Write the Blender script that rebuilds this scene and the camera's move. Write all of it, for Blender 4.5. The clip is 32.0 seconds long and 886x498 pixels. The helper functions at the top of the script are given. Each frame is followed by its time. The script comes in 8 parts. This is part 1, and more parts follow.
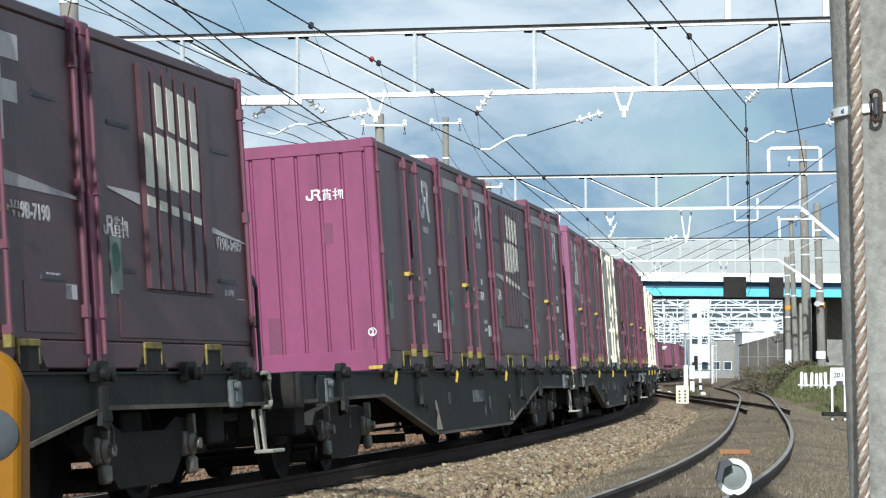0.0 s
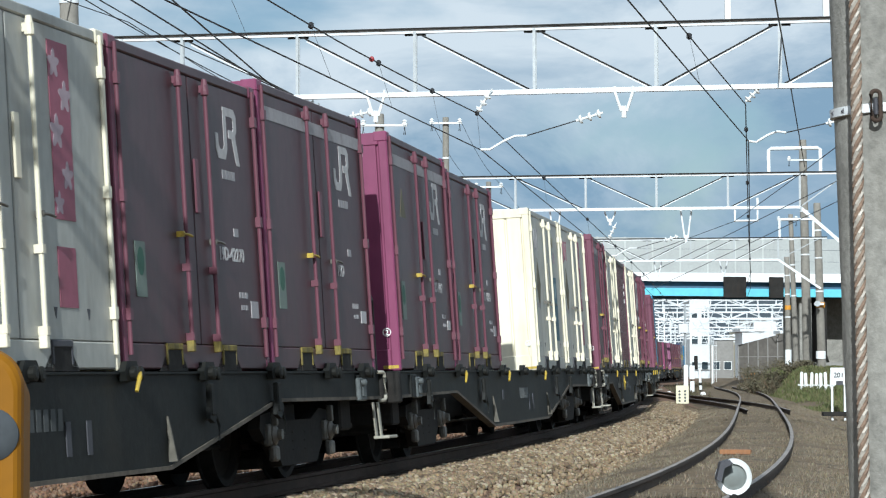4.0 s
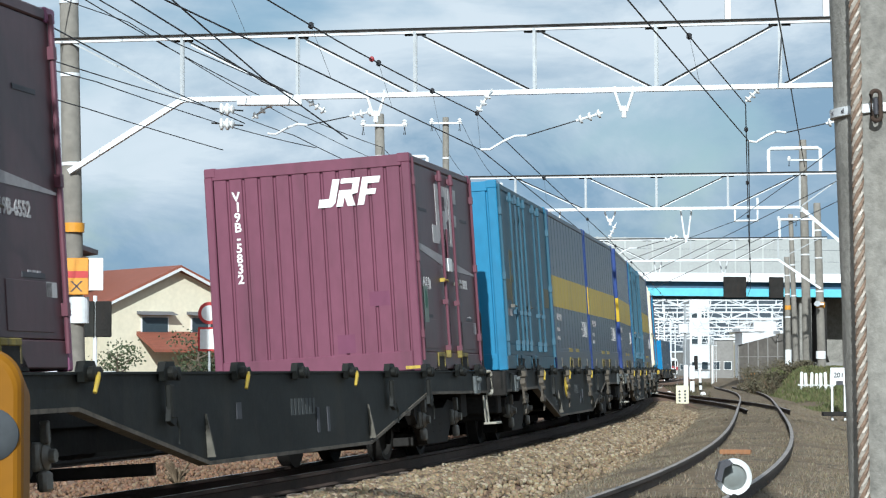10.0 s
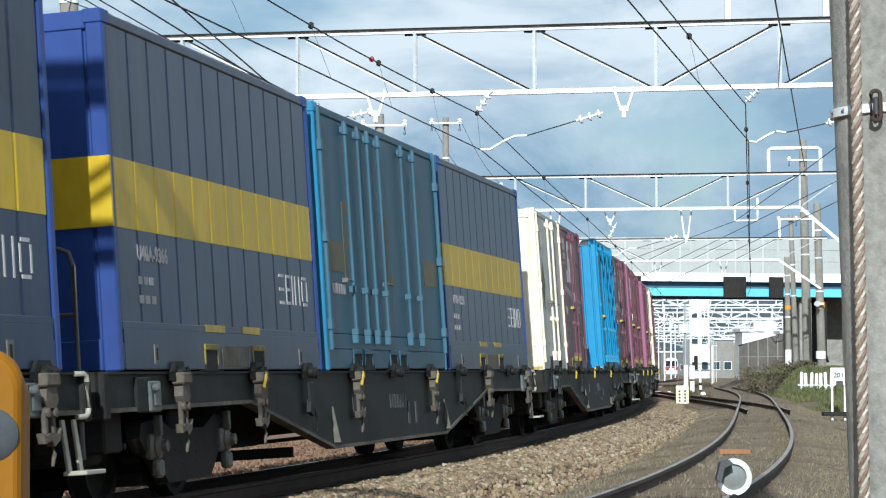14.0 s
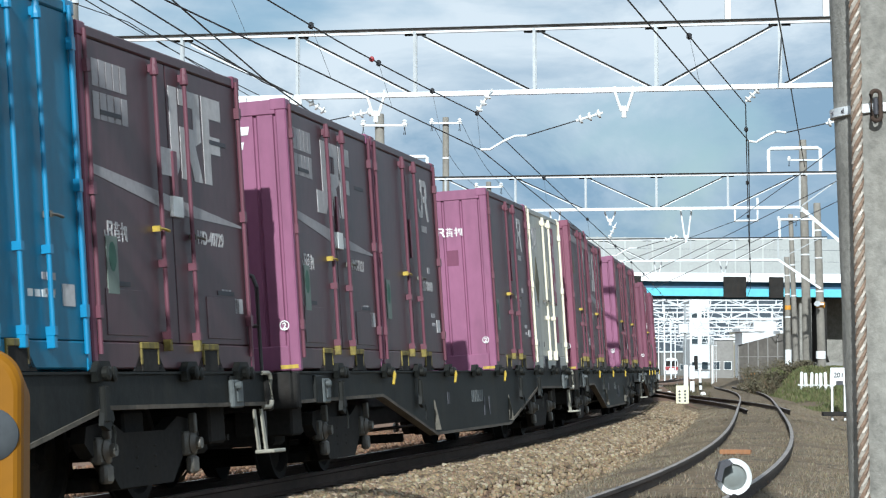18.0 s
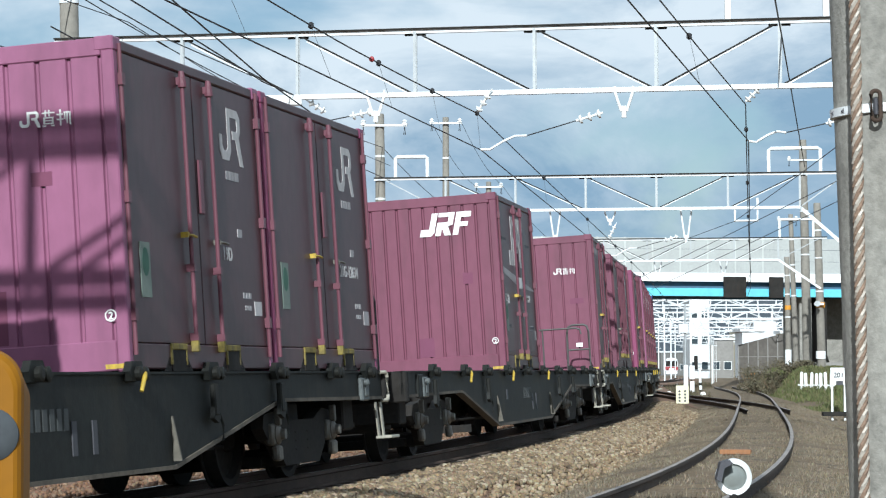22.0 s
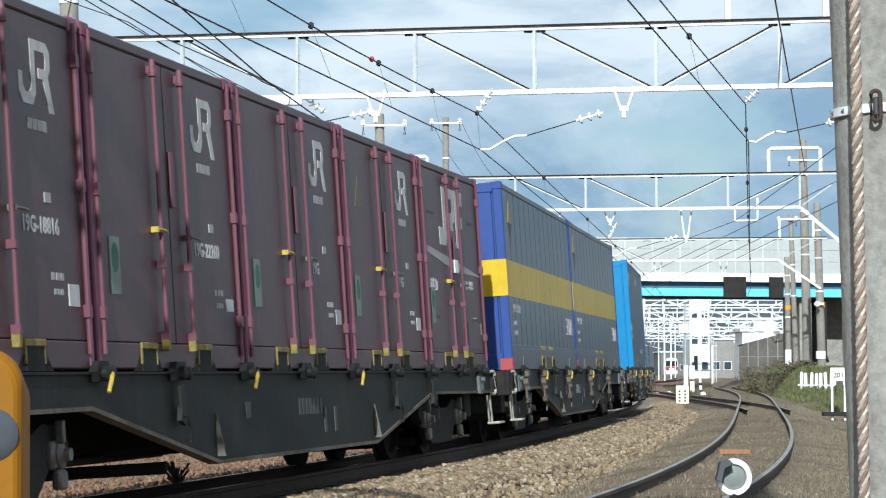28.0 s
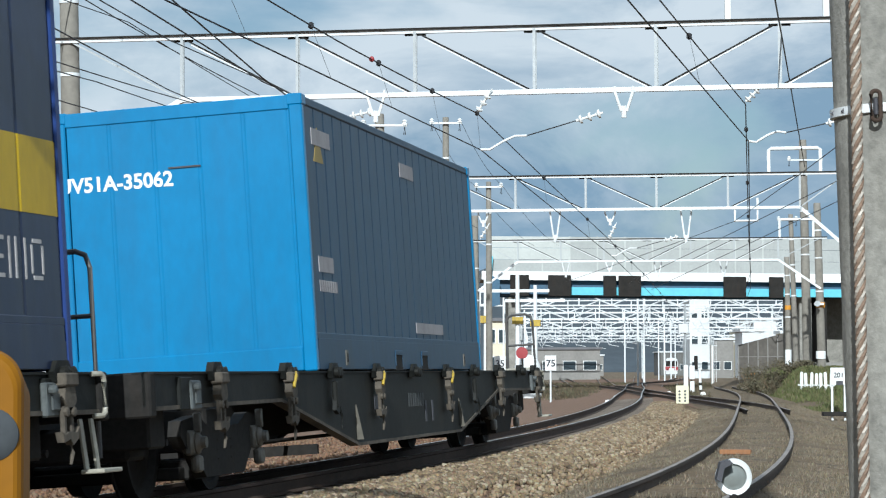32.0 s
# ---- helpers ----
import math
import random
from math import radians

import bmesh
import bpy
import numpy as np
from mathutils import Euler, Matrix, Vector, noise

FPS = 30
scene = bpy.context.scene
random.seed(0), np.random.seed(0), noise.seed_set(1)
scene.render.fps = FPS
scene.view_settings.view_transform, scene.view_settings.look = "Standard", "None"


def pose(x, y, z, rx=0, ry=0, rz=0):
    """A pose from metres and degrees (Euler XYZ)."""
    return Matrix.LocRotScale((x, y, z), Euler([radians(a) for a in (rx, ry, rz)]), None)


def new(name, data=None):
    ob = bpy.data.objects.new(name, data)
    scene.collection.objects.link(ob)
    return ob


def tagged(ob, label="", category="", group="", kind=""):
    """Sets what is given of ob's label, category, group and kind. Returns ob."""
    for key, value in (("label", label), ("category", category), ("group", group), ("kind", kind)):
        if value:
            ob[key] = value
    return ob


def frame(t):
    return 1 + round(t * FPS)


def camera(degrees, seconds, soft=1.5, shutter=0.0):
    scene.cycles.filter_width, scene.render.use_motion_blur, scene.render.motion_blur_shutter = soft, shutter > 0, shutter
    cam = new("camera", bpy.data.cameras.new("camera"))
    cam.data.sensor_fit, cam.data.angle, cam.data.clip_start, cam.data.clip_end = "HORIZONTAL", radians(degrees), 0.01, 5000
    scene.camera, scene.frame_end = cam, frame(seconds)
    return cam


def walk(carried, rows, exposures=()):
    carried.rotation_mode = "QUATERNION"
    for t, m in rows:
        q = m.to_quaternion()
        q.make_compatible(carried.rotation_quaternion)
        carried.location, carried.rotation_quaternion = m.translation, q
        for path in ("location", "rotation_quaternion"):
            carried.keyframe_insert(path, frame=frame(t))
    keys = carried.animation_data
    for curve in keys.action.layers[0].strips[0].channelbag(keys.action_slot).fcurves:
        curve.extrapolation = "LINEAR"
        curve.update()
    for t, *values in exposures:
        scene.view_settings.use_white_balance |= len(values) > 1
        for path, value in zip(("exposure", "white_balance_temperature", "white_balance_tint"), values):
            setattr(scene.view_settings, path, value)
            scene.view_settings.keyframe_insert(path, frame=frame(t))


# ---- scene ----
# camera: a tripod beside the line, one long lens
cam = camera(20.254, 32.0, soft=1.2, shutter=0.06)
EYE = Matrix.Translation((0, 0, 1.078)) @ pose(0, 0, 0, 90 + 2.802, 0, 0) @ pose(0, 0, 0, 0, 0, -0.177)
walk(cam, [(0.0, EYE), (32.0, EYE)], exposures=[(t, e, 5780, 3) for t, e in ((0, 0.12), (3, 0.10), (6, -0.34), (7, -0.12), (9, -0.06), (10, 0.04), (12, 0.05), (14, 0.14), (17, 0.04), (18, 0.10), (20, 0.14), (23, 0.06), (24, 0.0), (28, 0.20), (30, 0.15), (31, 0.12), (32, -0.08))])

# ---- daylight: low sun behind the tripod, broken cloud ----
SUN_DIR = Vector((-0.42, -3.88, 2.08)).normalized()
sun = new("sun", bpy.data.lights.new("sun", "SUN"))
sun.data.energy, sun.data.angle, sun.data.color = 5.0, radians(0.55), (1.0, 0.965, 0.91)
sun.matrix_world = Matrix.Translation((0, -20, 40)) @ (-SUN_DIR).to_track_quat("-Z", "Y").to_matrix().to_4x4()

world = bpy.data.worlds.new("sky")
scene.world = world
world.use_nodes = True
wn, wl = world.node_tree.nodes, world.node_tree.links
wn.clear()
w_out = wn.new("ShaderNodeOutputWorld")
w_bg = wn.new("ShaderNodeBackground")
w_sky = wn.new("ShaderNodeTexSky")
w_sky.sky_type = "NISHITA"
w_sky.sun_disc = False
w_sky.sun_elevation = math.asin(SUN_DIR.z)
w_sky.sun_rotation = math.atan2(SUN_DIR.x, SUN_DIR.y)
w_sky.air_density, w_sky.dust_density, w_sky.ozone_density = 1.0, 0.6, 1.6
w_co = wn.new("ShaderNodeTexCoord")
w_map = wn.new("ShaderNodeMapping")
w_map.inputs["Scale"].default_value = (9.0, 9.0, 17.0)
w_map.inputs["Location"].default_value = (1.9, 0.2, 0.15)
w_n1 = wn.new("ShaderNodeTexNoise")
w_n1.inputs["Scale"].default_value, w_n1.inputs["Detail"].default_value = 0.8, 6
w_n1.inputs["Roughness"].default_value, w_n1.inputs["Distortion"].default_value = 0.52, 0.35
w_n2 = wn.new("ShaderNodeTexNoise")
w_n2.inputs["Scale"].default_value, w_n2.inputs["Detail"].default_value = 1.0, 8
w_n2.inputs["Roughness"].default_value, w_n2.inputs["Distortion"].default_value = 0.62, 0.5
w_cov = wn.new("ShaderNodeMapRange")
w_cov.inputs["From Min"].default_value, w_cov.inputs["From Max"].default_value = 0.30, 0.52
w_cov.interpolation_type = "SMOOTHSTEP"
w_tone = wn.new("ShaderNodeValToRGB")
w_tone.color_ramp.elements[0].position, w_tone.color_ramp.elements[0].color = 0.38, (4.0, 5.6, 7.2, 1)
w_tone.color_ramp.elements[1].position, w_tone.color_ramp.elements[1].color = 0.70, (10.6, 11.0, 11.4, 1)
w_mix = wn.new("ShaderNodeMix")
w_mix.data_type = "RGBA"
wl.new(w_co.outputs["Generated"], w_map.inputs["Vector"])
wl.new(w_map.outputs["Vector"], w_n1.inputs["Vector"])
wl.new(w_map.outputs["Vector"], w_n2.inputs["Vector"])
wl.new(w_n1.outputs["Fac"], w_cov.inputs["Value"])
# cloud is thicker and whiter higher up and towards the west
w_xyz, w_lift = wn.new("ShaderNodeSeparateXYZ"), wn.new("ShaderNodeMath")
w_lift.operation = "MULTIPLY_ADD"
w_lift.inputs[1].default_value = 2.6
w_add = wn.new("ShaderNodeMath")
w_add.operation = "ADD"
w_add.use_clamp = True
w_lift.inputs[2].default_value = -0.22
wl.new(w_co.outputs["Generated"], w_xyz.inputs["Vector"])
wl.new(w_xyz.outputs["Z"], w_lift.inputs[0])
w_lim = wn.new("ShaderNodeMath")
w_lim.operation = "MINIMUM"
w_lim.inputs[1].default_value = 0.16
wl.new(w_lift.outputs["Value"], w_lim.inputs[0])
w_side, w_west = wn.new("ShaderNodeMapRange"), wn.new("ShaderNodeMath")
for key, value in (("From Min", -0.20), ("From Max", 0.20), ("To Min", 0.15), ("To Max", -0.07)):
    w_side.inputs[key].default_value = value
w_west.operation = "ADD"
wl.new(w_xyz.outputs["X"], w_side.inputs["Value"])
wl.new(w_side.outputs["Result"], w_west.inputs[0])
wl.new(w_lim.outputs["Value"], w_west.inputs[1])
wl.new(w_n2.outputs["Fac"], w_add.inputs[0])
wl.new(w_west.outputs["Value"], w_add.inputs[1])
wl.new(w_add.outputs["Value"], w_tone.inputs["Fac"])
wl.new(w_cov.outputs["Result"], w_mix.inputs["Factor"])
wl.new(w_sky.outputs["Color"], w_mix.inputs["A"])
wl.new(w_tone.outputs["Color"], w_mix.inputs["B"])
wl.new(w_mix.outputs["Result"], w_bg.inputs["Color"])
w_bg.inputs["Strength"].default_value = 0.070
wl.new(w_bg.outputs["Background"], w_out.inputs["Surface"])

# ---- materials ----
def surface(name, rgb, rough=0.6, metal=0.0, grain=0.12, scale=6.0, stain=0.0, stain_rgb=(0.10, 0.07, 0.05),
            bump=0.0, bump_scale=60.0, stretch=(1, 1, 1), per_thing=0.0, spec=0.5):
    """A painted or raw surface: two scales of tone, stains, fine relief."""
    m = bpy.data.materials.new(name)
    m.use_nodes = True
    n, l = m.node_tree.nodes, m.node_tree.links
    b = n["Principled BSDF"]
    b.inputs["Roughness"].default_value, b.inputs["Metallic"].default_value = rough, metal
    b.inputs["Specular IOR Level"].default_value = spec
    co = n.new("ShaderNodeTexCoord")
    mp = n.new("ShaderNodeMapping")
    mp.inputs["Scale"].default_value = stretch
    l.new(co.outputs["Object"], mp.inputs["Vector"])
    big, fine = n.new("ShaderNodeTexNoise"), n.new("ShaderNodeTexNoise")
    big.inputs["Scale"].default_value, big.inputs["Detail"].default_value = scale * 0.22, 5
    fine.inputs["Scale"].default_value, fine.inputs["Detail"].default_value = scale * 2.2, 6
    tone = n.new("ShaderNodeMath")
    tone.operation = "ADD"
    for q in (big, fine):
        l.new(mp.outputs["Vector"], q.inputs["Vector"])
    l.new(big.outputs["Fac"], tone.inputs[0])
    l.new(fine.outputs["Fac"], tone.inputs[1])
    ramp = n.new("ShaderNodeMapRange")
    ramp.inputs["From Min"].default_value, ramp.inputs["From Max"].default_value = 0.7, 1.3
    ramp.inputs["To Min"].default_value, ramp.inputs["To Max"].default_value = 1 - grain, 1 + grain
    l.new(tone.outputs["Value"], ramp.inputs["Value"])
    hsv = n.new("ShaderNodeHueSaturation")
    hsv.inputs["Color"].default_value = (*rgb, 1)
    value = ramp.outputs["Result"]
    if per_thing:
        info, rnd = n.new("ShaderNodeObjectInfo"), n.new("ShaderNodeMapRange")
        rnd.inputs["To Min"].default_value, rnd.inputs["To Max"].default_value = 1 - per_thing, 1 + per_thing
        l.new(info.outputs["Random"], rnd.inputs["Value"])
        mul = n.new("ShaderNodeMath")
        mul.operation = "MULTIPLY"
        l.new(value, mul.inputs[0])
        l.new(rnd.outputs["Result"], mul.inputs[1])
        value = mul.outputs["Value"]
    l.new(value, hsv.inputs["Value"])
    colour = hsv.outputs["Color"]
    if stain:
        sn, sr, mx = n.new("ShaderNodeTexNoise"), n.new("ShaderNodeMapRange"), n.new("ShaderNodeMix")
        sm = n.new("ShaderNodeMapping")
        sm.inputs["Scale"].default_value = (stretch[0] * 1.3, stretch[1] * 1.3, stretch[2] * 0.35)
        sm.inputs["Location"].default_value = (3.1, 1.7, 0.4)
        l.new(co.outputs["Object"], sm.inputs["Vector"])
        l.new(sm.outputs["Vector"], sn.inputs["Vector"])
        sn.inputs["Scale"].default_value, sn.inputs["Detail"].default_value = scale * 0.6, 8
        sr.inputs["From Min"].default_value, sr.inputs["From Max"].default_value = 0.5, 0.75
        sr.inputs["To Max"].default_value = stain
        mx.data_type = "RGBA"
        mx.inputs["B"].default_value = (*stain_rgb, 1)
        l.new(sn.outputs["Fac"], sr.inputs["Value"])
        l.new(sr.outputs["Result"], mx.inputs["Factor"])
        l.new(colour, mx.inputs["A"])
        colour = mx.outputs["Result"]
    l.new(colour, b.inputs["Base Color"])
    if bump:
        bn, bp = n.new("ShaderNodeTexNoise"), n.new("ShaderNodeBump")
        bn.inputs["Scale"].default_value, bn.inputs["Detail"].default_value = bump_scale, 4
        l.new(mp.outputs["Vector"], bn.inputs["Vector"])
        bp.inputs["Strength"].default_value, bp.inputs["Distance"].default_value = bump, 0.01
        l.new(bn.outputs["Fac"], bp.inputs["Height"])
        l.new(bp.outputs["Normal"], b.inputs["Normal"])
    return m


def paint(name, rgb, stain=0.25, rough=0.42, grain=0.10, stain_rgb=(0.05, 0.03, 0.034), spec=0.28):
    """Weathered gloss paint on pressed steel, with rain streaks."""
    return surface(name, rgb, rough, 0.0, grain, 5.0, stain, stain_rgb, 0.12, 7.0, (1, 1, 0.5), spec=spec)


# darker copy of the plum end paint; the sides' shade is in it
MAROON_SHADE = paint("dirty_shaded_maroon_paint", (0.070, 0.031, 0.037), 0.55, 0.42, 0.22, (0.060, 0.044, 0.042), 0.36)
# lit copy of the side paint, for rods that catch the sun
ROD_LIT = paint("sunlit_rose_rod_paint", (0.140, 0.053, 0.072), 0.3)
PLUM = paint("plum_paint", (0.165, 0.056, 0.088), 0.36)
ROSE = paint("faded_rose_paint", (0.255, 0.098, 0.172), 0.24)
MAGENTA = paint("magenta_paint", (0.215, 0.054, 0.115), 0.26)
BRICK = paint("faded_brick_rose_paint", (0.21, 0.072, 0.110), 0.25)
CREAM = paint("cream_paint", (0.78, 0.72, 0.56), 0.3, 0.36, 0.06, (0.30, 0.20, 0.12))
# cream sides: shade is part of the colour, with real stains over it
CREAM_SHADE = paint("dirty_shaded_cream_paint", (0.40, 0.395, 0.36), 0.5, 0.42, 0.14, (0.20, 0.16, 0.12))
# banded boxes: navy sides, darker and greyer than their royal blue ends
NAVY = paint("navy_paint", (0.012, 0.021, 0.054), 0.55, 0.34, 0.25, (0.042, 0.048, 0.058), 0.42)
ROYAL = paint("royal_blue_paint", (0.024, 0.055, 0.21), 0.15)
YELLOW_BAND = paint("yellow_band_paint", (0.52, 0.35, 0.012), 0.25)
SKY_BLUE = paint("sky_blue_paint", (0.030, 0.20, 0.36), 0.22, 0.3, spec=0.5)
# sky blue darkened for the shaded sides
SKY_SHADE = paint("dirty_shaded_sky_blue_paint", (0.030, 0.084, 0.124), 0.4, 0.45, 0.14, (0.03, 0.05, 0.07), 0.3)
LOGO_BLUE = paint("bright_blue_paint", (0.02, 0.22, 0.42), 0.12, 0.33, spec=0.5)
# bright blue darkened for the shaded sides
BLUE_SHADE = paint("dirty_shaded_bright_blue_paint", (0.016, 0.15, 0.26), 0.3, 0.42, 0.14, (0.02, 0.05, 0.08), 0.3)
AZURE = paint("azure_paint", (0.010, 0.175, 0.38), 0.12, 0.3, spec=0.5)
# azure sides: shade and grey sky sheen are in the colour
AZURE_SHADE = paint("shaded_azure_paint", (0.022, 0.060, 0.112), 0.3, 0.42, 0.14, (0.05, 0.065, 0.08), 0.3)
WHITE_MARK = surface("white_marking", (0.80, 0.80, 0.78), 0.6, grain=0.05, scale=9, stain=0.15)
FAINT_MARK = surface("rubbed_out_marking", (0.07, 0.075, 0.075), 0.8, grain=0.2, scale=9, stain=0.4, stain_rgb=(0.02, 0.022, 0.022))
PALE_MARK = surface("pale_worn_marking", (0.50, 0.48, 0.48), 0.7, grain=0.12, scale=9, stain=0.3)
GREY_MARK = surface("worn_grey_marking", (0.36, 0.34, 0.35), 0.7, grain=0.12, scale=9, stain=0.3)
DARK_MARK = surface("dark_marking", (0.06, 0.06, 0.07), 0.7, grain=0.1, scale=9)
TEAL_MARK = surface("teal_marking", (0.055, 0.14, 0.19), 0.6, grain=0.1, scale=6, stain=0.15)
PINK_MARK = surface("pink_marking", (0.31, 0.09, 0.135), 0.6, grain=0.1, scale=6, stain=0.2)
OLIVE_MARK = surface("olive_diamond_marking", (0.10, 0.085, 0.045), 0.7, grain=0.1, scale=6)
GREEN_MARK = surface("green_plate_marking", (0.17, 0.21, 0.18), 0.6, grain=0.1, scale=9)
GOLD_MARK = surface("gold_marking", (0.34, 0.25, 0.07), 0.6, grain=0.1, scale=6)
RED_MARK = surface("red_marking", (0.30, 0.035, 0.04), 0.5, grain=0.1, scale=9)
YELLOW = surface("yellow_paint", (0.46, 0.32, 0.035), 0.5, grain=0.15, scale=20, stain=0.6)
# dust brown, paled further for sun on the flange and hung gear
FRAME_DUST_SUN = surface("dusty_sunlit_flange", (0.105, 0.088, 0.068), 0.85, 0, 0.35, 9, 0.5, (0.025, 0.024, 0.022))
FRAME_GREY = surface("dark_grey_underframe", (0.0110, 0.0122, 0.0112), 0.6, grain=0.45, scale=5, stain=0.5, stain_rgb=(0.032, 0.027, 0.020), bump=0.15, bump_scale=30, spec=0.22)
# sooty running gear; also the black painted where truss legs and openings are shaded
SOOT_SHADE = surface("brake_dust_and_shade_black", (0.021, 0.0195, 0.018), 0.85, grain=0.35, scale=9, stain=0.4, stain_rgb=(0.036, 0.027, 0.02), spec=0.25)
YELLOW_WORN = surface("worn_yellow_lip", (0.22, 0.17, 0.035), 0.7, 0, 0.35, 14, 0.9, (0.05, 0.04, 0.03))
BUFFED = surface("worn_grey_steel", (0.13, 0.122, 0.105), 0.5, 0.3, 0.25, 14, 0.4, (0.10, 0.07, 0.05))
IVORY = surface("ivory_rail_paint", (0.36, 0.34, 0.28), 0.5, grain=0.15, scale=12, stain=0.35)
GALV = surface("galvanised_steel", (0.72, 0.74, 0.75), 0.45, 0.0, 0.12, 5, 0.12, (0.25, 0.24, 0.22))
CONCRETE = surface("cast_concrete", (0.25, 0.24, 0.215), 0.9, 0, 0.32, 14, 0.35, (0.17, 0.155, 0.13), 0.35, 90)
RUST = surface("rusty_steel", (0.055, 0.034, 0.024), 0.85, 0.1, 0.3, 14, 0.4, (0.06, 0.04, 0.03), 0.2, 80)
SIDING_RUST = surface("dry_brown_rail_rust", (0.060, 0.043, 0.034), 0.85, 0.1, 0.3, 14, 0.4, (0.06, 0.045, 0.035), 0.2, 80)
RAIL_TOP = surface("polished_rail_head", (0.42, 0.41, 0.40), 0.28, 0.9, 0.12, 10)
WIRE = surface("weathered_copper_wire", (0.035, 0.035, 0.038), 0.6, 0.3, 0.2, 10)
PORCELAIN = surface("white_porcelain", (0.78, 0.79, 0.78), 0.25, 0, 0.05, 8)
CREOSOTE = surface("weathered_sleeper", (0.13, 0.105, 0.085), 0.9, 0, 0.3, 8, 0.3, (0.06, 0.045, 0.035), 0.4, 50, per_thing=0.25)
ORANGE = surface("orange_enamel", (0.235, 0.098, 0.001), 0.55, 0, 0.12, 8, 0.2, spec=0.15)


# ---- mesh building ----
class Form:
    """Verts and faces of one part, put together from simple shaped pieces."""

    def __init__(self):
        self.v, self.f = [], []

    def add(self, verts, faces):
        k = len(self.v)
        self.v.extend([tuple(q) for q in verts])
        self.f.extend([tuple(i + k for i in q) for q in faces])
        return self

    def box(self, x0, x1, y0, y1, z0, z1, c=0.0):
        if c <= 0:
            v = [(x, y, z) for x in (x0, x1) for y in (y0, y1) for z in (z0, z1)]
            return self.add(v, [(0, 1, 3, 2), (4, 6, 7, 5), (0, 4, 5, 1), (2, 3, 7, 6), (0, 2, 6, 4), (1, 5, 7, 3)])
        bm = bmesh.new()
        bmesh.ops.create_cube(bm, size=1)
        for q in bm.verts:
            q.co = Vector(((x0 + x1) / 2 + q.co.x * (x1 - x0), (y0 + y1) / 2 + q.co.y * (y1 - y0), (z0 + z1) / 2 + q.co.z * (z1 - z0)))
        bmesh.ops.bevel(bm, geom=bm.edges[:], offset=c, segments=1, affect="EDGES")
        bm.verts.index_update()
        self.add([q.co[:] for q in bm.verts], [[q.index for q in fc.verts] for fc in bm.faces])
        bm.free()
        return self

    def prism(self, outline, axis, a, b):
        """An outline in the two other axes, pushed along axis from a to b."""
        n = len(outline)

        def put(p, d):
            return {"x": (d, p[0], p[1]), "y": (p[0], d, p[1]), "z": (p[0], p[1], d)}[axis]
        v = [put(p, a) for p in outline] + [put(p, b) for p in outline]
        return self.add(v, [tuple(range(n))[::-1], tuple(range(n, 2 * n))] + [(i, (i + 1) % n, n + (i + 1) % n, n + i) for i in range(n)])

    def tube(self, path, r, n=8, closed=False):
        pts = [Vector(q) for q in path]
        rings = []
        for i, q in enumerate(pts):
            d = (pts[min(i + 1, len(pts) - 1)] - pts[max(i - 1, 0)]).normalized()
            s = d.cross(Vector((0, 0, 1)))
            s = s.normalized() if s.length > 1e-3 else Vector((1, 0, 0))
            u = s.cross(d)
            rr = r[i] if isinstance(r, (list, tuple)) else r
            rings.append([q + (s * math.cos(2 * math.pi * j / n) + u * math.sin(2 * math.pi * j / n)) * rr for j in range(n)])
        v = [q for ring in rings for q in ring]
        f = [(i * n + j, i * n + (j + 1) % n, (i + 1) * n + (j + 1) % n, (i + 1) * n + j) for i in range(len(pts) - 1) for j in range(n)]
        f += [tuple(range(n))[::-1], tuple((len(pts) - 1) * n + j for j in range(n))]
        return self.add(v, f)

    def turned(self, profile, n=20, centre=(0, 0, 0), axis="z", caps=True):
        """A turned shape from (radius, height) pairs."""
        v, f = [], []
        for r, h in profile:
            for j in range(n):
                a = 2 * math.pi * j / n
                p = (r * math.cos(a), r * math.sin(a), h)
                p = {"z": p, "x": (p[2], p[0], p[1]), "y": (p[0], p[2], p[1])}[axis]
                v.append((p[0] + centre[0], p[1] + centre[1], p[2] + centre[2]))
        for i in range(len(profile) - 1):
            f += [(i * n + j, i * n + (j + 1) % n, (i + 1) * n + (j + 1) % n, (i + 1) * n + j) for j in range(n)]
        if caps:
            f += [tuple(range(n))[::-1], tuple((len(profile) - 1) * n + j for j in range(n))]
        return self.add(v, f)

    def mesh(self, name, material, smooth=False):
        me = bpy.data.meshes.new(name)
        me.from_pydata(self.v, [], self.f)
        bm = bmesh.new()
        bm.from_mesh(me)
        bmesh.ops.recalc_face_normals(bm, faces=bm.faces[:])
        bm.to_mesh(me)
        bm.free()
        if smooth:
            me.shade_smooth()
            me.set_sharp_from_angle(angle=radians(40))
        me.materials.append(material)
        return me


def thing(name, label, category, group="", m=None, kind=""):
    ob = tagged(new(name), label, category, group, kind)
    ob.empty_display_size = 0.2
    if m is not None:
        ob.matrix_basis = m
    return ob


def part(name, form, material, parent, label="", smooth=False, at=None):
    me = form if isinstance(form, bpy.types.Mesh) else form.mesh(name, material, smooth)
    ob = new(name, me)
    ob.parent = parent
    if at is not None:
        ob.matrix_basis = at
    return tagged(ob, label)


def solid(name, form, material, label, category, kind="", group="", m=None, smooth=False):
    ob = tagged(new(name, form.mesh(name, material, smooth)), label, category, group, kind)
    if m is not None:
        ob.matrix_basis = m
    return ob


LETTERS = {}


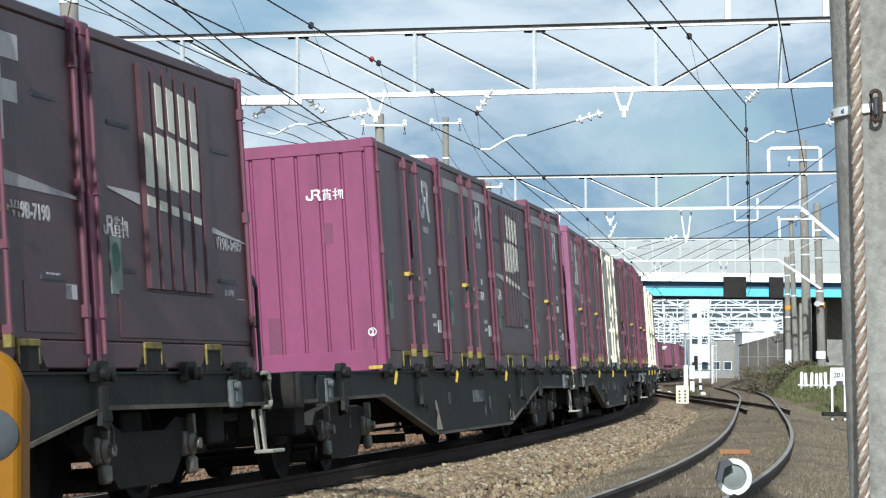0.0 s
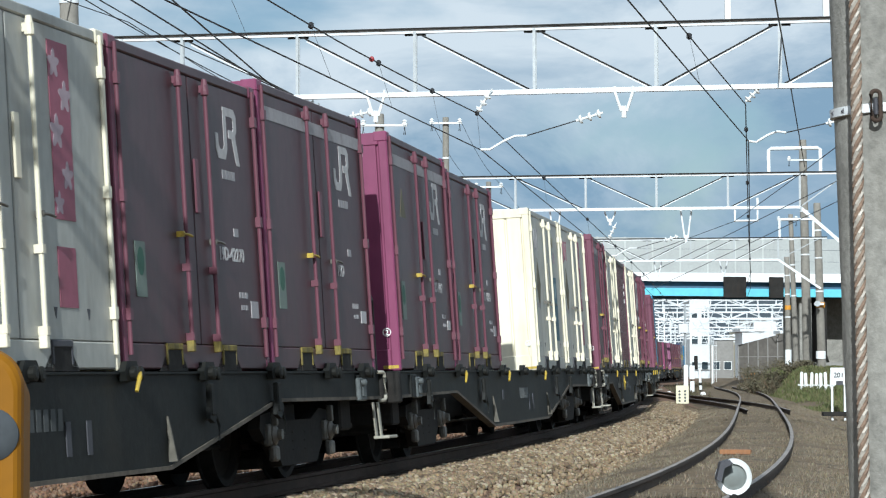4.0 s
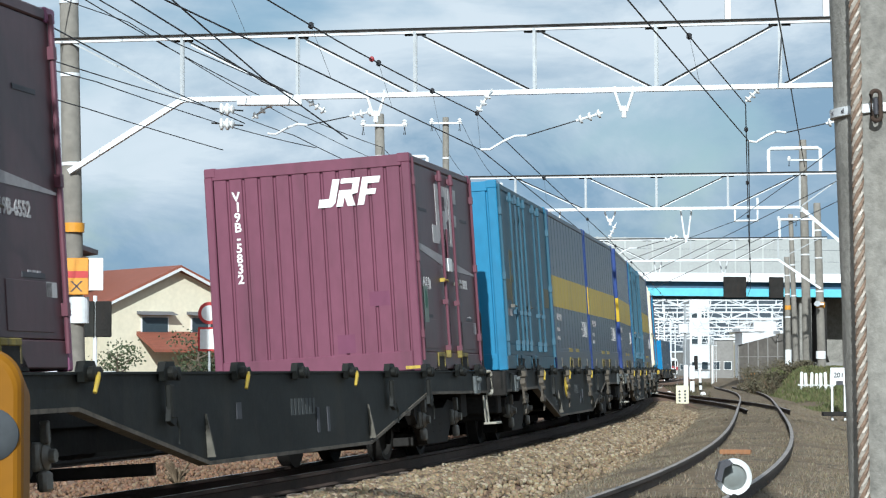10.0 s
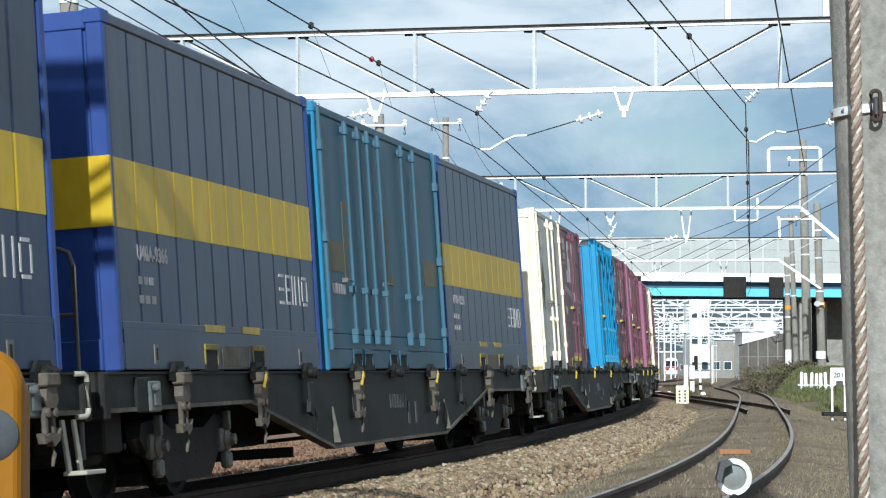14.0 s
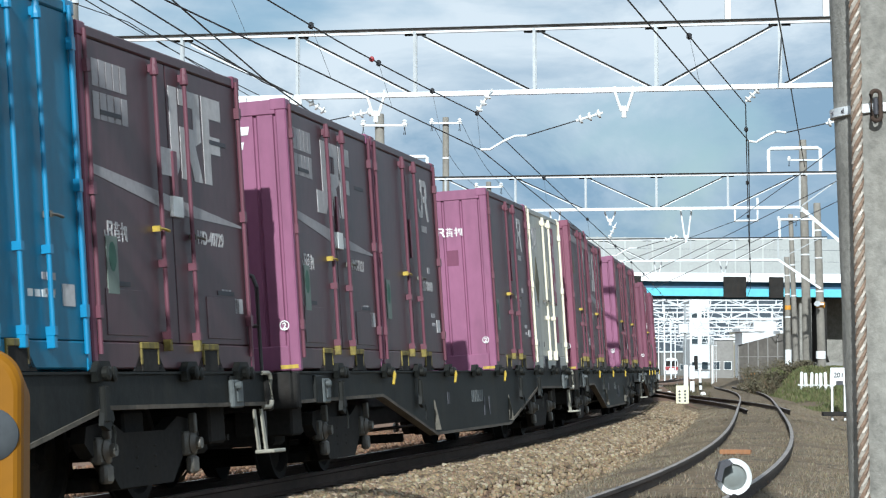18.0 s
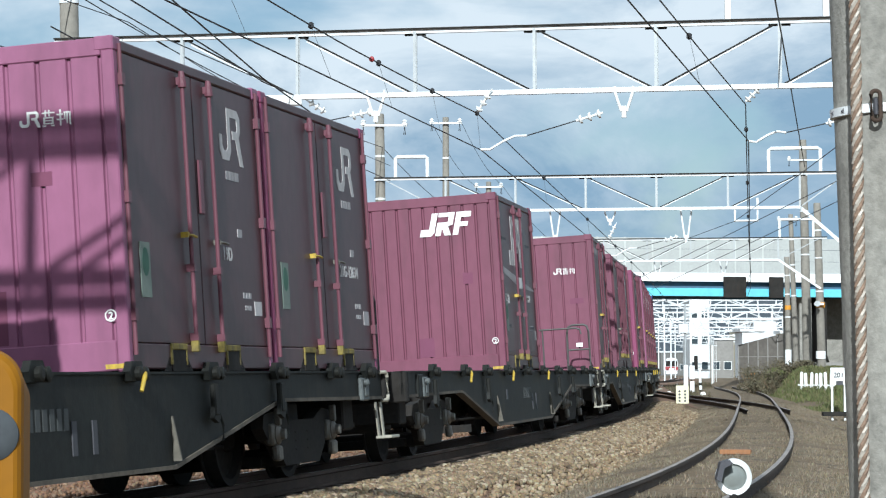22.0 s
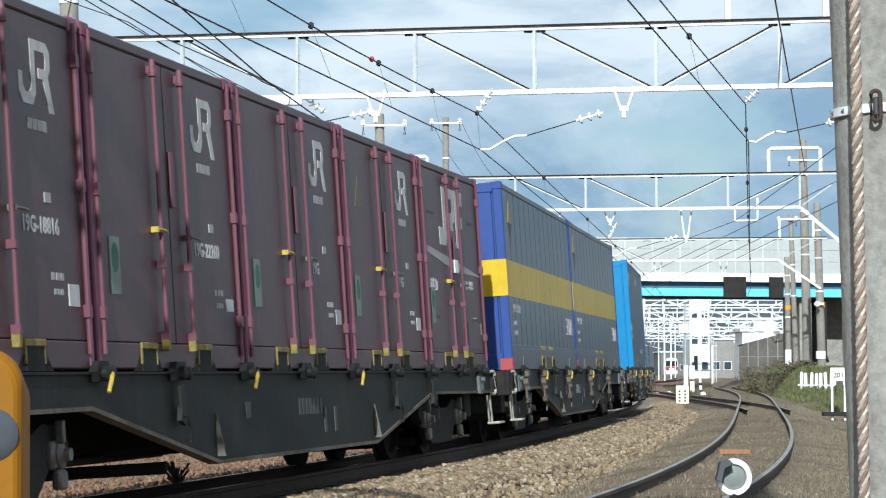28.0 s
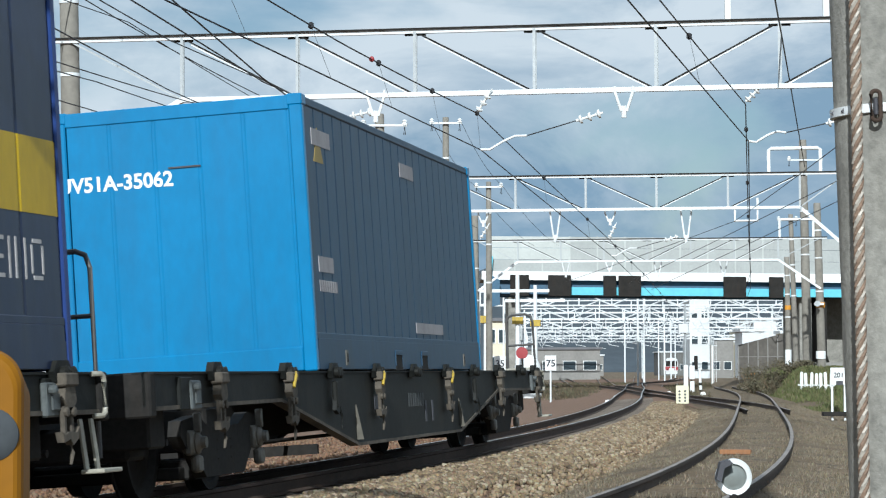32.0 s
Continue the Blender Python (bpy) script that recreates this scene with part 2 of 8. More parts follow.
def letters(text, size, material):
    """The mesh of a line of text that stands in x and z, facing -y, its lower left corner at the origin; and its width."""
    key = (text, round(size, 3), material.name)
    if key not in LETTERS:
        cu = bpy.data.curves.new("lettering", "FONT")
        cu.body, cu.size, cu.extrude, cu.resolution_u = text, size, 0.0015, 3
        cu.offset = size * 0.026
        ob = bpy.data.objects.new("lettering", cu)
        me = bpy.data.meshes.new_from_object(ob)
        bpy.data.objects.remove(ob)
        me.transform(Matrix.Rotation(radians(90), 4, "X"))
        me.materials.clear()
        me.materials.append(material)
        me.name = "lettering"
        xs = [q.co.x for q in me.vertices] or [0]
        LETTERS[key] = (me, max(xs))
    return LETTERS[key]


# ---- the line of the main track: heading against the distance along it ----
TRACK_S = [-320, -60, 0, 20, 40, 60, 80, 100, 130, 160, 190, 212, 228, 250, 420]
TRACK_H = [0.457, 0.457, 0.2682, 0.2097, 0.1610, 0.1229, 0.0960, 0.0810, 0.0860, 0.0740, 0.0800, 0.1200, 0.1900, 0.1150, 0.0850]
CANT = 0.063
STEP = 0.5
_ss = np.arange(-320, 420.1, STEP)
_hh = np.interp(_ss, TRACK_S, TRACK_H)
_xx = np.concatenate([[0], np.cumsum((np.sin(_hh[1:]) + np.sin(_hh[:-1])) / 2 * STEP)])
_yy = np.concatenate([[0], np.cumsum((np.cos(_hh[1:]) + np.cos(_hh[:-1])) / 2 * STEP)])
_xx = _xx - np.interp(0, _ss, _xx) - 7.906
_yy = _yy - np.interp(0, _ss, _yy)


def line(s):
    return float(np.interp(s, _ss, _xx)), float(np.interp(s, _ss, _yy)), float(np.interp(s, _ss, _hh))


def on_line(s, lat, z, canted=True):
    """A point beside the line, lat metres to its right, z over the rails."""
    x, y, h = line(s)
    if canted:
        lat, z = lat * math.cos(CANT) - z * math.sin(CANT), z * math.cos(CANT) + lat * math.sin(CANT)
    return x + lat * math.cos(h), y - lat * math.sin(h), z


def car_pose(s):
    """The pose of a wagon whose middle is s metres along the line, on its two bogies."""
    ax, ay, _ = line(s - 7.1)
    bx, by, _ = line(s + 7.1)
    turn = Matrix.Rotation(-math.atan2(bx - ax, by - ay), 4, "Z") @ Matrix.Rotation(-CANT, 4, "Y")
    return Matrix.Translation(((ax + bx) / 2, (ay + by) / 2, 0)) @ turn

# ---- ground ----
def earth_material():
    """Bare cinder earth, straw-grey patches and darker damp ones, each of its own size."""
    m = surface("cinder_earth", (0.140, 0.095, 0.052), 0.95, 0, 0.4, 8.0, 0, (0, 0, 0), 1.0, 34)
    n, l = m.node_tree.nodes, m.node_tree.links
    b = n["Principled BSDF"]
    colour = b.inputs["Base Color"].links[0].from_socket
    co = n.new("ShaderNodeTexCoord")
    for scale, lo, hi, most, rgb in ((0.55, 0.48, 0.62, 0.8, (0.135, 0.107, 0.062)), (1.7, 0.52, 0.62, 0.8, (0.058, 0.041, 0.027)), (5.0, 0.54, 0.62, 0.6, (0.16, 0.105, 0.058)), (11.0, 0.54, 0.62, 0.75, (0.235, 0.19, 0.118)), (30.0, 0.54, 0.62, 0.6, (0.055, 0.041, 0.028))):
        nz, mr, mx = n.new("ShaderNodeTexNoise"), n.new("ShaderNodeMapRange"), n.new("ShaderNodeMix")
        nz.inputs["Scale"].default_value, nz.inputs["Detail"].default_value, nz.inputs["Roughness"].default_value = scale, 8, 0.65
        mr.inputs["From Min"].default_value, mr.inputs["From Max"].default_value, mr.inputs["To Max"].default_value = lo, hi, most
        mx.data_type = "RGBA"
        mx.inputs["B"].default_value = (*rgb, 1)
        l.new(co.outputs["Object"], nz.inputs["Vector"])
        l.new(nz.outputs["Fac"], mr.inputs["Value"])
        l.new(mr.outputs["Result"], mx.inputs["Factor"])
        l.new(colour, mx.inputs["A"])
        colour = mx.outputs["Result"]
    l.new(colour, b.inputs["Base Color"])
    return m


EARTH = earth_material()
PLINTH = surface("rust_stained_ballast", (0.17, 0.098, 0.06), 0.95, 0, 0.35, 16, 0.4, (0.13, 0.08, 0.05), 1.0, 30)


def ground_height(x, y):
    z = -0.42 + 0.05 * noise.noise((x * 0.35, y * 0.35, 0.0)) + 0.03 * noise.noise((x * 1.3, y * 1.3, 4.0))
    if 60 < y < 300 and x > 0:
        # green bank below the fence
        k = min(max((x - (4.3 + 0.0925 * y)) / 1.2, 0), 1) * min(max((y - 95) / 12, 0), 1)
        z += 0.72 * k * k * (3 - 2 * k) * (1 + 0.15 * noise.noise((x * 0.5, y * 0.2, 9.0)))
        # a second rise behind the fence
        k = min(max((x - (4.9 + 0.0925 * y)) / 1.1, 0), 1) * min(max((y - 105) / 5, 0), 1) * min(max((165 - y) / 20, 0), 1)
        z += 0.72 * k * k * (3 - 2 * k)
    return z


def build_ground():
    f = Form()
    xs = [-900, -300, -120, -60, -30] + list(np.arange(-18, 30.1, 0.75)) + [34, 40, 50, 70, 120, 300, 900]
    ys = [-400, -150, -60, -20, 0] + list(np.arange(5, 70, 0.75)) + list(np.arange(70, 150, 2.0)) + [155, 165, 180, 200, 230, 270, 330, 420, 600, 1000, 2500]
    v = [(x, y, ground_height(x, y)) for y in ys for x in xs]
    n = len(xs)
    f.add(v, [(j * n + i, j * n + i + 1, (j + 1) * n + i + 1, (j + 1) * n + i) for j in range(len(ys) - 1) for i in range(n - 1)])
    solid("ground", f, EARTH, "brown cinder earth with dry grass beside railway tracks", "ground", "structure", smooth=True)


build_ground()


def ribbon(points_of, ss, lats_z):
    f = Form()
    n = len(lats_z)
    v = [points_of(s, la, z) for s in ss for la, z in lats_z]
    return f.add(v, [(j * n + i, j * n + i + 1, (j + 1) * n + i + 1, (j + 1) * n + i) for j in range(len(ss) - 1) for i in range(n - 1)])


SPAN = list(np.arange(-300, -20, 4.0)) + list(np.arange(-20, 140, 1.0)) + list(np.arange(140, 400, 4.0))
bed = ribbon(lambda s, a, z: on_line(s, a, z, False), SPAN,
             [(-16, -0.40), (-9, -0.36), (-3.6, -0.36), (-2.3, -0.26), (-0.85, -0.22), (0.92, -0.18), (1.15, -0.11), (1.7, -0.12), (2.0, -0.18), (3.0, -0.50)])
solid("track_bed", bed, PLINTH, "rust-brown ballast bed under the main track", "ballast", "structure", smooth=True)

RAIL_SECTION = [(-0.032, 0.0), (0.032, 0.0), (0.033, -0.03), (0.009, -0.045), (0.009, -0.13), (0.062, -0.15), (0.062, -0.16), (-0.062, -0.16), (-0.062, -0.15), (-0.009, -0.13), (-0.009, -0.045), (-0.033, -0.03)]


def rail_form(place, ss):
    """Rail web and foot, and its worn head, as two forms along a line of places."""
    body, head = Form(), Form()
    n = len(RAIL_SECTION)
    v = [place(s, a, z) for s in ss for a, z in RAIL_SECTION]
    body.add(v, [(j * n + i, j * n + (i + 1) % n, (j + 1) * n + (i + 1) % n, (j + 1) * n + i) for j in range(len(ss) - 1) for i in range(n)])
    v = [place(s, a, z) for s in ss for a, z in ((-0.027, 0.003), (0.027, 0.003))]
    head.add(v, [(2 * j, 2 * j + 1, 2 * j + 3, 2 * j + 2) for j in range(len(ss) - 1)])
    return body, head


def lay_rails(name, place, ss, label, gauge=1.067, one=0, m_head=None, m_body=None):
    ob = thing(name, label, "track", "", None, "structure")
    for side in ((-1, 1) if not one else (one,)):
        body, head = rail_form(lambda s, a, z: place(s, side * (gauge / 2 + 0.032) + a, z), ss)
        r = part("rail", body, m_body or RUST, ob)
        part("rail_head", head, m_head or RAIL_TOP, r, "polished steel running surface")
    return ob


main_track = lay_rails("main_track", on_line, SPAN, "curved main line track with rusty rails and shiny heads")

sleeper_mesh = Form().box(-1.02, 1.02, -0.11, 0.11, -0.30, -0.165, 0.012).mesh("sleeper", CREOSOTE)
for i in range(150):
    s = 8 + i * 0.66
    x, y, h = line(s)
    ob = part("sleeper", sleeper_mesh, CREOSOTE, main_track, at=Matrix.Translation((x, y, 0)) @ Matrix.Rotation(-h, 4, "Z") @ Matrix.Rotation(-CANT, 4, "Y"))


# ---- the siding that bends away, and the turnout to it ----
class Way:
    """A smooth line through a few places on the ground."""

    def __init__(self, places, z=0.0):
        p = np.array(places, float)
        t = np.concatenate([[0], np.cumsum(np.hypot(*np.diff(p, axis=0).T))])
        self.length = t[-1]
        self.s = np.linspace(0, t[-1], 160)
        cx, cy = np.polyfit(t, p[:, 0], min(5, len(p) - 1)), np.polyfit(t, p[:, 1], min(5, len(p) - 1))
        self.x, self.y = np.polyval(cx, self.s), np.polyval(cy, self.s)
        self.h = np.arctan2(np.gradient(self.x), np.gradient(self.y))
        self.z = z

    def __call__(self, s, lat, z):
        x, y, h = (float(np.interp(s, self.s, q)) for q in (self.x, self.y, self.h))
        return x + lat * math.cos(h), y - lat * math.sin(h), z + self.z


siding = Way([(-1.0, 10.5), (0.55, 15.0), (1.72, 20.1), (2.56, 24.8), (3.28, 29.05), (4.30, 35.5), (5.78, 45.7), (7.28, 57.0), (10.42, 82.0), (12.7, 102.0), (14.7, 122.0), (16.5, 142.0), (18.0, 160.0)])
SIDING_RAIL = surface("dull_siding_rail_head", (0.27, 0.23, 0.20), 0.5, 0.3, 0.35, 10)
siding_track = lay_rails("siding_track", siding, list(siding.s), "siding with rusty rails that bends away", m_head=SIDING_RAIL, m_body=SIDING_RUST)
for i in range(90):
    s = 2 + i * 0.68
    if s > siding.length:
        break
    x, y, z = siding(s, 0, 0)
    h = float(np.interp(s, siding.s, siding.h))
    part("sleeper", sleeper_mesh, CREOSOTE, siding_track, at=Matrix.Translation((x, y, -0.012)) @ Matrix.Rotation(-h, 4, "Z"))
siding_bed = ribbon(siding, list(siding.s), [(-2.3, -0.46), (-1.4, -0.20), (-0.62, -0.12), (-0.45, -0.135), (0, -0.12), (0.45, -0.135), (0.62, -0.12), (1.4, -0.20), (2.3, -0.46)])
solid("siding_bed", siding_bed, EARTH, "earth and cinder bed grown over with dry weeds", "ballast", "structure", smooth=True)
cross = Way([(8.62, 66.0), (9.2, 73.5), (9.75, 92.0), (10.5, 132.0), (11.2, 170.0)])
cross_track = lay_rails("crossover_track", cross, list(cross.s), "turnout rails that leave the siding towards the yard", m_head=SIDING_RAIL, m_body=SIDING_RUST)

# ---- the freight train ----
SPEED = 9.065
WAGON_U = [12.55 + 20.4 * k for k in range(16)]
for k, shift in ((2, -0.08), (3, -0.35), (5, -0.25), (6, 0.05), (7, -0.65), (9, -0.12), (14, 0.35), (15, 0.30)):
    WAGON_U[k] += shift
DECK = 1.0
MOVERS = []
WHEELS = []


WHEEL_PROFILE = [(0.10, 0.085), (0.12, 0.02), (0.34, -0.005), (0.37, 0.055), (0.43, 0.06), (0.43, -0.065), (0.455, -0.07), (0.455, -0.09), (0.10, -0.09)]
WHEELSET = Form().turned([(0.075, -0.62), (0.085, -0.4), (0.08, 0.4), (0.075, 0.62)], 12, axis="x")
WHEELSET.turned(WHEEL_PROFILE, 28, (0.56, 0, 0), "x").turned([(r, -h) for r, h in WHEEL_PROFILE], 28, (-0.56, 0, 0), "x")
WHEELSET = WHEELSET.mesh("wheelset", SOOT_SHADE, True)


def side_frame():
    f = Form()
    out = [(-1.25, 0.50), (-1.2, 0.62), (-0.75, 0.66), (-0.45, 0.56), (0.45, 0.56), (0.75, 0.66), (1.2, 0.62), (1.25, 0.50), (1.1, 0.40), (0.86, 0.36), (0.58, 0.15), (-0.58, 0.15), (-0.86, 0.36), (-1.1, 0.40)]
    return f.prism(out, "x", -0.055, 0.055)


SIDE_FRAME = side_frame().mesh("side_frame", SOOT_SHADE)
BOLSTER = Form().box(-0.95, 0.95, -0.22, 0.22, 0.42, 0.72, 0.02).box(-0.9, 0.9, -0.42, 0.42, 0.13, 0.30, 0.02).mesh("bolster", SOOT_SHADE)
AXLE_BOX = Form().turned([(0.06, -0.10), (0.085, -0.09), (0.09, 0.03), (0.05, 0.06), (0.045, 0.10)], 16, axis="x").box(-0.06, 0.02, -0.13, 0.13, -0.10, 0.10, 0.02).box(0.0, 0.06, -0.03, 0.03, 0.08, 0.24, 0.01).box(-0.02, 0.05, -0.09, 0.07, -0.24, -0.10, 0.02).mesh("axle_box", BUFFED, True)
SPRINGS = Form().turned([(0.10, 0.27), (0.115, 0.29), (0.095, 0.33), (0.115, 0.37), (0.095, 0.41), (0.115, 0.45), (0.095, 0.49), (0.10, 0.53)], 12).mesh("spring", SOOT_SHADE, True)
BRAKE_BEAM = Form().box(-0.85, 0.85, -0.04, 0.04, 0.36, 0.44, 0.01).box(-0.8, 0.8, -0.10, 0.10, 0.14, 0.24, 0.01).mesh("brake_beam", SOOT_SHADE)
BRAKE_SHOE = Form().box(-0.05, 0.05, -0.05, 0.04, 0.25, 0.55, 0.015).mesh("brake_shoe", RUST)


def add_bogie(wagon, y, blue_cap):
    b = part("bogie", BOLSTER, SOOT_SHADE, wagon, "sooty cast steel bogie", at=Matrix.Translation((0, y, 0)))
    for sx in (-1, 1):
        part("side_frame", SIDE_FRAME, SOOT_SHADE, b, at=Matrix.Translation((sx * 0.98, 0, 0)))
        for sy in (-0.95, 0.95):
            part("axle_box", AXLE_BOX, BUFFED, b, "worn grey axle box", at=Matrix.Translation((sx * 1.06, sy, 0.44)) @ Matrix.Rotation(0 if sx > 0 else math.pi, 4, "Z"))
        for sy in (-0.2, 0.2):
            part("spring", SPRINGS, SOOT_SHADE, b, at=Matrix.Translation((sx * 0.93, sy, 0)))
    for sy in (-0.95, 0.95):
        ax = part("wheelset", WHEELSET, SOOT_SHADE, b, "axle with two steel wheels", at=Matrix.Translation((0, sy, 0.43)))
        WHEELS.append((ax, sy))
        part("brake_beam", BRAKE_BEAM, SOOT_SHADE, b, at=Matrix.Translation((0, sy * 0.48, 0)))
        for sx in (-0.55, 0.55):
            part("brake_shoe", BRAKE_SHOE, RUST, b, at=Matrix.Translation((sx, sy * 0.46, 0)))


def wagon_bits():
    """The meshes that all wagons share."""
    bits = {}
    out = [(-9.75, 1.0), (9.75, 1.0), (9.75, 0.74), (5.85, 0.76), (2.85, 0.28), (-2.85, 0.28), (-5.85, 0.76), (-9.75, 0.74)]
    bits["side_sill"] = Form().prism(out, "x", -0.012, 0.012)
    rim = Form()
    for a, b in zip(out[2:], out[3:]):
        d = Vector((b[0] - a[0], b[1] - a[1])).normalized()
        nrm = Vector((-d.y, d.x)) * 0.032
        rim.prism([(a[0], a[1]), (b[0], b[1]), (b[0] + nrm.x, b[1] + nrm.y), (a[0] + nrm.x, a[1] + nrm.y)], "x", -0.07, 0.03)
    bits["flange"] = rim
    top = Form().box(-0.09, 0.035, -9.75, 9.75, 0.982, 1.0)
    bits["top_flange"] = top
    bits["cross_beam"] = Form().box(-1.18, 1.18, -0.09, 0.09, 0.80, 0.975)
    bits["centre_sill"] = Form().box(-0.22, 0.22, -9.8, 9.8, 0.62, 0.96).box(-0.18, 0.18, -4.2, 4.2, 0.40, 0.62)
    bits["brake_gear"] = Form().box(-0.85, 0.85, -0.22, 0.22, 0.34, 0.62, 0.03).box(0.5, 1.05, -0.3, 0.1, 0.42, 0.74, 0.02).tube([(-1.0, 0.3, 0.5), (1.0, 0.3, 0.46)], 0.03, 6)
    bits["end_beam"] = Form().box(-1.25, 1.25, -0.07, 0.07, 0.66, 1.0, 0.015)
    bits["stiffener"] = Form().prism([(0.012, 0.66), (0.022, 0.66), (0.080, 0.31), (0.012, 0.31)], "y", -0.012, 0.012)
    bits["coupler"] = Form().box(-0.11, 0.11, 0, 0.34, 0.74, 0.98, 0.03).box(-0.20, 0.16, 0.28, 0.50, 0.72, 1.0, 0.05)
    bits["buffer_plate"] = Form().box(-0.35, 0.35, -0.02, 0.04, 0.68, 1.02, 0.01)
    bits["air_tank"] = Form().turned([(0.05, -0.62), (0.16, -0.60), (0.20, -0.52), (0.20, 0.52), (0.16, 0.60), (0.05, 0.62)], 18, axis="y", centre=(0.45, 0.9, 0.52))
    bits["brake_cylinder"] = Form().turned([(0.03, -0.5), (0.03, -0.25), (0.17, -0.25), (0.17, 0.2), (0.12, 0.26)], 18, axis="y", centre=(-0.5, -1.2, 0.5))
    bits["brake_rigging"] = Form().box(-0.9, 0.9, -3.3, -3.24, 0.2, 0.3).tube([(0.6, -6, 0.36), (0.6, 6, 0.36)], 0.022, 6)
    # a twistlock bracket, with its yellow handle, hung on the side
    bits["lock_bracket"] = Form().prism([(-0.16, 1.0), (-0.10, 1.075), (0.10, 1.075), (0.16, 1.0), (0.13, 0.93), (-0.13, 0.93)], "x", 0.0, 0.06).turned([(0.05, 0.05), (0.055, 0.10), (0.03, 0.11)], 12, axis="x", centre=(0, 0.10, 0.98)).turned([(0.05, 0.05), (0.055, 0.10), (0.03, 0.11)], 12, axis="x", centre=(0, -0.02, 0.985))
    bits["lock_handle"] = Form().tube([(0.11, 0.03, 0.985), (0.125, -0.03, 0.955), (0.12, -0.10, 0.85)], [0.013, 0.018, 0.015], 8)
    bits["lock_drop"] = Form().box(0.03, 0.08, -0.07, 0.03, 0.64, 0.90, 0.012).prism([(-0.10, 0.62), (0.02, 0.58), (0.12, 0.66), (0.10, 0.72), (-0.06, 0.74)], "x", 0.03, 0.07).tube([(0.06, 0.06, 0.66), (0.07, 0.12, 0.56), (0.07, 0.10, 0.44)], 0.012, 6)
    gear = Form().box(0.02, 0.12, -0.11, 0.12, 0.90, 0.99, 0.012).prism([(-0.07, 0.90), (0.09, 0.90), (0.11, 0.80), (0.06, 0.76), (-0.05, 0.76), (-0.09, 0.81)], "x", 0.03, 0.10)
    for y in (-0.065, 0.055):
        gear.box(0.05, 0.085, y - 0.022, y + 0.022, 0.56, 0.77, 0.006).turned([(0.03, 0.08), (0.034, 0.105), (0.02, 0.11)], 8, axis="x", centre=(0, y, 0.73))
    gear.prism([(-0.15, 0.60), (-0.12, 0.53), (-0.02, 0.55), (0.03, 0.51), (0.12, 0.55), (0.15, 0.63), (0.10, 0.59), (0.03, 0.60), (-0.03, 0.60), (-0.10, 0.58)], "x", 0.04, 0.095)
    gear.tube([(0.07, 0.03, 0.54), (0.075, 0.05, 0.46), (0.07, 0.02, 0.38)], [0.02, 0.016, 0.010], 6)
    bits["lock_gear"] = gear
    bits["deck_guide"] = Form().prism([(-0.20, 1.0), (-0.14, 1.09), (-0.06, 1.13), (-0.06, 1.22), (0.10, 1.22), (0.10, 1.10), (0.20, 1.0)], "x", -0.14, 0.0)
    # hole and slot are flat plates; dark colour stands for the shade inside
    bits["hand_hole"] = Form().box(0, 0.006, -0.075, 0.075, 0.64, 0.78)
    bits["slot"] = Form().box(0, 0.008, -0.045, 0.045, 0.42, 0.66)
    # end steps and grab rails
    step = Form()
    for y in (-0.15, 0.05):
        step.prism([(y - 0.03, 0.68), (y + 0.025, 0.68), (y + 0.115, 0.33), (y + 0.05, 0.33)], "x", -0.008, 0.008)
    step.box(-0.02, 0.15, -0.13, 0.21, 0.305, 0.335, 0.006)
    bits["footstep"] = step
    bits["grab_rail"] = Form().tube([(0.01, -0.12, 0.985), (0.05, -0.05, 0.985), (0.055, -0.02, 0.965), (0.055, -0.01, 0.93), (0.055, -0.01, 0.75), (0.055, -0.02, 0.715), (0.05, -0.05, 0.695), (0.01, -0.12, 0.695)], 0.019, 8)
    bits["end_box"] = Form().box(-0.02, 0.03, -0.16, 0.16, 0.70, 0.96, 0.01)
    bits["valve_plate"] = Form().box(0.0, 0.05, -0.13, 0.13, 0.70, 0.93, 0.012).box(0.05, 0.065, -0.07, 0.07, 0.74, 0.86, 0.01).turned([(0.03, 0.06), (0.035, 0.10), (0.02, 0.11)], 10, axis="x", centre=(0, -0.09, 0.88))
    bits["hand_rail"] = Form().tube([(1.14, 0, 0.40), (1.14, 0, 1.74), (1.11, 0.0, 1.83), (1.04, 0, 1.86), (0.84, 0, 1.86), (0.77, 0, 1.83), (0.74, 0, 1.74), (0.72, 0, 0.98)], 0.020, 8).tube([(1.14, 0, 1.40), (0.73, 0, 1.40)], 0.017, 8)
    bits["cross_rail"] = Form().tube([(-1.05, 0, 0.98), (-1.05, 0, 1.75), (-1.0, 0, 1.80), (0.92, 0, 1.80), (1.0, 0, 1.77), (1.02, 0, 1.68)], 0.017, 8).tube([(-0.4, 0, 0.98), (-0.4, 0, 1.80)], 0.016, 8).tube([(0.3, 0, 0.98), (0.3, 0, 1.80)], 0.016, 8)
    bits["brake_wheel"] = Form().turned([(0.15, -0.012), (0.17, 0), (0.15, 0.012), (0.13, 0.0), (0.15, -0.012)], 28, axis="x", caps=False).box(-0.012, 0.012, -0.14, 0.14, -0.014, 0.014).box(-0.012, 0.012, -0.014, 0.014, -0.14, 0.14).turned([(0.04, -0.02), (0.04, 0.03)], 12, axis="x")
    return bits


BIT = {k: f for k, f in wagon_bits().items()}
VALVE_GREY = surface("pale_valve_steel", (0.10, 0.11, 0.11), 0.5, 0.1, 0.3, 14, 0.5, (0.03, 0.03, 0.03))
WEDGE_PALE = surface("pale_dusty_wedge", (0.115, 0.105, 0.085), 0.85, 0, 0.3, 9, 0.4, (0.06, 0.05, 0.04))
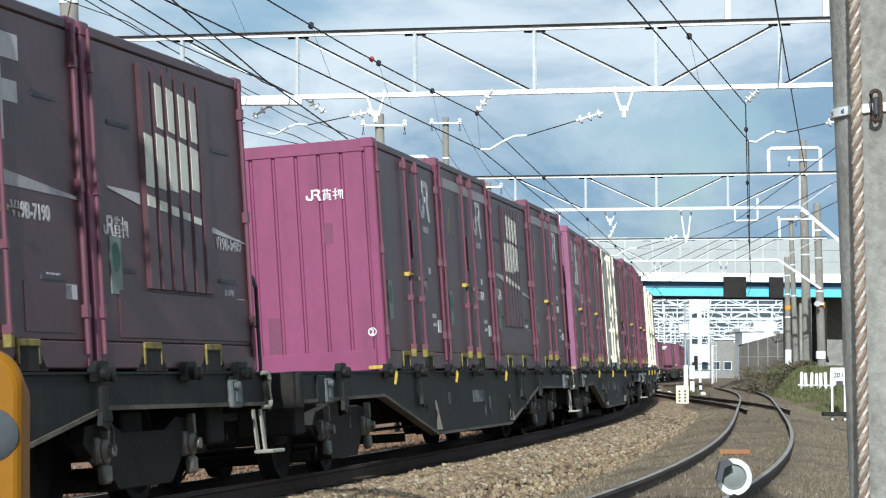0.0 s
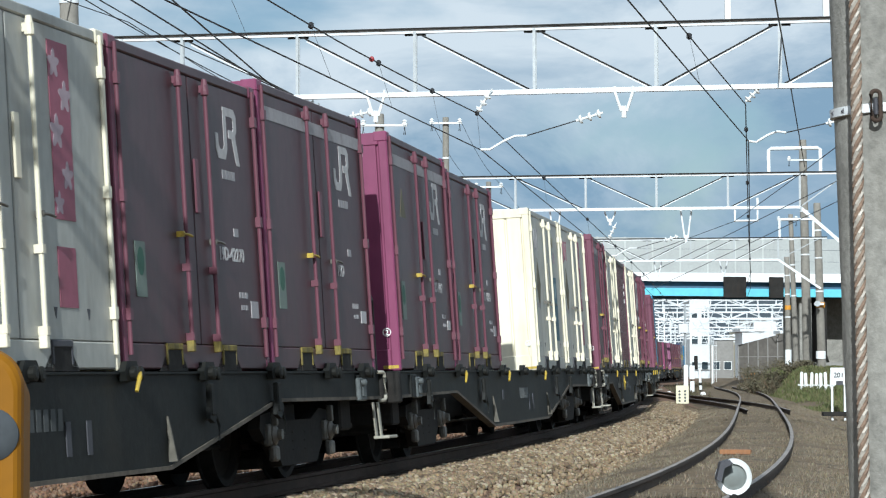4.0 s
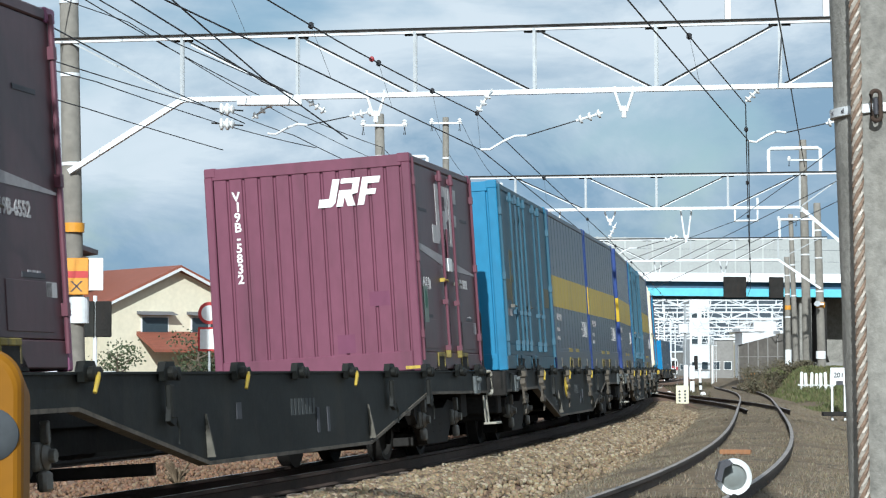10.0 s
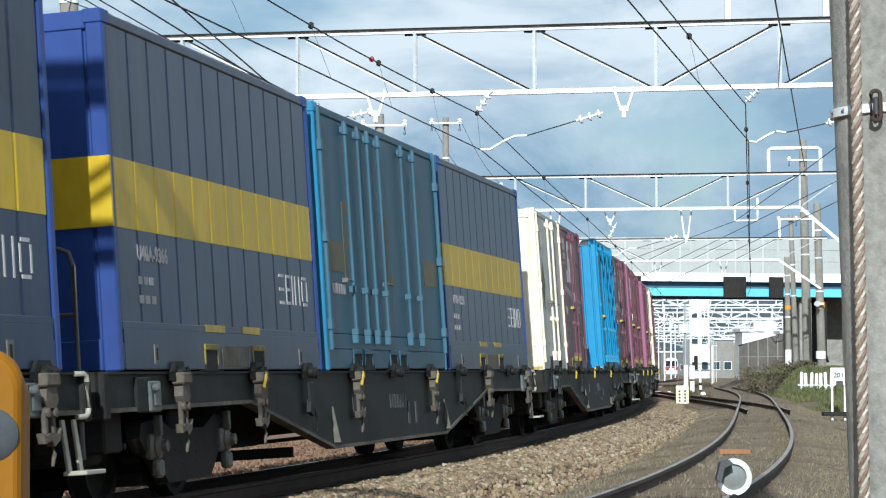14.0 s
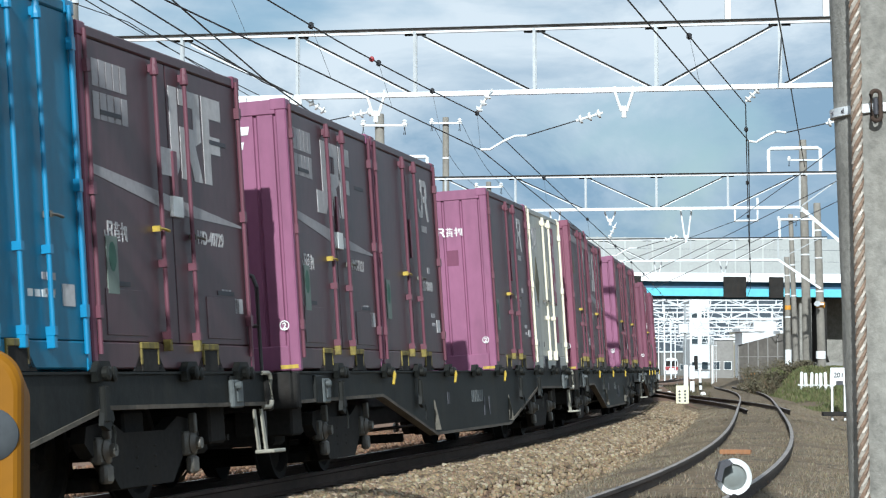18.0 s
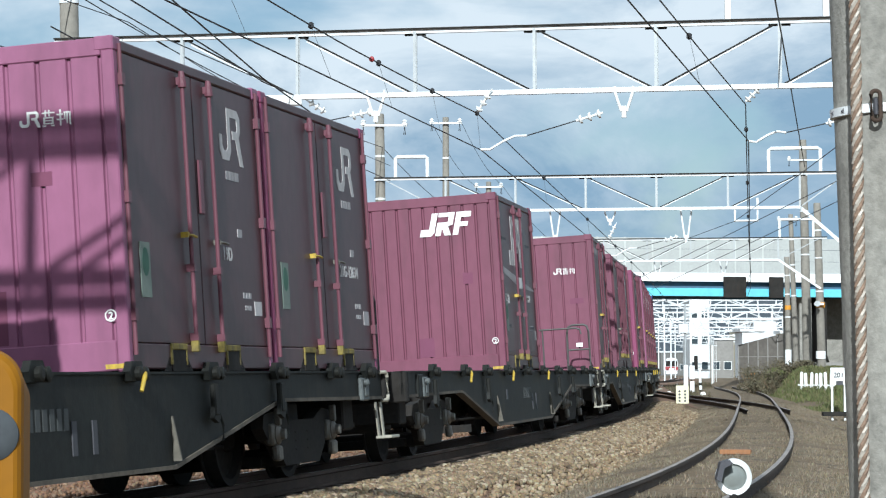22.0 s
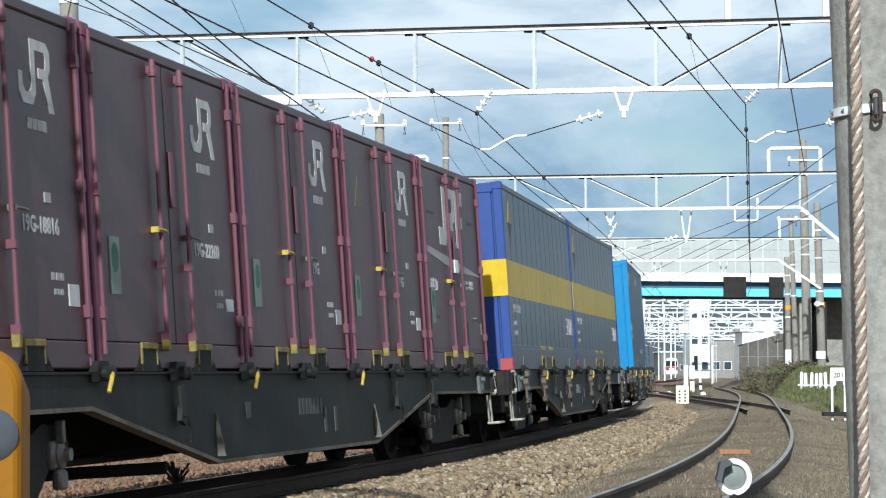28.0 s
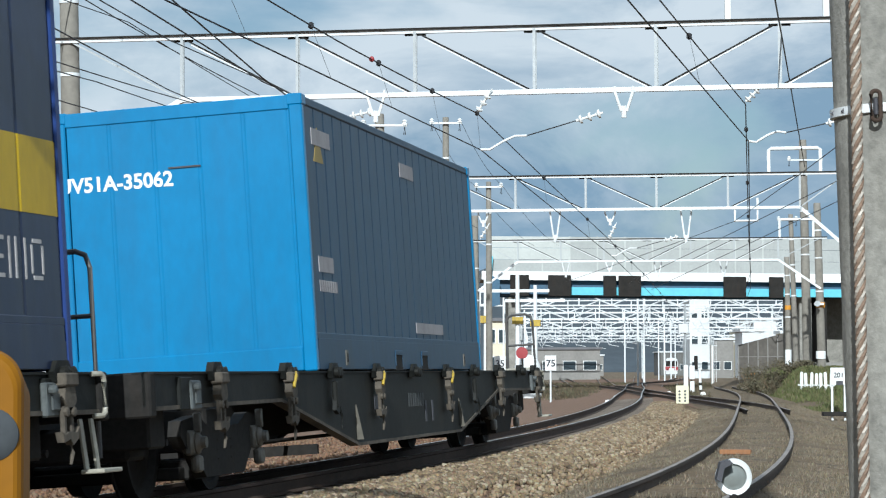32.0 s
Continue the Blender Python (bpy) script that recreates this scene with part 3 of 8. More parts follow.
RAIL_GREY = surface("grey_rail_paint", (0.075, 0.072, 0.07), 0.55, 0.1, 0.2, 12, 0.3)
BIT_MAT = {"side_sill": FRAME_GREY, "flange": FRAME_DUST_SUN, "top_flange": FRAME_GREY, "cross_beam": SOOT_SHADE, "brake_gear": SOOT_SHADE, "centre_sill": SOOT_SHADE, "end_beam": SOOT_SHADE, "stiffener": WEDGE_PALE,
           "coupler": SOOT_SHADE, "buffer_plate": SOOT_SHADE, "air_tank": SOOT_SHADE, "brake_cylinder": SOOT_SHADE, "brake_rigging": SOOT_SHADE, "lock_bracket": FRAME_GREY, "lock_handle": YELLOW,
           "lock_drop": FRAME_GREY, "lock_gear": FRAME_DUST_SUN, "deck_guide": FRAME_GREY, "hand_hole": DARK_MARK, "slot": DARK_MARK, "footstep": IVORY, "grab_rail": IVORY, "end_box": FRAME_GREY, "valve_plate": VALVE_GREY,
           "hand_rail": RAIL_GREY, "cross_rail": RAIL_GREY, "brake_wheel": YELLOW}
SMOOTH = {"cross_rail", "air_tank", "brake_cylinder", "grab_rail", "hand_rail", "brake_wheel"}
BIT = {k: f.mesh(k, BIT_MAT[k], k in SMOOTH) for k, f in BIT.items()}
FLIP = Matrix.Rotation(math.pi, 4, "Z")


WAGON_MARKS = {3: "pale", 9: "pale", 14: "pale", 1: "pale"}
PALE_NUMBER = surface("pale_wagon_marking", (0.16, 0.17, 0.17), 0.8, grain=0.2, scale=9, stain=0.4, stain_rgb=(0.05, 0.052, 0.05))


def build_wagon(u, handwheel, last, wide_rail=False, heavy=False, front_step=False, mark=""):
    w = thing("container_wagon", "dark grey flat container wagon with a deep fish-belly side sill", "freight wagon", "wagons of the train")

    def put(name, at=None, label=""):
        return part(name, BIT[name], BIT_MAT[name], w, label, at=at)
    for sx, turn in ((1, Matrix.Identity(4)), (-1, FLIP)):
        base = Matrix.Translation((sx * 1.20, 0, 0)) @ turn
        sill = put("side_sill", base)
        for name in ("flange", "top_flange"):
            part(name, BIT[name], BIT_MAT[name], sill)
        for y in (-2.85, 2.85):
            part("stiffener", BIT["stiffener"], WEDGE_PALE, sill, at=Matrix.Translation((0, y, 0)))
        if sx < 0:
            continue
        # the side that is seen
        for y in (-8.0, -5.7, -3.9, -1.95, 0.0, 1.95, 3.8, 5.7, 7.6, 8.9):
            at = Matrix.Translation((1.215, y, 0))
            lock = put("lock_bracket", at)
            if y in (-5.7, -1.95, 1.95):
                part("lock_handle", BIT["lock_handle"], YELLOW, lock, "yellow locking handle")
            if heavy and y in (-8.0, -5.7, -1.95, 1.95, 5.7, 8.9):
                part("lock_gear", BIT["lock_gear"], FRAME_DUST_SUN, lock, "hanging twistlock gear")
            elif y in (-8.0, -3.9, 3.8, 5.7):
                part("lock_drop", BIT["lock_drop"], FRAME_GREY, lock)
        for y in (-1.9,):
            put("hand_hole", Matrix.Translation((1.214, y, -0.04)), "dark hand hole")
        number = Form()
        for i in range(7):
            number.box(1.2125, 1.2155, -0.2 + i * 0.13, -0.115 + i * 0.13, 0.60, 0.75)
        part("number_marking", number, PALE_NUMBER if mark else FAINT_MARK, w, "faded wagon number")
        for y in (0.75, 1.15):
            put("slot", Matrix.Translation((1.214, y, 0)), "dark slot")
        if handwheel:
            put("brake_wheel", Matrix.Translation((1.27, -2.1, 0.72)), "yellow brake hand wheel")
        put("footstep", Matrix.Translation((1.22, 9.42, 0)), "ivory painted end step")
        put("grab_rail", Matrix.Translation((1.22, 9.62, 0)), "ivory grab rail")
        if front_step:
            put("footstep", Matrix.Translation((1.22, -9.42, 0)), "ivory painted end step")
            put("grab_rail", Matrix.Translation((1.22, -9.25, 0)), "ivory grab rail")
        for y in (-8.6, 8.75):
            put("valve_plate", Matrix.Translation((1.215, y, 0)), "pale worn valve plate")
        for y in (-9.35, 9.35):
            put("end_box", Matrix.Translation((1.215, y - 0.55 * (1 if y > 0 else -1), 0)))
    for y in (-9.68, 9.68):
        put("end_beam", Matrix.Translation((0, y, 0)))
    for y in (-7.1, -5.7, -3.8, -1.9, 0, 1.9, 3.8, 5.7, 7.1):
        put("cross_beam", Matrix.Translation((0, y, 0)))
    for y in (-8.9, 8.9):
        put("brake_gear", Matrix.Translation((0, y, 0)), "dark brake gear under the wagon end")
    put("centre_sill")
    put("air_tank")
    put("brake_cylinder")
    put("brake_rigging")
    put("coupler", Matrix.Translation((0, 9.75, 0)), "knuckle coupler")
    put("coupler", Matrix.Translation((0, -9.75, 0)) @ FLIP, "knuckle coupler")
    put("hand_rail", Matrix.Translation((0, 9.80, 0)), "tall end handrail")
    if u > 250 and wide_rail:
        part("corner_rail", Form().tube([(-1.42, -9.66, 0.95), (-1.40, -9.66, 1.52), (-1.36, -9.66, 1.60), (-1.24, -9.66, 1.60), (-1.20, -9.66, 1.55), (-1.02, -9.66, 0.98)], 0.022, 8), YELLOW, w, "yellow corner handrail", smooth=True)
    if wide_rail:
        put("cross_rail", Matrix.Translation((0, 9.62, 0)), "handrail across the wagon end")
    for y in (-7.1, 7.1):
        add_bogie(w, y, True)
    if last:
        part("tail_disc", Form().turned([(0.02, -0.01), (0.09, -0.008), (0.09, 0.008), (0.02, 0.01)], 20, (0.95, 9.8, 1.28), "y"), RED_MARK, w, "red round tail disc")
        part("disc_rod", Form().tube([(0.95, 9.78, 0.95), (0.95, 9.78, 1.2)], 0.014, 6), SOOT_SHADE, w)
        part("rear_rail", Form().tube([(1.15, 9.78, 0.30), (1.15, 9.78, 1.0), (1.12, 9.78, 1.04), (0.7, 9.78, 1.04), (0.68, 9.78, 0.95)], 0.02, 8), IVORY, w, "ivory rear rail", smooth=True)
    MOVERS.append((w, u, Matrix.Identity(4)))
    return w


for k, u in enumerate(WAGON_U):
    build_wagon(u, k in (4, 6), k == 15, k in (7, 11, 12), k in (6, 7, 14, 15), k in (4, 12, 14), WAGON_MARKS.get(k, ""))


# ---- containers ----
GREEN_DARK = surface("dull_green_marking", (0.05, 0.13, 0.09), 0.7, grain=0.15, scale=9)
IVORY_MARK = surface("ivory_marking", (0.66, 0.64, 0.55), 0.7, grain=0.1, scale=9, stain=0.3)
GOLD_DIM = surface("worn_gold_marking", (0.12, 0.105, 0.055), 0.6, grain=0.15, scale=6, stain=0.3)


PATCH = paint("touched_up_plum_paint", (0.15, 0.045, 0.085), 0.3, 0.6)


def box_shell(c, L, W, H, paint_end, paint_side, ribs_end=9, corner=0.10, groove=0.024):
    """Posts, rails, roof, floor and the two end walls."""
    for name, x, y in (("corner_post", 1, -1), ("corner_post", 1, 1), ("corner_post", -1, -1), ("corner_post", -1, 1)):
        f = Form().box(x * W / 2 - (corner if x > 0 else 0), x * W / 2 + (0 if x > 0 else corner), y * L / 2 - (0.09 if y > 0 else 0), y * L / 2 + (0 if y > 0 else 0.09), 0.0, H - 0.10, 0.012)
        part(name, f, paint_end, c)
        g = Form().box(x * W / 2 - (0.15 if x > 0 else -0.004), x * W / 2 + (-0.004 if x < 0 else 0.004) + (0.15 if x < 0 else 0), y * L / 2 - (0.17 if y > 0 else 0.004), y * L / 2 + (0.004 if y > 0 else 0.17), H - 0.11, H, 0.012)
        part("corner_casting", g, paint_end, c)
    for x in (1, -1):
        part("top_rail", Form().box(x * (W / 2 - 0.05) - 0.045, x * (W / 2 - 0.05) + 0.045, -L / 2 + 0.17, L / 2 - 0.17, H - 0.10, H - 0.015, 0.012), paint_side, c)
        part("bottom_rail", Form().box(x * (W / 2 - 0.045) - 0.04, x * (W / 2 - 0.045) + 0.04, -L / 2 + 0.09, L / 2 - 0.09, 0.015, 0.21, 0.012), paint_side, c)
    f = Form().box(-W / 2 + 0.08, W / 2 - 0.08, -L / 2 + 0.05, L / 2 - 0.05, H - 0.06, H - 0.03)
    n = max(4, int(L / 0.45))
    for i in range(n):
        y = -L / 2 + 0.25 + (L - 0.5) * i / (n - 1)
        f.box(-W / 2 + 0.12, W / 2 - 0.12, y - 0.09, y + 0.09, H - 0.032, H - 0.018, 0.005)
    part("roof", f, paint_side, c)
    part("floor_panel", Form().box(-W / 2 + 0.06, W / 2 - 0.06, -L / 2 + 0.06, L / 2 - 0.06, 0.10, 0.16), SOOT_SHADE, c)
    for end in (-1, 1):
        f = Form()
        w = W - 2 * corner
        pitch = w / ribs_end
        outline = [(-w / 2, 0.075)]
        for i in range(ribs_end):
            x = -w / 2 + i * pitch
            outline += [(x + 0.015, 0.0), (x + pitch - 0.03, 0.0), (x + pitch - 0.022, groove), (x + pitch - 0.002, groove)]
        outline.append((w / 2, 0.075))
        f.prism([(x, end * (L / 2 - 0.012 - d)) for x, d in outline], "z", 0.22, H - 0.13)
        wall = part("end_wall", f, paint_end, c)
        part("end_sill", Form().box(-w / 2, w / 2, end * (L / 2 - 0.02) - 0.02, end * (L / 2 - 0.02) + 0.02, 0.01, 0.235, 0.008), paint_end, c)
        part("end_header", Form().box(-w / 2, w / 2, end * (L / 2 - 0.02) - 0.02, end * (L / 2 - 0.02) + 0.02, H - 0.145, H - 0.01, 0.008), paint_end, c)


def fork_pockets(c, W, ys, frame=YELLOW_WORN):
    for y in ys:
        # solid black block in place of the opening; its inner shade is the colour
        p = part("fork_pocket", Form().box(W / 2 - 0.5, W / 2 + 0.003, y - 0.17, y + 0.17, 0.0, 0.165), SOOT_SHADE, c, "black block for a shaded forklift opening")
        f = Form().box(W / 2 - 0.01, W / 2 + 0.012, y - 0.19, y + 0.19, 0.165, 0.215, 0.006)
        for a, b in ((-0.19, -0.165), (0.165, 0.19)):
            f.prism([(y + a, 0.05), (y + b, 0.05), (y + b, 0.166), (y + a, 0.166)], "x", W / 2 - 0.01, W / 2 + 0.008)
        part("pocket_frame", f, frame, p, "pocket frame")
        if "bracket" not in LETTERS:
            LETTERS["bracket"] = Form().prism([(-0.34, 0.0), (-0.18, 0.0), (-0.18, 0.11), (-0.22, 0.11)], "x", -0.04, 0.0).prism([(0.18, 0.0), (0.34, 0.0), (0.22, 0.11), (0.18, 0.11)], "x", -0.04, 0.0).mesh("pocket_bracket", SOOT_SHADE)
        tagged(part("pocket_bracket", LETTERS["bracket"], SOOT_SHADE, p, at=Matrix.Translation((W / 2 - 0.005, y, 0))), kind="stuff")


def lock_rod(c, W, y, H, paint, low=0.22, high=None, r=0.018):
    """A vertical door rod with its guides and cams."""
    x = W / 2 + 0.032
    high = high or H - 0.10
    rod = part("lock_rod", Form().tube([(x, y, low), (x, y, high)], r, 8), paint, c, smooth=True)
    key = ("guide", paint.name)
    if key not in LETTERS:
        LETTERS[key] = Form().box(-0.042, 0.026, -0.026, 0.026, -0.03, 0.03).mesh("rod_guide", paint)
    for z in (low + 0.05, 0.82, high - 0.08):
        part("rod_guide", LETTERS[key], paint, rod, at=Matrix.Translation((x, y, z)))
    part("rod_cam", Form().box(W / 2 - 0.01, x + 0.02, y - 0.028, y + 0.028, low - 0.07, low + 0.02, 0.006), YELLOW_WORN if paint is ROD_LIT else paint, rod, "worn locking cam")
    part("rod_cap", Form().turned([(r * 1.2, 0), (r * 2.0, -0.10), (r * 2.0, -0.13), (r * 1.1, -0.14)], 8, (x, y, high)), paint, rod)
    return rod


def door_leaf(c, W, y0, y1, z0, z1, paint):
    d = part("door", Form().box(W / 2 - 0.045, W / 2 - 0.012, y0, y1, z0, z1, 0.006), paint, c, "flat steel side door")
    return d


def handle(c, W, y, z, mat=YELLOW):
    part("door_handle", Form().tube([(W / 2 + 0.045, y, z), (W / 2 + 0.065, y + 0.06, z - 0.005), (W / 2 + 0.05, y + 0.2, z - 0.01)], 0.011, 6).box(W / 2 - 0.01, W / 2 + 0.05, y - 0.018, y + 0.018, z - 0.022, z + 0.022), mat, c, "locking bar handle", smooth=True)


def plate(c, name, W, y0, y1, z0, z1, mat, proud=0.0, label=""):
    return part(name, Form().box(W / 2 - 0.012, W / 2 - 0.008 + proud, y0, y1, z0, z1), mat, c, label)


def side_shape(c, name, W, outlines, mat, label="", proud=0.0):
    if name == "emblem":
        first = part(name, Form().prism(outlines[0], "x", W / 2 - 0.013, W / 2 - 0.008 + proud), mat, c, label)
        for o in outlines[1:]:
            part("emblem_block", Form().prism(o, "x", W / 2 - 0.013, W / 2 - 0.008 + proud), mat, first)
        return first
    f = Form()
    for o in outlines:
        f.prism(o, "x", W / 2 - 0.013, W / 2 - 0.008 + proud)
    p = part(name, f, mat, c, label)
    return tagged(p, kind="stuff") if len(outlines) > 1 else p


def end_shape(c, name, L, outlines, mat, label=""):
    if name == "emblem":
        first = part(name, Form().prism(outlines[0], "y", -L / 2 + 0.011, -L / 2 + 0.004), mat, c, label)
        for o in outlines[1:]:
            part("emblem_block", Form().prism(o, "y", -L / 2 + 0.011, -L / 2 + 0.004), mat, first)
        return first
    f = Form()
    for o in outlines:
        f.prism(o, "y", -L / 2 - 0.001 + 0.012, -L / 2 + 0.004)
    p = part(name, f, mat, c, label)
    return tagged(p, kind="stuff") if len(outlines) > 1 else p


def slanted(x, z, h, pieces, lean=0.18):
    """Outlines in emblem units (height 1), leaned and scaled to h."""
    return [[(x + (px + lean * pz) * h, z + pz * h) for px, pz in o] for o in pieces]


# three slanted blocks, as on the newer boxes, and two plain blocks as on the older ones
EMBLEM_WIDE = [[(0.0, 0.0), (0.50, 0.0), (0.62, 0.14), (0.62, 1.0), (0.36, 1.0), (0.36, 0.30), (0.0, 0.30)],
               [(0.68, 0.0), (0.92, 0.0), (0.92, 0.34), (1.10, 0.0), (1.38, 0.0), (1.18, 0.40), (1.38, 0.46), (1.38, 1.0), (0.68, 1.0), (0.68, 0.82), (1.14, 0.82), (1.14, 0.58), (0.68, 0.58)],
               [(1.46, 0.0), (1.70, 0.0), (1.70, 0.36), (2.05, 0.36), (2.05, 0.56), (1.70, 0.56), (1.70, 0.76), (2.12, 0.76), (2.12, 1.0), (1.46, 1.0)]]
EMBLEM_TWO = [[(-0.36, 0.50), (-0.20, 0.50), (-0.20, 0.32), (-0.12, 0.23), (0.05, 0.23), (0.13, 0.32), (0.13, 1.0), (0.30, 1.0), (0.30, 0.24), (0.16, 0.06), (-0.22, 0.06), (-0.36, 0.22)],
              [(0.30, 1.0), (0.76, 1.0), (0.90, 0.88), (0.90, 0.62), (0.80, 0.52), (1.0, 0.0), (0.80, 0.0), (0.60, 0.46), (0.42, 0.46), (0.42, 0.61), (0.68, 0.61), (0.72, 0.66), (0.72, 0.80), (0.68, 0.85), (0.30, 0.85)]]


def bars(x, z, w, h, n, gap=0.3):
    """A word that cannot be read, as n plain bars."""
    p = w / n
    return [[(x + i * p, z), (x + (i + 1 - gap) * p, z), (x + (i + 1 - gap) * p, z + h), (x + i * p, z + h)] for i in range(n)]


def ring_mark(c, L, x, z, digit="2"):
    f = Form()
    v, fc = [], []
    for j in range(20):
        a = 2 * math.pi * j / 20
        v += [(x + r * math.cos(a), y, z + r * math.sin(a)) for r in (0.037, 0.046) for y in (-L / 2 - 0.002, -L / 2 + 0.004)]
    for j in range(20):
        a, b = 4 * j, 4 * ((j + 1) % 20)
        fc += [(a, b, b + 2, a + 2), (a, a + 1, b + 1, b), (a + 2, b + 2, b + 3, a + 3)]
    f.add(v, fc)
    r = part("ring_mark", f, WHITE_MARK, c, "white ringed number")
    me, w = letters(digit, 0.078, WHITE_MARK)
    part("lettering", me, WHITE_MARK, r, at=Matrix.Translation((x - w / 2, -L / 2 + 0.001, z - 0.028)))


def side_text(c, W, text, size, y, z, mat=GREY_MARK):
    me, w = letters(text, size, mat)
    part("lettering", me, mat, c, at=Matrix.Translation((W / 2 - 0.009, y, z)) @ Matrix.Rotation(math.pi / 2, 4, "Z"))
    return w


def end_text(c, L, text, size, x, z, mat=WHITE_MARK):
    me, w = letters(text, size, mat)
    part("lettering", me, mat, c, at=Matrix.Translation((x, -L / 2 + 0.009, z)))
    return w


def end_text_down(c, L, text, size, x, z, step, mat=WHITE_MARK):
    for i, ch in enumerate(text):
        me, w = letters(ch, size, mat)
        part("lettering", me, mat, c, at=Matrix.Translation((x - w / 2, -L / 2 + 0.009, z - i * step)))


def base_marks(c, L, W, H, seed):
    r = random.Random(seed)
    side_shape(c, "data_marking", W, bars(L * 0.30, 0.62, 0.26, 0.05, 3) + bars(L * 0.31, 0.52, 0.20, 0.04, 3), GREY_MARK, "small worn data marking")
    plate(c, "route_plate", W, L * 0.385, L * 0.44, 0.44 + r.random() * 0.06, 0.60, PALE_MARK if r.random() > 0.4 else GREY_MARK, 0.002, "small white route card")
    card = plate(c, "card_holder", W, -L * 0.40, -L * 0.34, 0.56, 0.98, GREEN_MARK, 0.004, "pale green card")
    part("oval", Form().prism([(-L * 0.37 + 0.075 * math.cos(a), 0.83 + 0.11 * math.sin(a)) for a in np.linspace(0, 2 * math.pi, 19)[:-1]], "x", W / 2 - 0.006, W / 2 - 0.002), GREEN_DARK, card, "dull green oval")


# strokes of the two-character word for freight, in a unit square each
FREIGHT_WORD = [(0.05, 0.80, 0.95, 0.88), (0.26, 0.62, 0.35, 1.0), (0.52, 0.62, 0.61, 1.0), (0.15, 0.15, 0.25, 0.58), (0.75, 0.15, 0.85, 0.58), (0.25, 0.50, 0.75, 0.58), (0.25, 0.33, 0.75, 0.40), (0.25, 0.15, 0.75, 0.22), (0.08, 0.0, 0.32, 0.09), (0.68, 0.0, 0.92, 0.09),
                (1.30, 0.0, 1.40, 1.0), (1.08, 0.64, 1.30, 0.73), (1.40, 0.64, 1.54, 0.73), (1.08, 0.34, 1.30, 0.42), (1.40, 0.34, 1.54, 0.42), (1.60, 0.74, 2.08, 0.83), (1.98, 0.02, 2.08, 0.74), (1.62, 0.36, 1.70, 0.74), (1.78, 0.10, 1.87, 0.74)]


def freight_word(x, z, h):
    """The maker's two-block emblem, small, and the word for freight."""
    return slanted(x + 0.36 * h, z, h, EMBLEM_TWO, 0.0) + [[(x + (1.42 + a * 0.92) * h, z + b * h), (x + (1.42 + c * 0.92) * h, z + b * h), (x + (1.42 + c * 0.92) * h, z + d * h), (x + (1.42 + a * 0.92) * h, z + d * h)] for a, b, c, d in FREIGHT_WORD]


def blossom(y, z, r):
    """A five-petalled flower outline."""
    return [(y + r * (0.76 + 0.24 * math.cos(5 * a)) * math.cos(a + 0.3), z + r * (0.76 + 0.24 * math.cos(5 * a)) * math.sin(a + 0.3)) for a in np.linspace(0, 2 * math.pi, 31)[:-1]]


PALE_BLOOM = surface("pale_blossom_marking", (0.42, 0.33, 0.37), 0.7, grain=0.1, scale=9, stain=0.2)
PASTELS = [surface("pastel_marking", rgb, 0.7, grain=0.1, scale=9, stain=0.2) for rgb in ((0.36, 0.27, 0.31), (0.36, 0.33, 0.22), (0.24, 0.34, 0.38))]
COMPANY_MARK = [[(-0.05, -0.15), (0.12, -0.15), (0.26, 0.0), (0.26, 1.0), (0.14, 1.0), (0.14, 0.02), (0.06, -0.05), (-0.05, -0.03)], [(0.40, 0.3), (0.50, 0.05), (0.70, 0.0), (0.90, 0.05), (1.0, 0.3), (1.0, 0.7), (0.90, 0.95), (0.88, 0.70), (0.88, 0.30), (0.78, 0.12), (0.62, 0.12), (0.52, 0.30)], [(0.40, 0.30), (0.52, 0.30), (0.52, 0.70), (0.62, 0.88), (0.78, 0.88), (0.88, 0.70), (0.90, 0.95), (0.70, 1.0), (0.50, 0.95), (0.40, 0.7)], [(1.34, 0.0), (1.47, 0.0), (1.47, 0.90), (1.72, 0.90), (1.72, 1.0), (1.09, 1.0), (1.09, 0.90), (1.34, 0.90)]]
WORD_STROKES = [(0.0, 0.9, 0.62, 1.0), (0.0, 0.45, 0.62, 0.55), (0.0, 0.0, 0.62, 0.1), (0.9, 0.0, 1.0, 1.0), (1.0, 0.9, 1.45, 1.0), (1.0, 0.45, 1.4, 0.55), (1.0, 0.0, 1.45, 0.1), (1.72, 0.0, 1.82, 1.0), (2.1, 0.0, 2.2, 1.0), (2.65, 0.0, 2.75, 1.0), (3.05, 0.15, 3.15, 0.85), (3.7, 0.15, 3.8, 0.85), (3.15, 0.9, 3.7, 1.0), (3.15, 0.0, 3.7, 0.1)]


def word_strokes(x, z, h):
    return [[(x + a * h, z + b * h), (x + c * h, z + b * h), (x + c * h, z + d * h), (x + a * h, z + d * h)] for a, b, c, d in WORD_STROKES]


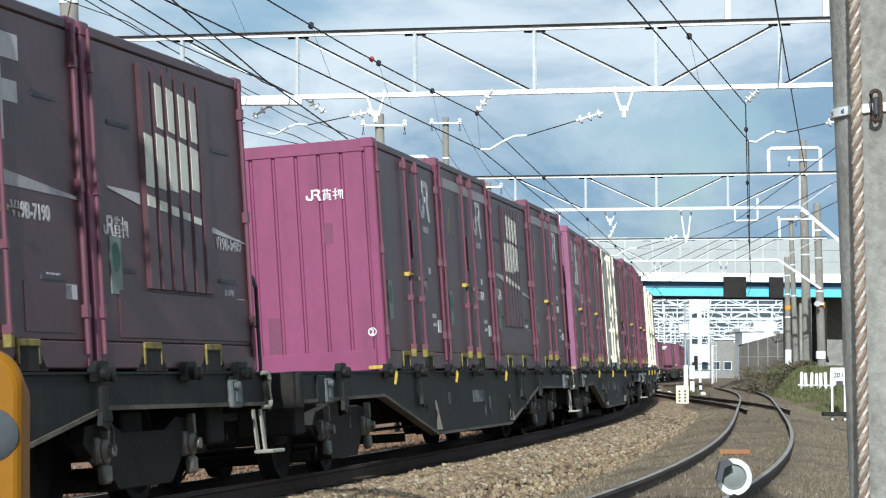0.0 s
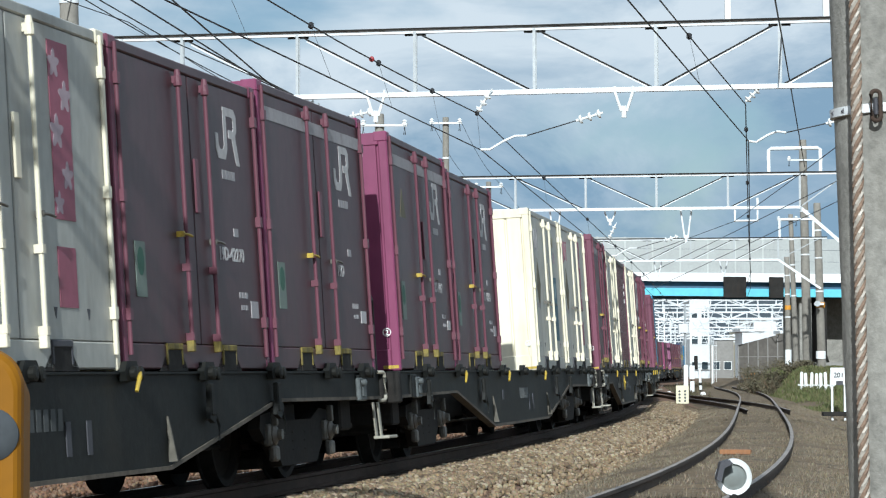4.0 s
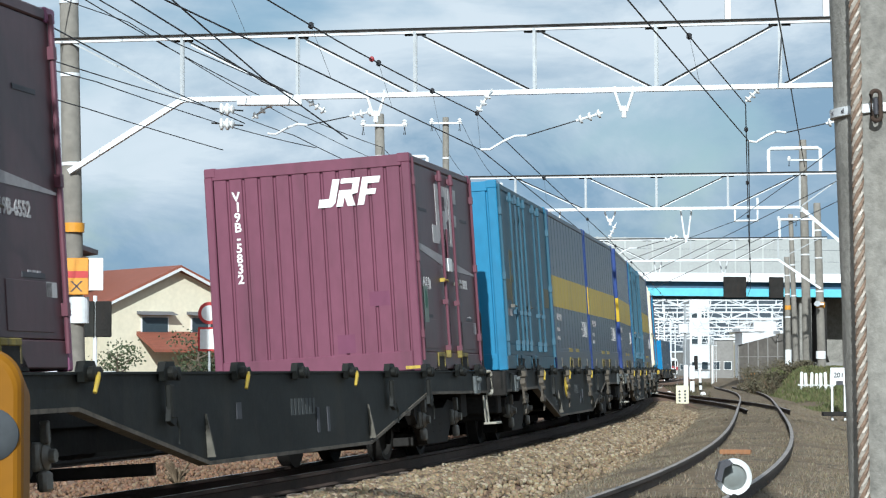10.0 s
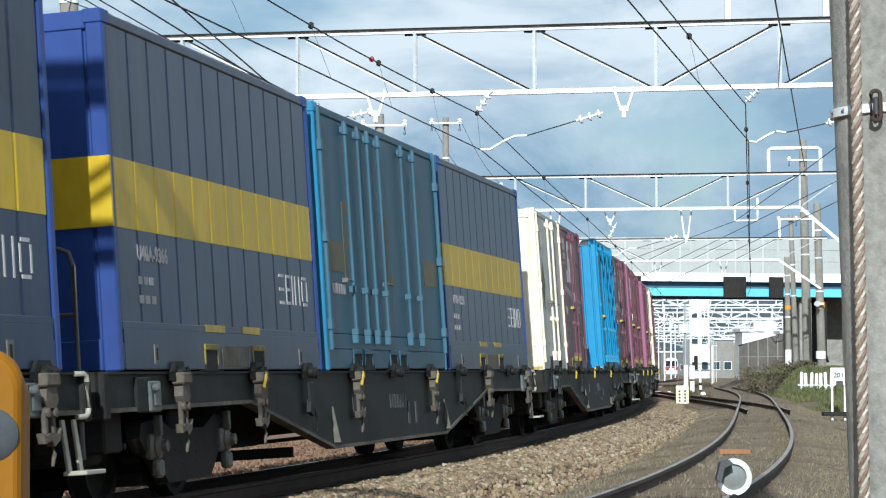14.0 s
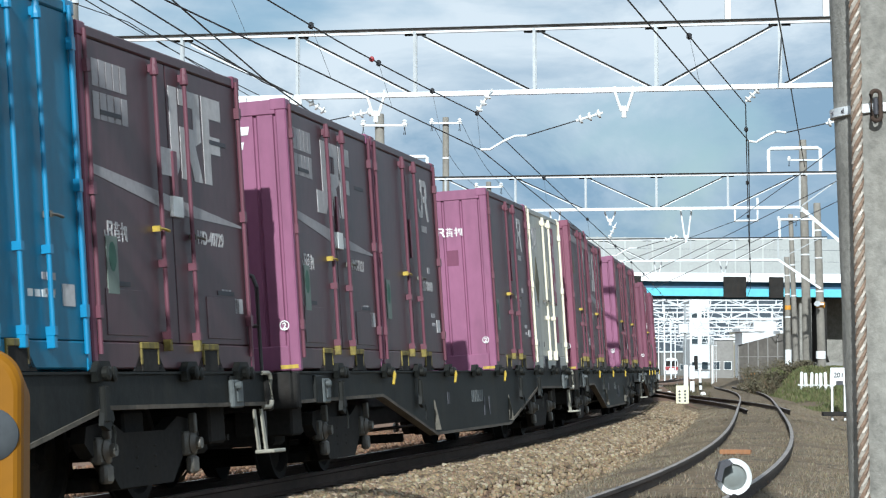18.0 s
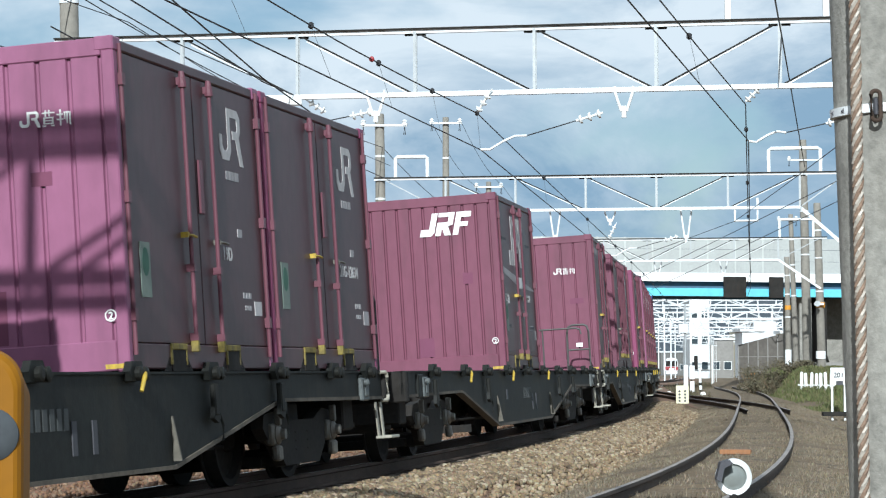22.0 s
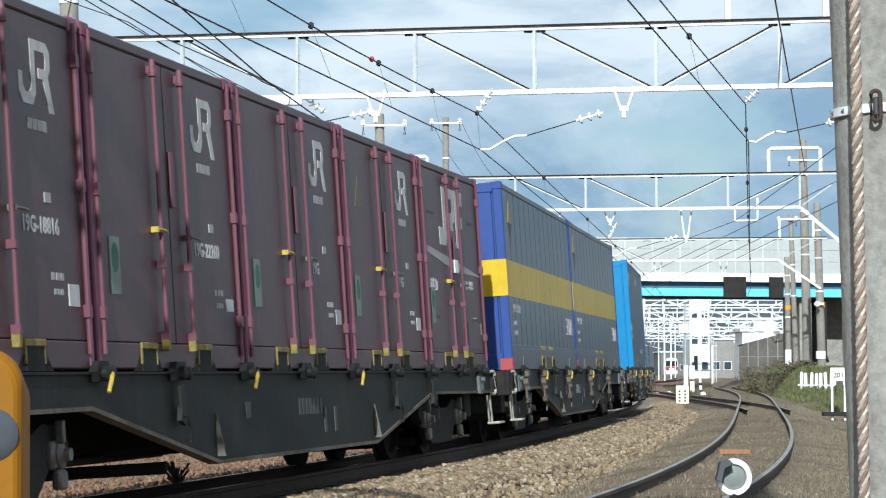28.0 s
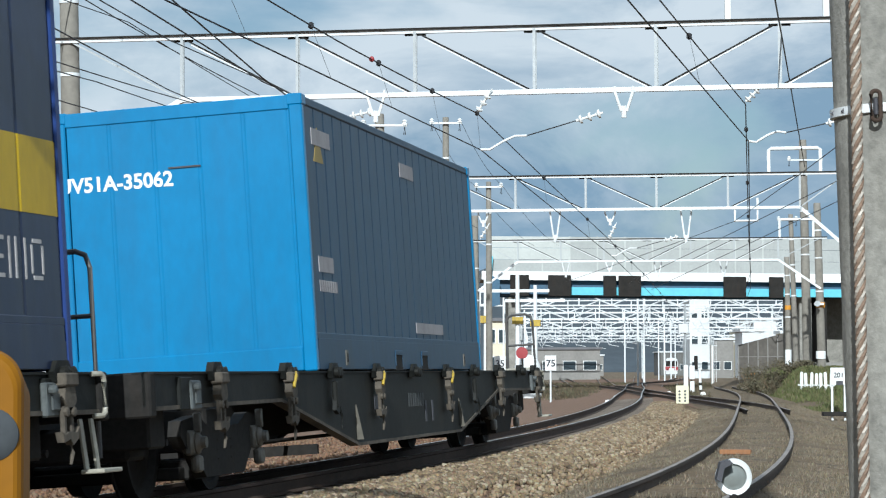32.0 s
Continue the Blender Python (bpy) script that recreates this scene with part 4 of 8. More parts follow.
def twelve_foot(style="two", paint_end=PLUM, paint_side=MAROON_SHADE, number="", end_number="", H=2.5, L=3.715, strip=False, seed=1, rail=False, ring="2", emblem_y=-0.72, tag=""):
    W = 2.45
    H = 2.6 if strip else H
    words = {"two": "purple-maroon steel freight container with side doors and pale emblem", "wide": "purple-maroon steel freight container with large slanted emblem and grey wedge stripe",
             "ribbed": "dark maroon ventilated container with ribbed middle and white louvre emblem", "cream": "cream white freight container with dark diamond and coloured panel",
             "fine": "dark maroon finely ribbed freight container with white lettering", "blue": "bright blue ribbed freight container with white emblem"}
    c = thing("freight_container", words[style], "container", "twelve foot containers")
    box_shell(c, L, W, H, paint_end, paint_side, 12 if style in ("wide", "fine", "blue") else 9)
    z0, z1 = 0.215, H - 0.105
    # rods, hinges and plates: a paler copy of the side paint, sunlight included
    lit = {MAROON_SHADE: ROD_LIT, CREAM_SHADE: CREAM, BLUE_SHADE: LOGO_BLUE}.get(paint_side, paint_side)
    if style == "fine":
        n = 14
        p = (L - 0.24) / n
        out = []
        for i in range(n):
            y = -L / 2 + 0.12 + p * i
            out += [(W / 2 - 0.05, y), (W / 2 - 0.012, y + 0.02), (W / 2 - 0.012, y + p * 0.5), (W / 2 - 0.05, y + p * 0.62)]
        out += [(W / 2 - 0.05, L / 2 - 0.1), (W / 2 - 0.07, L / 2 - 0.1), (W / 2 - 0.07, -L / 2 + 0.1), (W / 2 - 0.05, -L / 2 + 0.1)]
        f = Form().prism(out, "z", z0, z1)
        part("ribbed_side", f, paint_side, c)
        side_shape(c, "data_marking", W, bars(L * 0.28, 1.55, 0.30, 0.10, 2) + bars(L * 0.28, 1.72, 0.30, 0.10, 2) + bars(L * 0.30, 1.9, 0.22, 0.10, 1), WHITE_MARK, "white vertical marking", 0.004)
        fork_pockets(c, W, (-0.55, 0.55))
        part("off_side_wall", Form().box(-W / 2 + 0.02, -W / 2 + 0.05, -L / 2 + 0.09, L / 2 - 0.09, z0, z1), paint_side, c)
        return c
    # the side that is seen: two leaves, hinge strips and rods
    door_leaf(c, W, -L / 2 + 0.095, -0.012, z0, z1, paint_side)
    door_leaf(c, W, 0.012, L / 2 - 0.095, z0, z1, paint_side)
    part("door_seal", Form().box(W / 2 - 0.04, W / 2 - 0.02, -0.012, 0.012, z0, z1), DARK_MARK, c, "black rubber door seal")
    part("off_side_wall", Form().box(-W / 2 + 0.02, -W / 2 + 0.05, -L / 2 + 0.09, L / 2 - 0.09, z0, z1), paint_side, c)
    rods = {"blue": (-1.25, -0.75, -0.3, 0.3, 0.75, 1.25)}.get(style, (-0.36, 0.33))
    for y in rods if style != "ribbed" else ():
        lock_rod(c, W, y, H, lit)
    for y in (-L / 2 + 0.115, L / 2 - 0.115):
        hinge = Form().tube([(W / 2 + 0.010, y, 0.12), (W / 2 + 0.010, y, H - 0.05)], 0.018, 8)
        for z in (0.42, 1.30, H - 0.32):
            hinge.box(W / 2 - 0.02, W / 2 + 0.034, y - 0.032, y + 0.032, z - 0.045, z + 0.045)
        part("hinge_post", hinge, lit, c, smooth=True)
    if style != "ribbed":
        handle(c, W, rods[0] - 0.1, 1.08, YELLOW if style != "cream" else BUFFED)
        handle(c, W, rods[-1] + 0.05, 1.06, BUFFED)
    for y in (-1.12, 1.12) if style == "wide" else ():
        part("stamped_panel", Form().box(W / 2 - 0.014, W / 2 - 0.006, y - 0.42, y + 0.42, 0.26, 0.60, 0.004), paint_side, c, "stamped lower panel")
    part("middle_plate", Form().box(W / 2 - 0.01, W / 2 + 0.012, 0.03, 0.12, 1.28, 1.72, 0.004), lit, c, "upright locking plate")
    r = random.Random(seed * 7 + int(H * 100))
    if paint_end in (PLUM, ROSE, MAGENTA):
        for x0, w, z, h in ((r.uniform(-0.2, 0.3), r.uniform(0.12, 0.3), 0.25, r.uniform(0.2, 0.55)), (r.uniform(0.5, 0.75), r.uniform(0.1, 0.3), r.uniform(0.3, 1.6), r.uniform(0.1, 0.25))):
            part("repair_patch", Form().box(x0, x0 + w, -L / 2 + 0.0105, -L / 2 + 0.02, z, z + h), PATCH, c, "darker touched-up patch")
    fork_pockets(c, W, (-0.72, 0.70), YELLOW_WORN if style != "cream" else DARK_MARK)
    if paint_end is not CREAM:
        base_marks(c, L, W, H, seed)
    if style == "two":
        side_shape(c, "emblem", W, slanted(0.86, 1.76, 0.48, EMBLEM_TWO, 0.0), PALE_MARK, "pale grey two-block emblem")
        side_shape(c, "word_marking", W, bars(0.82, 1.62, 0.36, 0.075, 4, 0.12), GREY_MARK, "small pale word")
        side_text(c, W, number or "19D", 0.155, 0.60, 0.93, PALE_MARK)
        plate(c, "small_plate", W, 1.05, 1.17, 1.14, 1.21, GREY_MARK, 0.002, "small grey plate")
        if seed % 3 == 0:
            side_shape(c, "triangle_mark", W, [[(-1.28, 1.70), (-0.92, 1.70), (-1.10, 2.02)]], GOLD_DIM, "faded ochre triangle")
        end_shape(c, "word_marking", L, freight_word(0.46, 1.86, 0.122), WHITE_MARK, "white maker's word")
    elif style == "wide":
        side_shape(c, "emblem", W, slanted(emblem_y, 1.52, 0.72, EMBLEM_WIDE, 0.0), PALE_MARK, "large pale slanted emblem")
        side_shape(c, "stripe", W, [[(-L / 2 + 0.15, 1.42), (-L / 2 + 0.15, 1.49), (0.0, 1.36), (0.0, 1.23)], [(0.0, 1.23), (0.0, 1.36), (L / 2 - 0.13, 1.22), (L / 2 - 0.13, 1.20)]], GREY_MARK, "grey wedge stripe")
        plate(c, "door_tab", W, -0.05, 0.18, 1.20, 1.36, WHITE_MARK, 0.03, "white door tab")
        # vent slots: thin plates coloured as dark as the shade within
        for y0 in (-1.45, 1.0):
            for z in (0.62, 1.86):
                plate(c, "vent_slot", W, y0, y0 + 0.42, z, z + 0.035, DARK_MARK, 0.003, "dark vent slot")
        if seed % 2:
            for row in (1.82, 2.06):
                side_shape(c, "word_marking", W, bars(-1.58, row, 0.72, 0.2, 5, 0.14), GREY_MARK, "pale square marking")
        side_shape(c, "word_marking", W, freight_word(-1.5, 0.95, 0.14), PALE_MARK, "pale word for freight")
        side_text(c, W, number or "V19C", 0.15, 0.55, 1.02, PALE_MARK)
        end_shape(c, "emblem", L, slanted(0.12, 1.94, 0.32, EMBLEM_WIDE, 0.24), WHITE_MARK, "white slanted emblem")
        if end_number:
            end_text_down(c, L, end_number, 0.15, -0.85, 2.10, 0.120)
    elif style == "ribbed":
        first = None
        for i in range(6):
            y = -0.74 + i * 0.265
            f = Form().prism([(W / 2 - 0.02, y), (W / 2 + 0.022, y + 0.03), (W / 2 + 0.022, y + 0.205), (W / 2 - 0.02, y + 0.23)], "z", 0.62, H - 0.17)
            part("rib", f, paint_side, c, "raised vertical rib")
        # the emblem crosses the ribs: cream strokes on their faces, broken by the grooves
        for i, (z0_, z1_, z2_, z3_) in enumerate(((1.40, 1.80, 0, 0), (1.40, 1.82, 1.87, 2.21), (1.40, 1.82, 1.86, 2.20), (1.42, 1.80, 1.84, 2.18), (1.44, 1.78, 1.83, 2.16))):
            y = -0.708 + i * 0.265
            for za, zb in ((z0_, z1_), (z2_, z3_)):
                if zb:
                    o = [(y + (0.04 if zb > 1.9 else 0.0), za), (y + 0.172, za - 0.012), (y + 0.172, zb - 0.02), (y + (0.02 if zb > 1.9 else 0.0), zb)]
                    q = part("emblem" if first is None else "emblem_block", Form().prism(o, "x", W / 2 + 0.018, W / 2 + 0.026), IVORY_MARK, first or c, "cream emblem painted across the ribs" if first is None else "")
                    first = first or q
        for i in range(5):
            y = -0.71 + i * 0.265
            z = 1.245 - i * 0.018
            part("stripe_piece", Form().prism([(y + 0.005, z), (y + 0.17, z - 0.010), (y + 0.17, z + 0.073 - i * 0.008), (y + 0.005, z + 0.085 - i * 0.008)], "x", W / 2 + 0.018, W / 2 + 0.026), IVORY_MARK, c)
        side_shape(c, "stripe", W, [[(-1.46, 1.33), (-0.80, 1.245), (-0.80, 1.335), (-1.46, 1.345)], [(0.62, 1.14), (L / 2 - 0.10, 1.07), (L / 2 - 0.10, 1.075), (0.62, 1.20)]], PALE_MARK, "pale wedge stripe", 0.003)
        part("lower_panel", Form().box(W / 2 - 0.02, W / 2 - 0.003, -1.35, L / 2 - 0.12, 0.24, 0.60, 0.008), paint_side, c, "raised lower panel")
        # no cut-outs here: dark plates carry the shade of the vent slots
        for y0 in (-1.40, 0.98):
            for z in (0.72, 1.80):
                plate(c, "vent_slot", W, y0, y0 + 0.44, z, z + 0.035, DARK_MARK, 0.003, "dark vent slot")
        side_shape(c, "word_marking", W, freight_word(-1.58, 0.98, 0.15), PALE_MARK, "pale word for freight")
        side_text(c, W, number, 0.15, 0.95, 1.0)
    elif style == "cream":
        side_shape(c, "diamond", W, [[(-1.30, 1.35), (-1.06, 1.75), (-0.82, 1.35), (-1.06, 0.95)]], OLIVE_MARK, "dark olive diamond")
        side_shape(c, "diamond", W, [[(-1.30, 1.35), (-1.06, 1.75), (-1.06, 1.35)]], GOLD_DIM, "ochre quarter of the diamond", 0.003)
        side_shape(c, "word_marking", W, slanted(-1.36, 1.88, 0.33, COMPANY_MARK, 0.0), (TEAL_MARK if seed % 2 else PINK_MARK) if seed in (2, 5) else GREY_MARK, "tall company word as plain shapes")
        if seed % 2:
            for i, (y, z, r) in enumerate(((0.72, 2.16, 0.11), (0.98, 2.12, 0.13), (0.84, 1.90, 0.12), (1.10, 1.84, 0.11), (0.74, 1.68, 0.09))):
                side_shape(c, "blossom", W, [blossom(y, z, r)], PASTELS[i % 3], "pale pastel flower shape")
            plate(c, "panel_marking", W, 0.70, 1.18, 0.48, 1.52, TEAL_MARK, 0.002, "upright teal panel with worn edge")
            side_shape(c, "panel_word", W, bars(0.76, 1.18, 0.36, 0.24, 3, 0.35), PASTELS[2], "pale word on the panel", 0.004)
        else:
            plate(c, "panel_marking", W, 0.74, 1.12, 1.05, 2.30, PINK_MARK, 0.002, "upright pink panel with pale flowers")
            plate(c, "panel_marking", W, 0.74, 1.08, 0.44, 0.86, PINK_MARK, 0.002, "lower piece of the pink panel")
            for y, z, r in ((0.84, 2.14, 0.11), (1.02, 1.92, 0.12), (0.84, 1.66, 0.13), (1.0, 1.36, 0.11), (0.82, 1.16, 0.09)):
                side_shape(c, "blossom", W, [blossom(y, z, r)], PALE_BLOOM, "pale flower shape", 0.004)
        for y in (-1.3, -0.75, 0.62, 1.25):
            side_shape(c, "tie_mark", W, [[(y, 0.44), (y + 0.03, 0.36), (y + 0.06, 0.44)]], DARK_MARK, "small dark arrow mark")
        side_shape(c, "number_marking", W, bars(-1.38, 0.98, 0.42, 0.07, 5, 0.2), GREY_MARK, "worn number")
        end_text(c, L, end_number, 0.19, -0.98, 1.8, DARK_MARK) if end_number else None
    elif style == "blue":
        side_shape(c, "data_marking", W, bars(0.95, 0.5, 0.5, 0.05, 4), WHITE_MARK, "small white data")
        end_shape(c, "emblem", L, bars(0.0, 2.04, 0.62, 0.19, 3, 0.2) + [[(0.20 + 0.13 * math.cos(a), 1.74 + 0.13 * math.sin(a)) for a in np.linspace(0, 2 * math.pi, 17)[:-1]], [(0.55 + 0.13 * math.cos(a), 1.74 + 0.13 * math.sin(a)) for a in np.linspace(0, 2 * math.pi, 17)[:-1]]], WHITE_MARK, "white company shapes and round seals")
        end_text_down(c, L, "RSV-220879", 0.15, 0.87, 2.25, 0.143)
        f = Form()
        for i in range(8):
            x = -1.12 + i * 0.27
            f.prism([(x, H - 0.115), (x + 0.13, H - 0.115), (x + 0.19, H - 0.02), (x + 0.06, H - 0.02)], "y", -L / 2 - 0.006, -L / 2 + 0.004)
        part("hazard_stripe", f, WHITE_MARK, c, "white hazard blocks")
        part("hazard_ground", Form().box(-1.1, 1.1, -L / 2 - 0.0035, -L / 2 + 0.004, H - 0.118, H - 0.018), DARK_MARK, c, "black ground of the hazard blocks")
    if tag and style == "two":
        part("label_plate", Form().box(W / 2 - 0.42, W / 2 - 0.30, -L / 2 - 0.002, -L / 2 + 0.012, 0.46, 0.54), WHITE_MARK, c, "small white label")
    elif ring and style in ("two", "wide", "cream"):
        ring_mark(c, L, W / 2 - 0.13, 0.42, ring)
    if strip:
        plate(c, "roof_strip", W, -L / 2 + 0.13, L / 2 - 0.13, H - 0.34, H - 0.22, GREY_MARK, 0.003, "pale strip under the roof edge")
        if tag:
            end_text_down(c, L, tag, 0.15, -0.74, 2.09, 0.120)
        else:
            part("strip", Form().box(0.25, 0.95, -L / 2 - 0.003, -L / 2 + 0.004, H - 0.26, H - 0.14), WHITE_MARK, c, "short white strip")
    part("foot_mark", Form().box(W / 2 - 0.19, W / 2 - 0.02, -L / 2 - 0.004, -L / 2 + 0.05, 0.025, 0.06), YELLOW, c, "yellow foot plate")
    return c


# sky blue side paint made paler for sunlight on the rods
SKY_ROD_LIT = paint("sunlit_sky_blue_rod_paint", (0.05, 0.12, 0.17), 0.4)


def long_box(L, H, style, number="", W=2.49):
    words = {"band": "navy blue ribbed freight container with broad yellow band", "sky": "sky blue freight container with door rods along its side", "azure": "plain azure blue thirty foot freight container",
             "rose": "faded rose twenty foot freight container with many door rods"}
    c = thing("freight_container", words[style], "container", "long containers")
    # (end, side); the sky, azure and rose sides carry shade in their colour
    end, side = {"band": (ROYAL, NAVY), "sky": (SKY_BLUE, SKY_SHADE), "azure": (AZURE, AZURE_SHADE), "rose": (PLUM, MAROON_SHADE)}[style]
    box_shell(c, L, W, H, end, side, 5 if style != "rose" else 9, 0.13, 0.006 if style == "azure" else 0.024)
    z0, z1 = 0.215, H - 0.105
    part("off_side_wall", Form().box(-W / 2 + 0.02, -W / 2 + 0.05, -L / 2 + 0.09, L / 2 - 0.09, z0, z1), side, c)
    if style in ("band", "azure"):
        n = int(L / (0.5 if L < 7 else 0.62 if style == "band" else 0.40))
        p = (L - 0.2) / n

        def folds(z_low, z_high, up):
            out = []
            for i in range(n):
                y = -L / 2 + 0.1 + p * i
                out += [(W / 2 - 0.020 + up, y), (W / 2 - 0.012 + up, y + 0.022), (W / 2 - 0.012 + up, y + p - 0.034), (W / 2 - 0.020 + up, y + p - 0.012)]
            out += [(W / 2 - 0.020 + up, L / 2 - 0.1), (W / 2 - 0.06, L / 2 - 0.1), (W / 2 - 0.06, -L / 2 + 0.1)]
            return Form().prism(out, "z", z_low, z_high)
        f, band = folds(0.36, H - 0.105, 0.0), folds(1.04, 1.55, 0.004)
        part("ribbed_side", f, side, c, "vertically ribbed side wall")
        part("lower_beam", Form().box(W / 2 - 0.05, W / 2 - 0.005, -L / 2 + 0.1, L / 2 - 0.1, 0.30, 0.365, 0.01), side, c)
        part("sill_panel", Form().box(W / 2 - 0.06, W / 2 - 0.002, -L / 2 + 0.12, L / 2 - 0.12, 0.01, 0.31, 0.006), side, c)
        for y in (-L * 0.36, L * 0.36):
            plate(c, "sill_plate", W, y - 0.05, y + 0.05, 0.05, 0.20, BUFFED, 0.016, "grey sill bracket")
            plate(c, "sill_slot", W, y - 0.02, y + 0.02, 0.08, 0.17, SOOT_SHADE, 0.019, "dark slot")
        if style == "band":
            for y in (-0.55, 0.55):
                plate(c, "pocket_plate", W, y - 0.28, y + 0.28, 0.31, 0.37, YELLOW, 0.006, "faded yellow plate over the pocket")
            plate(c, "sill_box", W, -0.40, 0.40, 0.03, 0.20, FRAME_DUST_SUN, 0.016, "grey box between the pockets")
        fork_pockets(c, W, (-0.72, 0.72), YELLOW_WORN if style == "band" else side)
        if style == "band":
            part("yellow_band", band, YELLOW_BAND, c, "broad yellow band")
            part("band_end", Form().box(-W / 2 - 0.002, W / 2 + 0.003, -L / 2 - 0.004, -L / 2 + 0.03, 1.04, 1.55), YELLOW_BAND, c, "yellow band round the end")
            side_shape(c, "word_marking", W, word_strokes(L / 2 - 1.42, 0.60, 0.27), PALE_MARK, "large pale company word as plain strokes")
            side_text(c, W, number, 0.16, -L / 2 + 0.55, 0.82)
            side_shape(c, "data_marking", W, bars(-L / 2 + 0.55, 0.64, 0.4, 0.06, 3) + bars(-L / 2 + 0.55, 0.50, 0.45, 0.06, 3), GREY_MARK, "small data")
            if L > 8:
                side_shape(c, "triangle_mark", W, [[(-L / 2 + 0.55, 2.1), (-L / 2 + 0.95, 2.1), (-L / 2 + 0.75, 2.42)]], GOLD_MARK, "ochre triangle")
                side_shape(c, "triangle_mark", W, [[(-L / 2 + 0.55, 2.09), (-L / 2 + 0.75, 1.80), (-L / 2 + 0.95, 2.09)]], DARK_MARK, "dark lower half of the diamond")
                part("corner_foot", Form().box(W / 2 - 0.18, W / 2 + 0.006, -L / 2 - 0.006, -L / 2 + 0.2, 0.0, 0.17, 0.01), RED_MARK, c, "red corner foot")
        else:
            end_text(c, L, number, 0.20, -1.22, 1.86)
            for y in (-L / 2 + 0.35, 0.0):
                plate(c, "data_plate", W, y, y + 0.75, H - 0.46, H - 0.30, GREY_MARK, 0.003, "pale data plate")
            side_shape(c, "triangle_mark", W, [[(-L / 2 + 0.4, 1.62 + 0.4), (-L / 2 + 0.8, 1.62 + 0.4), (-L / 2 + 0.6, 2.36)]], GOLD_MARK, "ochre triangle")
            plate(c, "data_plate", W, -L / 2 + 0.35, -L / 2 + 0.95, 0.95, 1.10, GREY_MARK, 0.003, "pale data plate")
            side_shape(c, "number_marking", W, bars(-L / 2 + 0.35, 0.76, 0.75, 0.11, 8, 0.2), GREY_MARK, "worn number")
            plate(c, "data_plate", W, 0.4, 2.0, 0.42, 0.54, GREY_MARK, 0.003, "pale data plate")
            part("tie_bar", Form().box(-0.1, 0.22, -L / 2 - 0.003, -L / 2 + 0.01, 2.02, 2.035), DARK_MARK, c, "dark slot")
    else:
        # sunlight on the rods is in this paler paint
        rod_paint = ROD_LIT if style == "rose" else SKY_ROD_LIT
        rods = [-1.88, -1.31, -0.85, -0.33, 0.87, 1.53] if style == "sky" else [-1.3, -0.75, -0.2, 0.35, 1.0]
        edges = [-L / 2 + 0.1, -L / 6, L / 6, L / 2 - 0.1]
        for a, b in zip(edges, edges[1:]):
            door_leaf(c, W, a + 0.008, b - 0.008, z0 + 0.15, z1, side)
        part("sill_panel", Form().box(W / 2 - 0.05, W / 2 - 0.008, -L / 2 + 0.1, L / 2 - 0.1, 0.21, 0.36, 0.008), side, c)
        for y in rods:
            lock_rod(c, W, y, H, rod_paint, 0.34)
        for y in (-L / 2 + 0.12, L / 2 - 0.12):
            hinge = Form().tube([(W / 2 + 0.012, y, 0.2), (W / 2 + 0.012, y, H - 0.05)], 0.026, 8)
            for z in (0.45, 1.3, 2.2):
                hinge.box(W / 2 - 0.02, W / 2 + 0.042, y - 0.045, y + 0.045, z - 0.05, z + 0.05)
            part("hinge_post", hinge, rod_paint, c, smooth=True)
        handle(c, W, rods[0] - 0.3, 0.9, BUFFED)
        handle(c, W, rods[3] + 0.05, 0.92, BUFFED)
        fork_pockets(c, W, (-1.75, -1.25, 0.0, 0.5) if style == "sky" else (-0.55, 0.55), side)
        if style == "sky":
            plate(c, "panel_marking", W, -L / 2 + 0.25, -L / 2 + 0.95, 0.98, 1.28, GOLD_DIM, 0.002, "dim yellow panel")
            plate(c, "panel_marking", W, L / 2 - 1.0, L / 2 - 0.3, 0.98, 1.28, GOLD_DIM, 0.002, "dim yellow panel")
            side_shape(c, "word_marking", W, slanted(-L / 2 + 1.0, 0.92, 0.78, [[(0, 0), (0.14, 0), (0.14, 1), (0, 1)], [(0.14, 0.85), (0.45, 0.85), (0.45, 1), (0.14, 1)], [(0.14, 0.42), (0.4, 0.42), (0.4, 0.55), (0.14, 0.55)], [(2.55, 0), (2.69, 0), (2.69, 1), (2.55, 1)], [(2.69, 0), (3.0, 0), (3.0, 0.14), (2.69, 0.14)]], 0), GOLD_DIM, "dim gold letter shapes")
            end_shape(c, "emblem", L, slanted(0.0, 1.72, 0.62, [[(0.2, 0.0), (1.0, 0.0), (1.0, 0.2), (0.55, 0.2), (1.0, 0.82), (1.0, 1.0), (0.25, 1.0), (0.25, 0.82), (0.68, 0.82), (0.2, 0.2)], [(-0.7, 0.0), (-0.5, 0.0), (-0.5, 0.4), (0.0, 0.4), (0.0, 0.58), (-0.5, 0.58), (-0.5, 0.8), (0.1, 0.8), (0.1, 1.0), (-0.7, 1.0)]], 0.22), GOLD_MARK, "gold slanted emblem")
            end_shape(c, "word_marking", L, bars(0.0, 1.52, 0.95, 0.12, 5, 0.3), WHITE_MARK, "white word")
            side_shape(c, "number_marking", W, bars(-L / 2 + 0.4, 0.76, 0.6, 0.1, 6, 0.2), GREY_MARK, "worn number")
        else:
            side_shape(c, "emblem", W, slanted(L / 2 - 1.15, 1.72, 0.46, EMBLEM_TWO, 0.0), GREY_MARK, "pale two-block emblem")
            end_shape(c, "word_marking", L, freight_word(0.31, 1.72, 0.122), WHITE_MARK, "white maker's word")
            plate(c, "card_holder", W, -L / 2 + 0.3, -L / 2 + 0.5, 0.6, 1.0, GREEN_MARK, 0.004, "green card holder")
    return c


SLOT = [-7.6, -3.8, 0.0, 3.8, 7.6]


